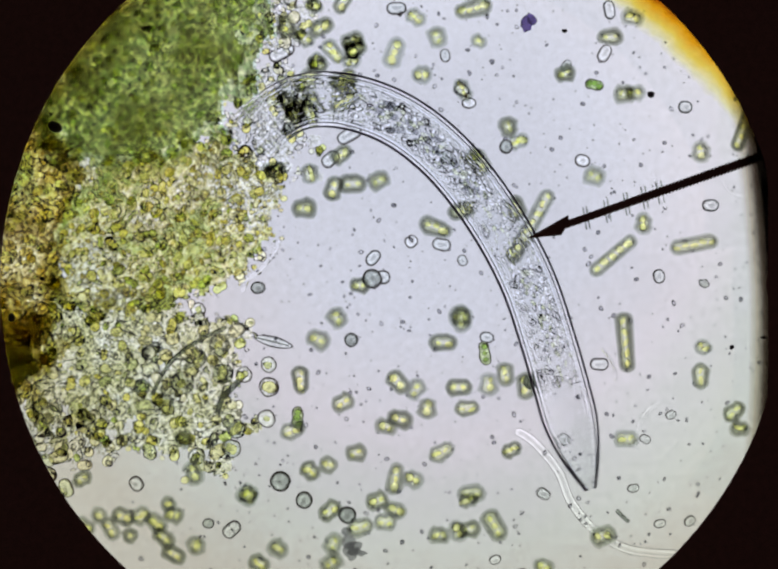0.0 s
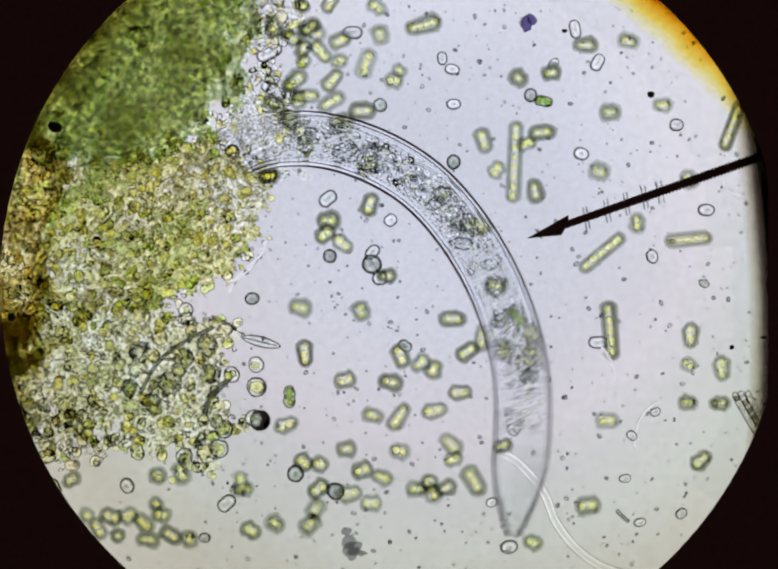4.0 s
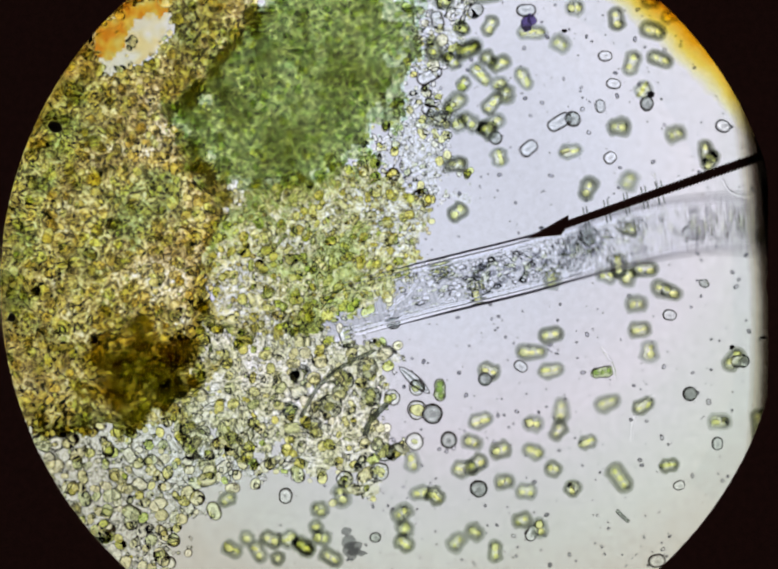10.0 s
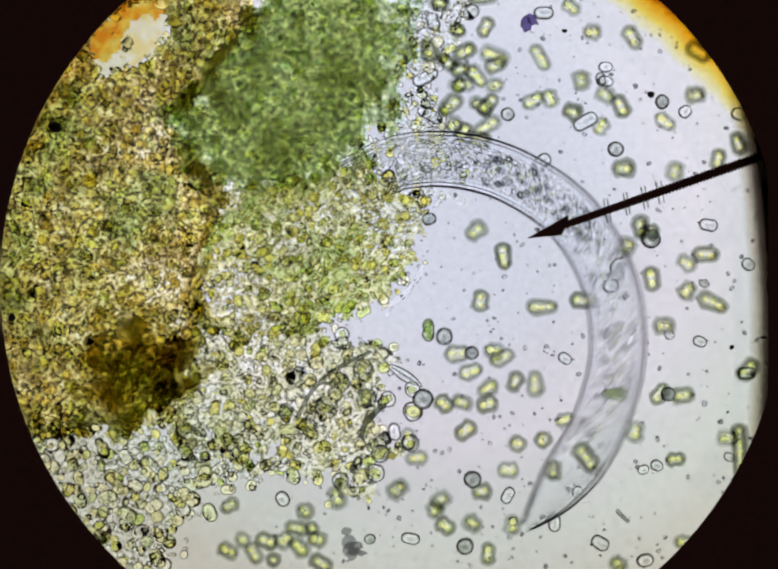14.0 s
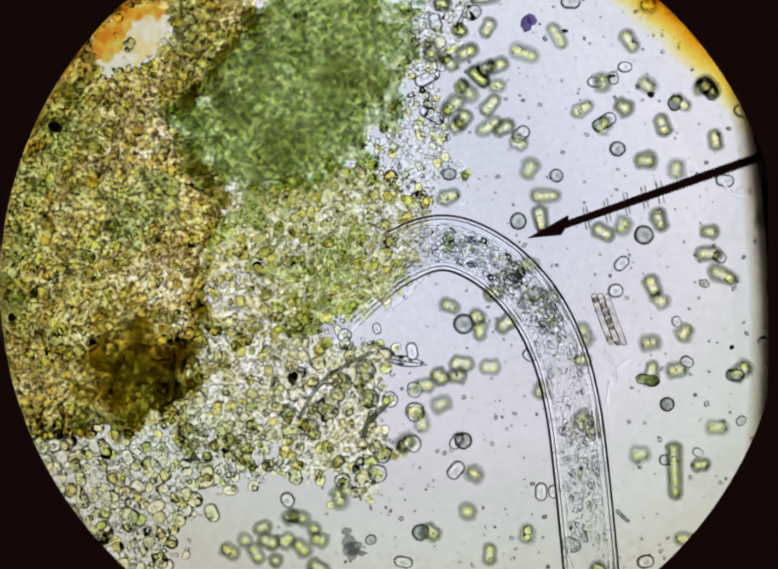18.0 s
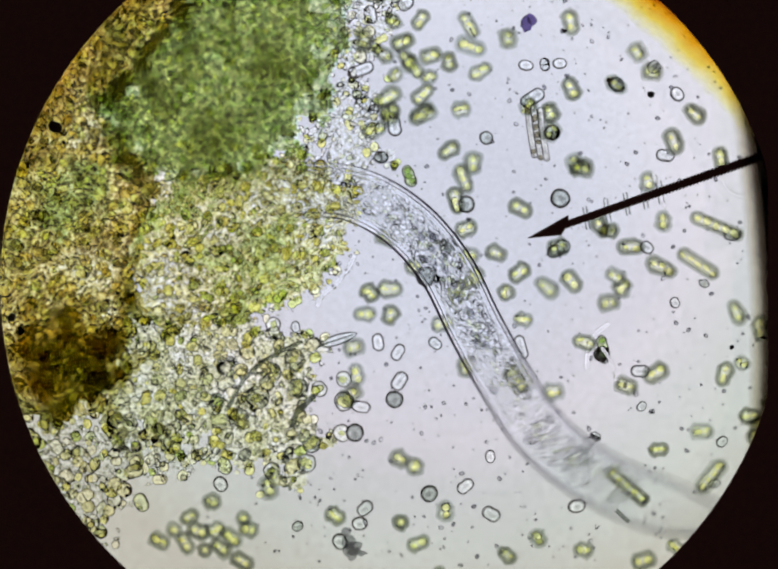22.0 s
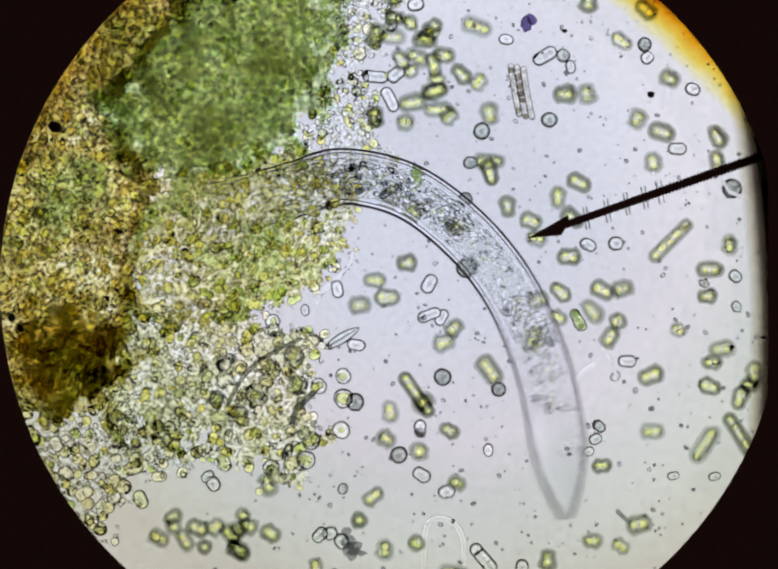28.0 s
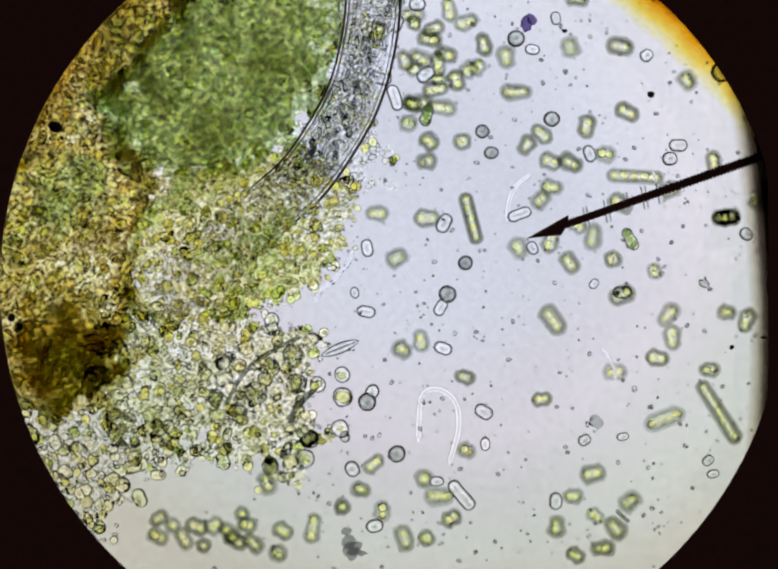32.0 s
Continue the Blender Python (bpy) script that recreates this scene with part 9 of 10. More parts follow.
cell("C", 28, "0 1281 726 10 0.5 1278 717 10 1 1328 698 10 1.5 1373 666 10 2 1388 661 10 2.5 1384 658 10 3 1366 662 10 3.5 1349 681 10 4 1337 688 10 4.5 1333 685 10 6 1357 634 10 7 1337 658 10 8 1308 677 10 8.5 1313 659 10 9 1323 682 10 9.5 1326 651 10 10 1352 635 10 11 1232 658 12 11.5 1284 646 14 12 1331 642 15 12.5 1364 648 16 13 1402 674 18 13.5 1403 688 19 14 1421 685 20 16.5 1413 696 26 17 1406 703 28 17.5 1397 734 29 18 1391 725 30 18.5 1404 717 31 19 1429 680 32 19.5 1411 697 34 20 1401 702 35 21 1381 692 38 22 1364 737 40 22.5 1364 783 41 23 1358 781 42 23.5 1363 767 44 24 1390 783 45 24.5 1357 784 46 25 1331 768 48 26.5 1280 724 51 27.5 1266 699 54 28 1259 704 55 28.5 1244 684 56 29 1242 673 58 29.5 1254 667 59 30 1219 623 60 30.5 1215 592 60 31 1221 566 60 32 1225 526 60")
cell("G", 36, "0 1426 1375 20 0.5 1426 1355 20 1 1414 1319 20 1.5 1421 1298 20 3 1419 1282 20 5.5 1407 1277 20 7.5 1405 1266 20 9 1395 1265 20 10 1393 1251 20 10.5 1384 1238 20 11 1368 1222 20 11.5 1348 1203 20 12.5 1293 1163 20 13.5 1257 1142 20 15 1260 1127 20 16.5 1264 1125 20 17 1261 1130 20 17.5 1220 1152 20 18 1214 1143 20 19 1273 1110 -30 19.5 1257 1086 -18 21 1273 1060 20 21.5 1259 1077 35 22 1234 1102 50 22.5 1196 1098 42 23 1181 1082 35 23.5 1174 1058 28 24 1130 1058 20 24.5 1093 1014 20 25 1088 986 20 27.5 1080 966 20 28 1071 997 20 28.5 1066 1006 20 29.5 1076 978 20 30 1079 956 20 32 1092 934 20")
cell("C", 56, "0 1004 318 -30 0.5 1000 314 -30 1 1023 330 -30 2 1020 336 -30 3 1024 341 -30 5.5 1015 377 -30 6 1031 366 -30 6.5 1014 365 -16 7 1010 364 -2 7.5 1034 360 11 8 1096 344 25 8.5 1145 322 11 9 1164 298 -2 9.5 1166 267 -16 10 1130 246 -30 10.5 1088 247 -30 11 1082 262 -30 12 1121 273 -30 12.5 1152 280 -30 13 1172 265 -30 13.5 1187 250 -30 14 1190 242 -30 16.5 1196 246 -30 17.5 1221 255 -30 18 1224 242 -30 18.5 1200 215 -30 19 1168 180 -30 19.5 1176 190 -30 21 1216 215 -30 21.5 1216 217 -30 22.5 1228 212 -30 23.5 1227 189 -30 24 1235 172 -30 24.5 1210 132 -30 25 1175 109 -30 26 1194 122 -30 27 1221 128 -30 27.5 1239 126 -30 28 1248 136 -30 29 1264 98 -30 29.5 1279 77 -30 30 1292 63 -30 30.5 1296 40 -30 32 1320 -10 -30")
cell("C", 34, "0 1604 2186 90 0.5 1605 2185 90 1 1605 2164 90 1.5 1610 2150 90 3 1608 2137 90 5.5 1596 2134 90 7.5 1592 2124 90 9 1574 2126 90 10.5 1587 2115 90 12 1584 2111 90 12.5 1576 2101 90 13 1563 2073 90 13.5 1556 2053 90 15 1550 2032 90 15.5 1542 2000 90 16 1531 1957 90 16.5 1516 1899 90 19 1423 1538 90 19.5 1406 1458 90 20 1392 1396 90 20.5 1386 1360 90 21 1383 1337 90 21.5 1373 1332 90 22 1355 1344 90 22.5 1352 1342 90 23.5 1352 1320 90 24 1330 1327 90 24.5 1277 1315 90 25 1259 1282 90 26.5 1235 1224 90 27.5 1202 1168 90 30 1201 1165 90 32 1272 1036 90")
cell("C", 70, "0 1524 2198 50 0.5 1525 2196 50 1.5 1529 2164 50 3 1527 2150 50 7.5 1509 2137 50 9 1492 2138 50 10.5 1503 2128 50 11.5 1505 2125 50 12 1501 2124 50 12.5 1494 2117 50 13 1483 2097 50 13.5 1478 2085 50 14.5 1476 2078 50 15 1474 2069 50 15.5 1465 2034 50 16 1453 1989 50 16.5 1438 1931 50 17.5 1400 1789 50 19 1344 1569 50 20 1310 1408 50 20.5 1301 1355 50 21 1294 1314 50 21.5 1277 1297 50 22 1256 1299 50 22.5 1245 1289 50 23 1245 1281 50 23.5 1248 1265 50 24 1216 1273 50 24.5 1172 1252 50 25 1163 1226 50 26.5 1149 1175 50 27.5 1131 1127 50 28 1124 1148 50 28.5 1119 1152 50 29.5 1108 1126 50 30 1101 1102 50 31 1092 1051 50 32 1082 1024 50")
cell("G", 75, "0 1254 63 -15 0.5 1252 59 -15 1 1240 56 -15 1.5 1223 66 -15 2 1214 77 -15 3.5 1184 95 -15 4.5 1174 97 -15 5.5 1164 92 -15 7 1155 46 -15 7.5 1161 26 -15 8 1175 5 -15 8.5 1198 0 -15 9 1209 -15 -15 9.5 1214 -36 -15 10 1198 -65 -15 10.5 1180 -72 -15 11 1156 -46 -15 11.5 1162 -38 -15 12 1186 -9 -15 12.5 1222 -6 -15 13 1252 -24 -15 14 1311 -88 -15 15.5 1391 -178 -15 16 1410 -201 -15 16.5 1420 -213 -15 17.5 1435 -226 -15 18 1455 -253 -15 18.5 1486 -293 -15 19 1525 -345 -15 19.5 1578 -393 -15 21.5 1807 -604 -15 22 1859 -652 -15 23 1936 -746 -15 23.5 1949 -769 -15 24.5 1966 -793 -15 27.5 1960 -792 -15 28 1953 -786 -15 29.5 1963 -812 -15 32 1964 -832 -15")
cell("C", 29, "0 1245 254 0 0.5 1239 255 0 1 1251 263 0 2 1260 251 0 2.5 1259 251 0 3 1249 259 0 3.5 1243 261 0 4 1239 256 0 5.5 1227 232 0 6 1232 212 0 7 1208 197 0 8 1201 179 0 8.5 1225 182 0 9 1238 169 0 9.5 1241 148 0 10 1222 113 0 10.5 1127 116 0 11 1038 145 0 11.5 1067 155 0 12 1108 167 0 12.5 1162 170 0 13 1211 157 0 13.5 1226 142 0 14 1231 132 0 16.5 1238 130 0 17.5 1260 137 0 18.5 1268 109 0 19 1262 82 0 19.5 1260 86 0 20 1272 93 0 21 1275 98 0 22 1277 145 0 22.5 1279 130 0 23.5 1280 89 0 24 1286 67 0 24.5 1292 40 0 25 1278 33 0 25.5 1277 33 0 26.5 1287 27 0 28 1339 -16 0 29 1411 -117 0 29.5 1465 -179 0 30 1514 -228 0 32 1716 -477 0")
cell("G", 48, "0 1193 736 0 0.5 1191 728 0 1 1236 709 0 1.5 1274 691 0 2 1286 691 0 2.5 1279 683 0 3 1264 678 0 3.5 1248 689 0 4.5 1230 686 0 6 1220 657 0 7.5 1204 527 64 8 1183 487 85 8.5 1212 489 64 9 1242 526 42 9.5 1264 525 21 10 1302 542 0 11 1292 492 0 11.5 1325 489 0 12 1352 491 0 12.5 1374 497 0 13 1405 520 0 13.5 1416 522 0 14 1433 509 0 14.5 1436 506 0 17 1440 506 0 17.5 1434 522 0 18 1434 507 0 18.5 1443 492 0 19 1445 472 0 19.5 1437 482 0 20 1454 495 0 20.5 1449 501 0 22 1420 514 0 22.5 1433 524 0 23 1445 515 0 23.5 1464 500 0 24 1505 496 0 24.5 1481 481 0 25 1450 454 0 25.5 1460 470 0 26 1477 488 0 27 1521 530 0 27.5 1550 552 0 28 1581 566 0 28.5 1594 541 0 29 1622 524 0 29.5 1655 555 0 30 1621 532 0 30.5 1600 510 0 31 1594 491 0 31.5 1598 477 0 32 1615 465 0")
cell("D", 31, "0 1200 363 0 0.5 1194 364 0 1 1227 391 0 2 1266 380 0 2.5 1267 376 0 3.5 1247 381 0 4.5 1233 360 0 5.5 1227 347 0 6 1242 322 0 6.5 1228 295 0 7 1225 272 0 7.5 1233 250 0 8 1248 234 0 8.5 1283 251 0 9 1308 247 0 9.5 1321 233 0 10 1306 209 0 10.5 1262 200 0 11 1245 215 0 11.5 1252 223 0 12 1270 230 0 12.5 1301 234 0 13.5 1337 214 0 14 1345 202 0 16.5 1349 198 0 17.5 1362 211 0 18.5 1368 182 0 19 1363 155 0 19.5 1365 159 0 20 1401 173 0 21 1408 179 0 22 1392 187 0 22.5 1399 179 0 23.5 1407 149 0 24 1420 138 0 24.5 1417 116 0 25 1395 104 0 26.5 1412 108 0 27.5 1442 102 0 28 1449 113 0 29 1486 47 0 29.5 1519 13 0 30 1537 -13 0 30.5 1562 -58 0 31 1600 -101 0 31.5 1645 -150 0 32 1697 -202 0")
cell("G", 52, "0 1340 465 80 0.5 1340 459 80 1 1379 463 80 1.5 1409 432 80 2 1433 416 80 2.5 1436 413 80 3.5 1407 446 80 4 1403 431 80 5.5 1399 410 80 6.5 1398 362 79 7.5 1406 328 78 8 1417 315 77 8.5 1433 332 77 9 1448 332 76 9.5 1457 321 75 10 1426 306 75 10.5 1349 311 74 11 1314 335 73 11.5 1343 329 73 12 1379 321 72 12.5 1428 314 71 13 1466 300 70 13.5 1486 296 70 14 1499 286 69 16.5 1520 278 66 17 1528 280 65 17.5 1537 293 65 18 1544 280 64 18.5 1519 292 62 19 1488 295 60 19.5 1513 288 60 20 1591 298 60 20.5 1615 290 60 21 1628 275 60 21.5 1568 256 50 22 1549 247 40 22.5 1562 259 45 23.5 1578 264 55 24 1598 268 60 24.5 1611 272 60 26.5 1586 289 60 27 1582 293 60 27.5 1586 295 60 28 1596 299 60 28.5 1610 278 60 29 1632 257 60 29.5 1660 254 60 30 1671 244 60 30.5 1682 224 60 31.5 1737 184 60 32 1774 160 60")
cell("C", 38, "0 1508 780 0 0.5 1500 784 0 1 1517 772 0 1.5 1549 719 0 2 1562 709 0 2.5 1557 708 0 3 1542 716 0 3.5 1535 738 0 5.5 1518 725 0 6 1515 717 0 7.5 1416 740 -34 8 1379 747 -45 8.5 1404 741 -34 9 1418 759 -22 9.5 1452 740 -11 10 1494 728 0 10.5 1501 716 0 11.5 1526 698 0 12 1527 703 0 13.5 1505 747 0 14 1515 749 0 16.5 1511 740 0 17.5 1495 762 0 18 1488 752 0 18.5 1499 747 0 19 1519 722 0 19.5 1503 727 0 20 1489 742 0 21 1476 745 0 22 1439 765 0 22.5 1436 790 0 23 1424 781 0 23.5 1428 761 0 24 1446 780 0 24.5 1444 791 40 25 1448 779 80 25.5 1433 771 67 26.5 1412 754 40 27.5 1412 744 13 28 1414 751 0 28.5 1407 732 0 29 1412 724 0 29.5 1425 728 0 30 1397 694 0 30.5 1391 670 0 32 1406 615 0")
cell("C", 40, "0 1099 63 0 1 1090 59 0 1.5 1071 67 0 2.5 1061 81 0 4.5 1027 124 0 5.5 1015 138 0 6 1017 133 0 6.5 1010 140 8 7 1008 144 15 7.5 1018 148 22 8 1051 147 30 8.5 1078 120 22 9 1086 88 15 9.5 1089 54 8 10 1063 21 0 10.5 1069 10 0 11 1076 45 0 11.5 1070 46 0 12 1074 73 0 12.5 1080 78 0 13 1080 56 0 13.5 1098 35 0 14 1106 23 0 16.5 1117 11 0 17.5 1148 8 0 18.5 1159 -18 0 19 1156 -39 0 20 1156 -33 0 21.5 1163 -38 0 22.5 1178 -57 0 24.5 1188 -96 0 25.5 1182 -95 0 26.5 1192 -114 0 27.5 1235 -178 0 28 1262 -219 0 29.5 1360 -373 0 30 1401 -410 0 30.5 1437 -470 0 32 1557 -675 0")
cell("C", 38, "0 1403 1356 30 0.5 1402 1336 30 1 1392 1297 30 1.5 1400 1275 30 3 1398 1257 30 5.5 1387 1250 30 7.5 1386 1236 30 9 1374 1234 30 10 1374 1220 30 10.5 1367 1209 30 11 1353 1193 30 11.5 1333 1174 30 12.5 1270 1131 30 13.5 1221 1102 30 14 1220 1091 30 14.5 1224 1075 30 15 1232 1065 30 16.5 1243 1056 30 17 1236 1066 30 17.5 1170 1104 30 18 1160 1093 30 18.5 1148 1066 55 19 1133 1045 80 19.5 1141 1030 68 21 1181 1042 30 21.5 1165 1046 30 22 1139 1053 30 22.5 1121 1048 30 23 1117 1045 30 23.5 1116 1026 30 24 1076 1024 30 24.5 1046 987 30 25 1038 959 30 27.5 1014 946 30 28 1000 980 30 28.5 993 989 30 29 995 975 30 29.5 1006 956 30 30 1010 934 30 32 1127 856 30")
cell("C", 36, "0 1732 460 0 1 1740 463 0 1.5 1742 452 0 2 1751 440 0 2.5 1754 436 0 3 1747 457 0 3.5 1750 470 0 5.5 1740 457 0 6 1734 443 0 7 1726 424 0 7.5 1725 416 0 8 1731 411 0 9 1728 419 0 9.5 1730 410 0 11 1729 413 0 12.5 1730 410 0 13 1730 415 0 15 1732 409 0 18.5 1681 463 0 19 1680 462 0 19.5 1674 468 0 20 1739 490 0 20.5 1733 491 0 21 1698 475 0 21.5 1635 481 0 22 1624 490 0 22.5 1622 498 0 23 1627 484 0 23.5 1641 467 0 24 1686 464 0 24.5 1734 486 0 25 1772 493 0 25.5 1821 495 0 26 1877 496 0 26.5 1939 496 0 27 2008 496 0 27.5 2052 495 0 28 2060 509 0 29 2076 495 0 29.5 2104 500 0 30 2136 465 0 30.5 2158 446 0 32 2255 398 0")
cell("K", 42, "0 900 888 90 0.5 900 882 90 1 909 870 90 2 922 871 90 3 920 848 90 3.5 912 846 90 5.5 904 845 90 6 902 840 90 6.5 918 845 90 7.5 954 863 90 8 951 872 90 8.5 914 859 90 9 880 842 90 9.5 867 820 90 10 889 786 90 10.5 882 753 90 11 866 720 90 11.5 875 740 90 12.5 868 736 90 13 861 725 90 13.5 862 688 90 14 874 662 90 14.5 907 602 90 15.5 906 573 90 16.5 901 534 90 18 910 485 90 19 909 474 90 20.5 925 481 90 21 923 462 90 21.5 944 417 80 22 974 372 70 22.5 976 380 75 23.5 958 389 85 24 967 388 90 24.5 979 382 90 25 987 379 90 27.5 992 365 90 28 989 378 90 28.5 992 360 90 29 1000 354 90 29.5 1009 369 90 30 1040 338 90 30.5 1036 315 94 32 1012 258 105")
cell("S", 110, "0 1900 900 60 15 1700 850 60 18 1233 640 70 19 1260 460 75 20 1216 301 80 22 1231 285 82 23 1218 288 85 24 1219 273 85 25 1210 241 88 28 1200 208 80 29 1200 211 75 30 1270 150 80 31 1350 58 85 32 1380 -40 85")


# the loose clump of cells that hangs at the fringe of the mat
rng, clump = random.Random(314), []
for k in range(400):
    x, y = rng.uniform(868, 1015), rng.uniform(-30, 262)
    if all(math.hypot(x - q[0], y - q[1]) > 38 for q in clump) and abs(x - 900 - 0.14 * y) < 92:
        clump.append((x, y))
for x, y in clump[:24]:
    a, sx, sy = rng.uniform(-80, 80), rng.uniform(25, 75), rng.uniform(-10, 35)
    cell(rng.choice("GGGGGC"), rng.choice((35, 40, 45, 55)), f"0 {x:.0f} {y:.0f} {a:.0f} 21 {x:.0f} {y:.0f} {a:.0f} 25 {x + 0.7 * sx:.0f} {y + 0.7 * sy:.0f} {a + 25:.0f} 32 {x + sx:.0f} {y + sy:.0f} {a + 40:.0f}")

# ---- the worm: a chain of stiff rings, keyed by its bends ----
WORM_LENGTH, RINGS, WORM_Z = 1380.0, 129, 0.021
STEP = WORM_LENGTH / RINGS
ANCHOR = 32
BENDS = []


def bend(t, shown, points):
    """The worm's middle line at t, as plan points; shown: the length past the first point, or None where the last one is the tip."""
    n = [float(q) for q in points.split()]
    p = [np.array(q) for q in zip(n[0::2], n[1::2])]
    back, ahead = p[0] - p[1], p[-1] - p[-2]
    p = [p[0] + back / np.hypot(*back) * 900] + p + [p[-1] + ahead / np.hypot(*ahead) * 900]
    line = [p[0]]
    for i in range(1, len(p) - 2):
        p0, p1, p2, p3 = p[i - 1], p[i], p[i + 1], p[i + 2]
        if i == 1:
            p0 = 2 * p1 - p2
        if i == len(p) - 3:
            p3 = 2 * p2 - p1
        for k in range(12):
            s = k / 12
            line.append(0.5 * (2 * p1 + (p2 - p0) * s + (2 * p0 - 5 * p1 + 4 * p2 - p3) * s * s + (3 * p1 - p0 - 3 * p2 + p3) * s ** 3))
    line += [p[-2], p[-1]]
    line = np.array(line)
    run = np.concatenate([[0], np.cumsum(np.hypot(*np.diff(line, axis=0).T))])
    tip = run[-2] if shown is None else 900 + shown
    s = tip - WORM_LENGTH + STEP * np.arange(RINGS + 1)
    q = np.stack([np.interp(s, run, line[:, 0]), np.interp(s, run, line[:, 1])], 1)
    d = np.diff(q, axis=0)
    turn = np.unwrap(np.arctan2(d[:, 1], d[:, 0]))
    if BENDS:
        last = BENDS[-1][2][ANCHOR]
        turn += 2 * math.pi * round((last - turn[ANCHOR]) / (2 * math.pi))
    BENDS.append((t, q[ANCHOR], turn))


bend(0.0, None, "470 320 521 261 599 208 692 203 800 240 899 316 989 429 1061 560 1109 701 1151 851 1190 985")
bend(0.5, None, "427 346 484 254 576 189 692 189 807 235 922 327 1026 450 1084 599 1084 761 1026 927")
bend(1.0, 1250, "461 380 553 346 669 341 784 323 899 307 1015 304 1130 304 1245 334 1360 415 1418 553 1418 692 1383 807")
bend(1.5, 1250, "461 470 565 454 692 422 807 339 899 231 952 120 968 0 968 -138 934 -277 865 -392 761 -461")
bend(2.0, 1250, "461 473 553 489 669 473 784 415 876 318 929 208 934 104 904 0 842 -115 749 -208 646 -265")
bend(2.5, 1250, "496 450 611 454 715 433 819 369 911 265 952 150 945 35 911 -92 842 -196 738 -277 623 -323")
bend(3.0, 1250, "461 357 576 327 692 300 807 272 911 208 1003 115 1061 0 1095 -138 1084 -277 1038 -392 957 -484")
bend(3.5, 1250, "404 346 496 300 611 293 726 295 842 311 957 339 1084 357 1199 350 1314 311 1430 254 1499 161")
bend(4.1, 1230, "427 346 519 288 634 277 749 311 853 380 934 484 991 611 1015 749 1003 888 968 1015")
bend(4.7, 1230, "438 369 519 277 623 242 738 272 853 334 968 404 1084 450 1199 473 1314 461 1407 415")
bend(5.5, 1230, "461 415 553 346 634 254 715 150 784 46 830 -69 865 -196 876 -323 853 -461 807 -576")
bend(6.0, 1230, "473 473 519 415 576 346 646 272 692 173 703 69 710 -46 692 -161 657 -277 599 -380 530 -461")
bend(6.5, 1230, "669 553 761 484 853 427 934 334 980 219 980 104 945 0 888 -115 807 -219 715 -300 599 -346")
bend(7.0, 1200, "692 618 807 611 911 553 991 473 1049 369 1061 254 1038 138 991 23 934 -92 865 -196 772 -277")
bend(7.5, 1200, "669 595 784 581 968 593 1107 535 1181 427 1181 288 1118 173 1049 81 968 0 876 -58")
bend(8.0, 1180, "669 669 738 588 830 542 922 542 1038 565 1153 588 1268 604 1383 604 1499 565 1591 507 1660 415")
bend(8.5, 1180, "715 611 795 530 888 503 991 535 1084 599 1164 669 1245 761 1326 853 1395 945 1453 1038 1499 1130")
bend(9.0, 1180, "738 565 807 512 911 493 1015 537 1102 611 1169 731 1185 851 1160 1001 1121 1100 1049 1222")
bend(9.5, 1180, "738 560 807 503 911 493 1026 535 1130 627 1192 738 1211 853 1194 968 1153 1072 1084 1176 991 1257")
bend(10.0, 1180, "692 628 807 597 922 568 1050 537 1153 508 1268 478 1383 455 1499 450 1614 473 1706 519")
bend(10.5, 1180, "715 576 795 595 899 576 1003 519 1107 438 1187 334 1245 219 1291 104 1303 -23 1291 -138 1257 -254")
bend(11.0, 1180, "784 588 842 623 934 641 1031 611 1109 537 1167 438 1192 327 1181 212 1141 108 1068 16 968 -58")
bend(11.5, 1180, "761 496 807 542 865 599 945 641 1049 650 1153 618 1234 530 1273 415 1264 288 1211 173 1118 92 1015 23 922 -12")
bend(12.0, 1180, "772 450 865 480 945 542 1038 604 1153 634 1268 634 1372 595 1448 507 1480 392 1464 277 1407 173")
bend(12.5, 1180, "715 415 807 415 911 461 1015 519 1107 599 1187 680 1280 756 1383 807 1499 825 1614 807")
bend(13.0, 1180, "738 397 830 390 911 415 1001 470 1070 556 1130 680 1181 851 1211 1049 1227 1141 1234 1257")
bend(13.5, 1180, "738 357 830 346 922 357 1026 415 1095 507 1134 623 1134 749 1107 876 1049 991 980 1107 899 1199")
bend(14.0, None, "715 369 807 327 922 323 1038 357 1153 438 1227 565 1245 715 1204 865 1130 980 1061 1061")
bend(14.5, 1150, "738 415 819 357 922 277 1026 196 1130 143 1245 115 1360 127 1464 184 1522 277 1533 392")
bend(15.1, 1150, "749 427 830 346 899 242 945 127 968 0 968 -127 934 -254 876 -369 784 -461")
bend(15.8, 1150, "761 519 842 519 934 473 1015 392 1065 288 1079 173 1061 58 1015 -58 945 -161 853 -231")
bend(16.5, 1150, "761 611 876 565 991 549 1095 507 1164 427 1199 323 1194 208 1153 104 1084 12 991 -58")
bend(17.0, 1180, "715 646 784 576 888 519 991 535 1107 588 1222 646 1337 676 1453 669 1568 634 1660 576")
bend(17.5, 1180, "715 611 784 542 888 496 991 519 1084 599 1148 703 1187 819 1222 934 1268 1049 1326 1153")
bend(18.0, 1180, "692 611 784 530 888 489 985 523 1070 604 1125 708 1155 823 1171 945 1183 1061 1194 1176")
bend(18.5, 1180, "669 611 784 530 888 484 991 496 1107 553 1187 657 1222 772 1222 899 1194 1015 1153 1130 1107 1222")
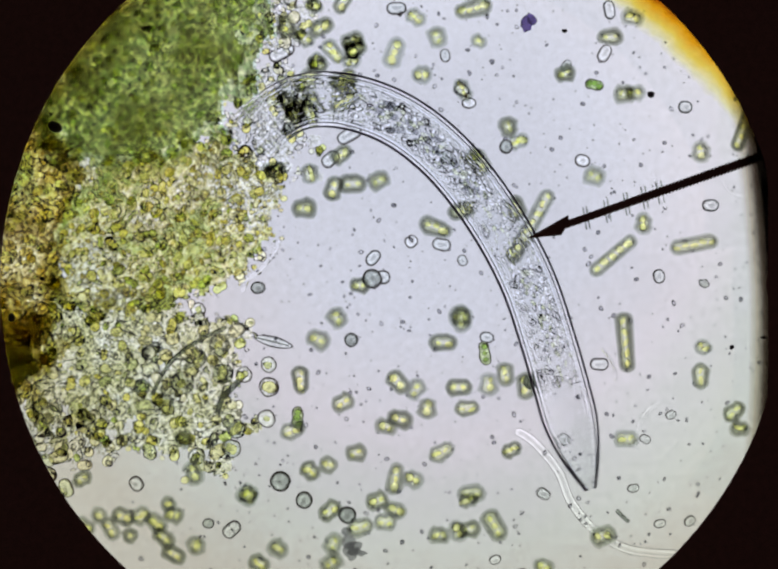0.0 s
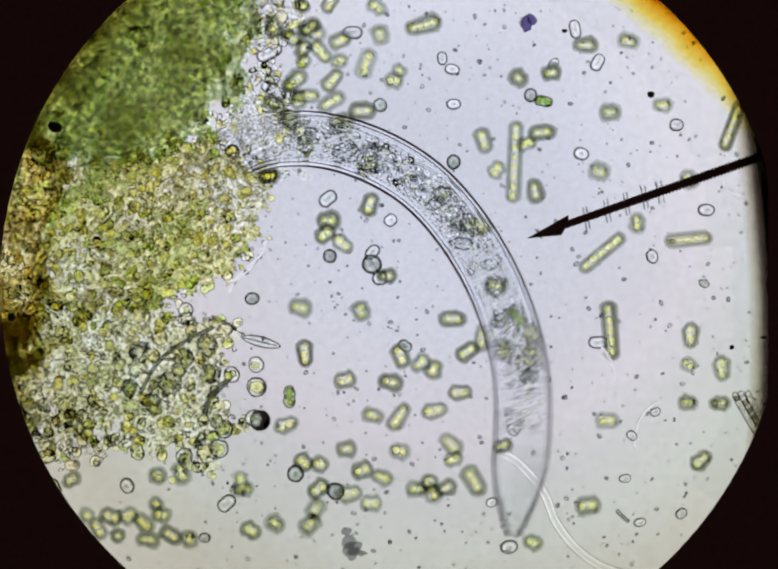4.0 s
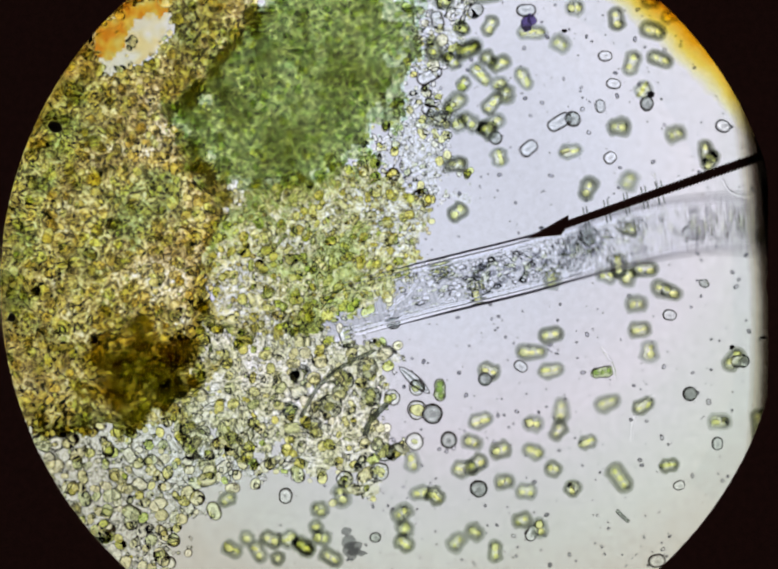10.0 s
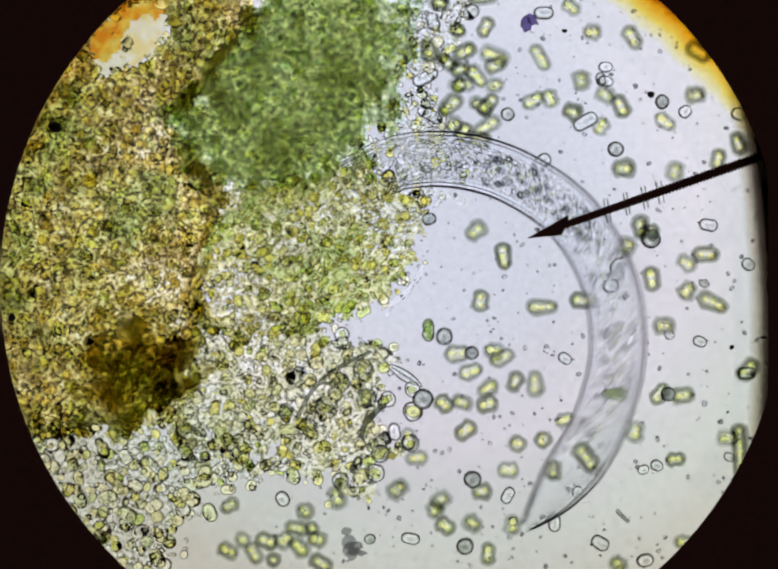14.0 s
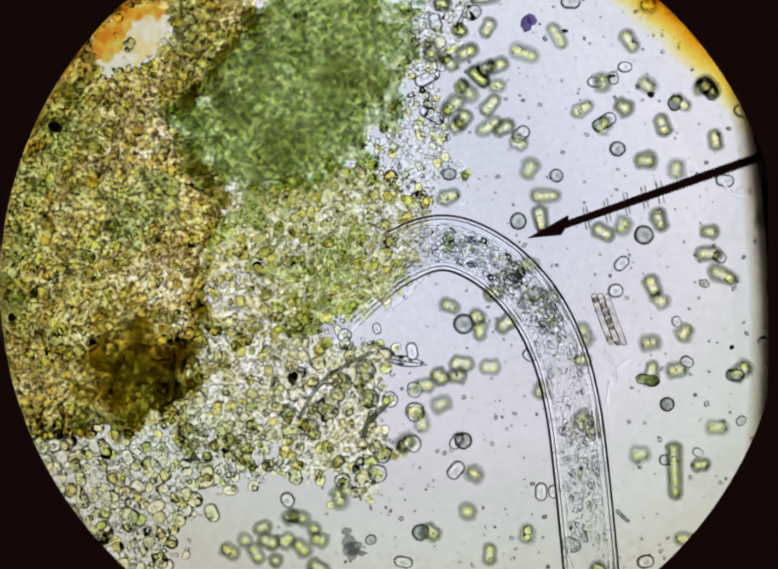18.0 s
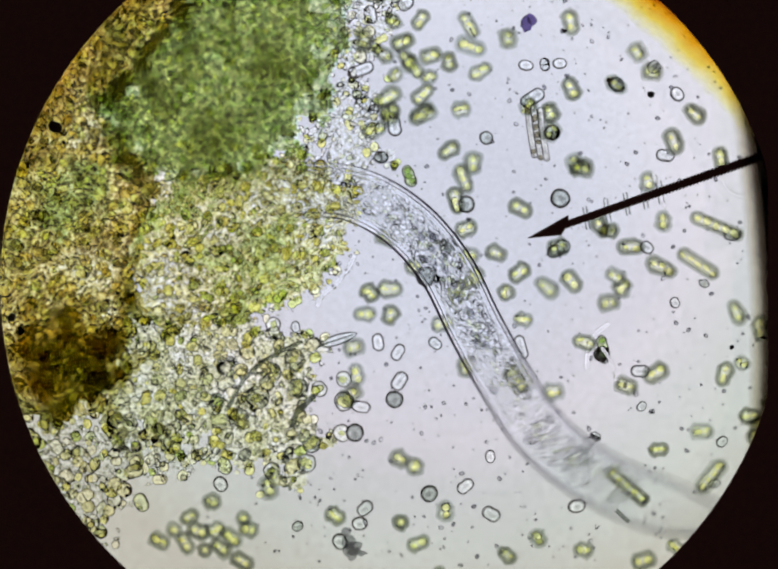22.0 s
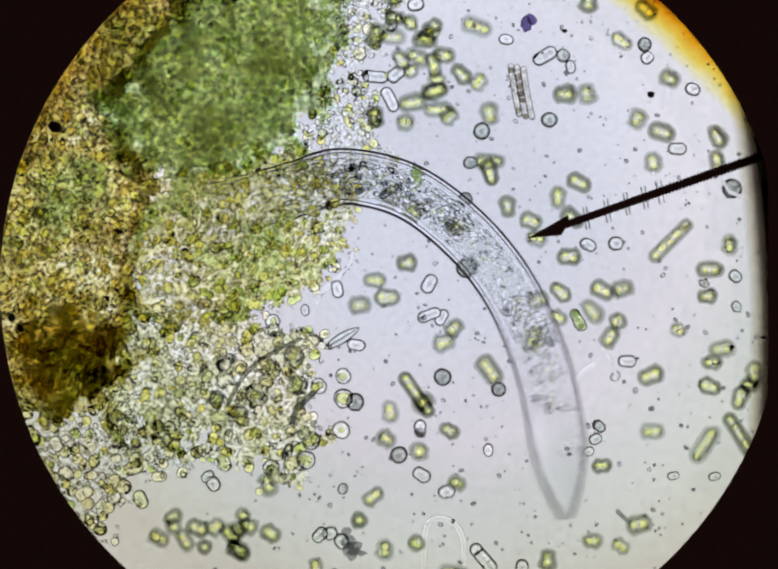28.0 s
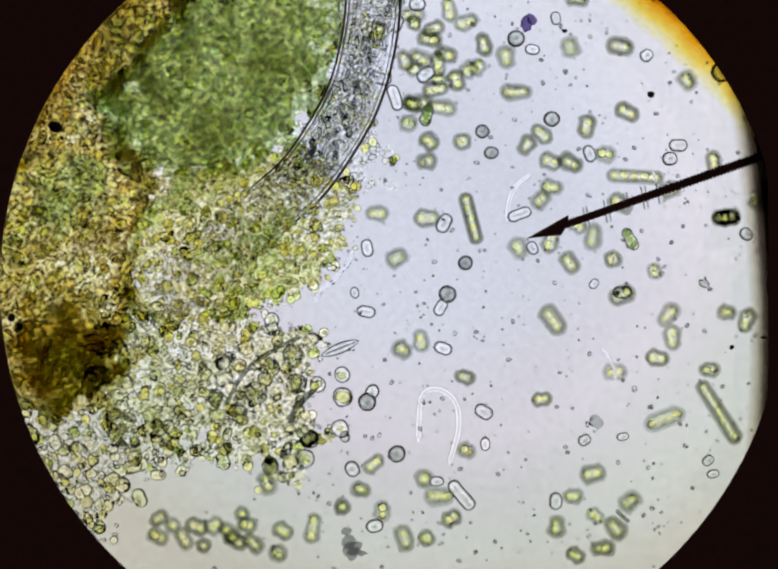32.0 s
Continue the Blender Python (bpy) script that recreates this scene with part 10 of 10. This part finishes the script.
bend(19.0, 1180, "715 611 791 581 869 521 950 470 1049 429 1151 424 1250 440 1349 480 1441 560 1499 659 1522 761")
bend(19.5, 1180, "669 618 784 599 899 530 991 450 1072 346 1153 242 1222 138 1280 23 1314 -92 1326 -208")
bend(20.0, 1180, "480 580 560 595 650 582 735 537 790 465 832 375 850 260 851 140 845 0 830 -138 790 -254 710 -346")
bend(20.5, 1180, "496 576 576 623 680 634 784 588 853 496 883 380 872 254 830 138 772 23 703 -69 611 -138")
bend(21.0, 1180, "560 455 600 500 680 562 750 602 825 617 895 600 950 548 988 475 1005 385 998 305 960 200 912 105 850 20 770 -60")
bend(21.5, 1180, "646 450 738 519 842 595 945 646 1061 657 1176 618 1268 530 1314 415 1326 288 1314 173 1280 69")
bend(22.0, 1180, "599 380 715 392 819 450 899 542 957 657 1015 761 1084 865 1176 945 1291 1003 1407 1038 1522 1038")
bend(22.5, 1180, "599 357 692 369 795 415 888 496 941 611 968 738 991 865 1015 991 1049 1107 1095 1211")
bend(23.0, 1180, "565 380 641 346 740 369 844 440 915 540 934 646 915 791 860 920 779 1019 692 1095")
bend(23.5, None, "519 369 611 323 703 323 807 380 888 473 911 588 876 738 795 865 669 957 542 1003 461 1003")
bend(24.0, None, "623 346 715 300 819 300 922 346 1003 438 1045 553 1026 692 957 807 853 876 738 899")
bend(24.5, None, "588 357 692 277 807 208 922 161 1038 157 1153 196 1234 288 1280 415 1268 553 1222 669")
bend(25.0, 1080, "623 346 692 265 749 173 795 58 830 -58 865 -184 876 -300 853 -438 807 -553")
bend(25.5, 1060, "623 392 703 334 761 242 789 127 791 12 789 -104 772 -231 726 -346 657 -438")
bend(26.3, 1050, "611 380 692 311 749 219 784 115 795 0 784 -115 756 -231 703 -346 623 -427")
bend(27.0, 1050, "599 357 692 300 795 254 899 196 1003 138 1107 92 1222 58 1337 35 1453 0")
bend(27.5, 1050, "599 357 692 339 807 346 922 364 1038 369 1153 380 1268 392 1383 392 1476 380 1568 346")
bend(28.0, None, "599 380 689 355 821 385 941 475 1031 590 1091 731 1121 869 1141 1045")
bend(28.5, None, "588 369 692 346 807 357 911 415 991 519 1021 646 1003 784 945 911 895 1008")
bend(29.0, None, "576 346 692 311 807 318 922 369 1008 461 1042 576 1015 715 950 842 842 941")
bend(29.5, None, "576 357 692 281 807 249 922 249 1038 281 1130 350 1187 450 1215 576 1222 692 1199 749")
bend(29.8, 1030, "599 346 636 304 784 189 1015 97 1153 115 1245 166 1383 304")
bend(30.0, 1030, "611 369 692 288 772 196 853 104 922 12 980 -92 1015 -208 1015 -323 980 -427")
bend(30.5, 1030, "588 404 657 323 715 231 761 127 789 12 795 -104 779 -231 738 -346")
bend(31.0, 1030, "565 427 634 346 692 254 733 150 756 46 761 -69 749 -184 715 -300 657 -392")
bend(32.0, 1030, "542 420 609 360 659 291 710 201 740 99 752 0 749 -115 726 -231 669 -346")


def worm_radius(s):
    u = max(0.0, (s - (WORM_LENGTH - 170)) / 170)
    tail = max(0.0, (180 - s) / 180)
    return 55 * (1 - 0.82 * u ** 1.8) * (1 - 0.7 * tail ** 1.8)


def ring_mesh(name, s, scale, over, mat, sides=28):
    """An open collar of the worm at s along it."""
    v, f, rows = [], [], 3
    for i in range(rows):
        x = (i / (rows - 1) - 0.5) * (STEP + 2 * over)
        r = worm_radius(s + x) * scale
        for k in range(sides):
            a = 2 * math.pi * k / sides
            v.append((x * U, r * U * math.cos(a), r * U * 0.8 * math.sin(a)))
    for i in range(rows - 1):
        for k in range(sides):
            a, b = i * sides + k, i * sides + (k + 1) % sides
            f.append((a, b, b + sides, a + sides))
    return mesh_of(name, v, f, mat)


worm = thing("roundworm", "clear glassy roundworm with a grey granular gut", "worm")
rng = random.Random(91)
COLLAR = ring_mesh("cuticle", 400, 1, 0.3, CUTICLE)
WALL = ring_mesh("body_wall", 400, 0.80, 0.6, MUSCLE)
EDGES = (0.915, 4.2), (-0.915, 4.4), (0.74, 4.2), (-0.76, 4.0)
SEAMS = (0.98, 2.7), (-0.985, 3.1), (0.85, 1.2), (-0.84, 1.4)
FIBRES = (0.60, 2.2), (-0.62, 2.2), (0.40, 1.8), (-0.36, 2.0), (0.13, 1.6)


def ridge_mesh(s, rods=EDGES, mat=RIDGE):
    """Fine rods along the worm's sides and muscles at s."""
    v, f = [], []
    for y, r in rods:
        n = len(v)
        for x in (-STEP / 2 - 2, STEP / 2 + 2):
            c = worm_radius(s + x)
            for k in range(8):
                a = 2 * math.pi * k / 8
                v.append((x * U, (y * c + r * math.cos(a)) * U, r * math.sin(a) * U))
        f += [(n + k, n + (k + 1) % 8, n + 8 + (k + 1) % 8, n + 8 + k) for k in range(8)]
    return mesh_of("ridge", v, f, mat)


RIDGES = ridge_mesh(400)
DARK_LINES = ridge_mesh(400, SEAMS, SEAM_LINE)
STRANDS = [ridge_mesh(400, [(y + rng.gauss(0, 0.012), r * rng.uniform(0.8, 1.25)) for y, r in FIBRES if rng.random() < 0.6], STRAND) for k in range(12)]
PATCH = mesh_of("gut_patch", ICO_V * np.array((11, 8, 3)) * U, ICO_F, GUT_PATCH)
GUTS = {True: [], False: []}
for k in range(28):
    dense, spots = k % 2 == 0, []
    for row in range(10):
        for col in (-0.25, 0.25):
            y = (row - 4.5) * (6.0 if dense else 7.0) + rng.gauss(0, 3.2)
            r = rng.choice((2.6, 3.6, 4.8, 6.0)) if dense else rng.choice((2.2, 3.0, 4.0, 4.8))
            if rng.random() < (0.62 if dense else 0.30):
                spots.append((Vector(((col + rng.gauss(0, 0.22)) * STEP, y, rng.gauss(0, 0.6))) * U, r * U * (rng.uniform(1.0, 2.0) if dense else rng.uniform(1.5, 3.2)), r * U, r * U))
    for side in (-1, 1):
        for q in range(2):
            r = rng.uniform(1.0, 1.8)
            spots.append((Vector((rng.uniform(-0.6, 0.6) * STEP, side * rng.choice((21, 24, 33, 36)) + rng.gauss(0, 1.2), rng.gauss(0, 4))) * U, r * U * 4.5, r * U, r * U))
    v, f = beads(spots, 100 + k, 0.25, 0.25)
    GUTS[dense].append(mesh_of("gut_granules", v, f, GUT))
RING_OBS = []
for i in range(RINGS):
    s = (i + 0.5) * STEP
    plain = 180 + STEP < s < WORM_LENGTH - 170 - STEP
    ring = part("body_ring", COLLAR if plain else ring_mesh("cuticle", s, 1, 0.3, CUTICLE), worm)
    part("body_wall", WALL if plain else ring_mesh("body_wall", s, 0.80, 0.6, MUSCLE), ring)
    if s > 190:
        part("side_ridge", RIDGES if plain else ridge_mesh(s), ring)
        fade = min(1.0, (s - 180) / 240)
        part("dark_seam", DARK_LINES if plain and fade == 1 else ridge_mesh(s, [(y, r * fade) for y, r in SEAMS], SEAM_LINE), ring, "thin dark seam along the side")
    small = worm_radius(s) / 55
    if s > 190:
        part("muscle_strand", rng.choice(STRANDS), ring, m=Matrix.Diagonal((1, small * rng.choice((-1, 1)), small, 1)))
    if small > 0.45 and 320 < s < WORM_LENGTH - 210:
        dense = rng.random() < (0.85 if 470 < s < 760 else 0.15)
        part("gut", rng.choice(GUTS[dense]), ring, "grey granular gut", Matrix.Diagonal((rng.choice((-1, 1)), small * rng.choice((-1, 1)), small, 1)))
        if dense and 470 < s < 760 and rng.random() < 0.7:
            part("gut_patch", PATCH, ring, "dark grey gut patch", Matrix.Translation((0, rng.gauss(0, 13) * U, 0)) @ Matrix.Scale(rng.uniform(0.6, 1.2), 4))
    RING_OBS.append(ring)


def worm_rows():
    """Poses of every ring, five a second: the bends are blended as turns, so that the worm keeps its length."""
    t = np.array([b[0] for b in BENDS])
    data = np.array([np.concatenate([b[1], b[2]]) for b in BENDS])
    slope = np.zeros_like(data)
    slope[1:-1] = (data[2:] - data[:-2]) / (t[2:] - t[:-2])[:, None]
    rows = [[] for _ in RING_OBS]
    for q in np.arange(0, 32.01, 0.2):
        i = min(max(int(np.searchsorted(t, q + 1e-6)) - 1, 0), len(t) - 2)
        h = t[i + 1] - t[i]
        s = (q - t[i]) / h
        c = ((1 + 2 * s) * (1 - s) ** 2 * data[i] + s * (1 - s) ** 2 * h * slope[i] + s * s * (3 - 2 * s) * data[i + 1] + s * s * (s - 1) * h * slope[i + 1])
        turn = c[2:]
        way = np.stack([np.cos(turn), np.sin(turn)], 1) * STEP
        joint = np.concatenate([[[0, 0]], np.cumsum(way, 0)])
        joint += c[:2] - joint[ANCHOR]
        for k in range(RINGS):
            x, y = (joint[k] + joint[k + 1]) / 2
            rows[k].append((float(q), Matrix.Translation(at(x, y, WORM_Z)) @ Euler((0, 0, -float(turn[k]))).to_matrix().to_4x4()))
    return rows


def motions():
    for ob, rows in MOVERS:
        rows = [(t, m) for t, m in rows]
        if rows[-1][0] < 32:
            rows.append((32.0, rows[-1][1]))
        walk(ob, rows)
    for ring, rows in zip(RING_OBS, worm_rows()):
        walk(ring, rows)


motions()
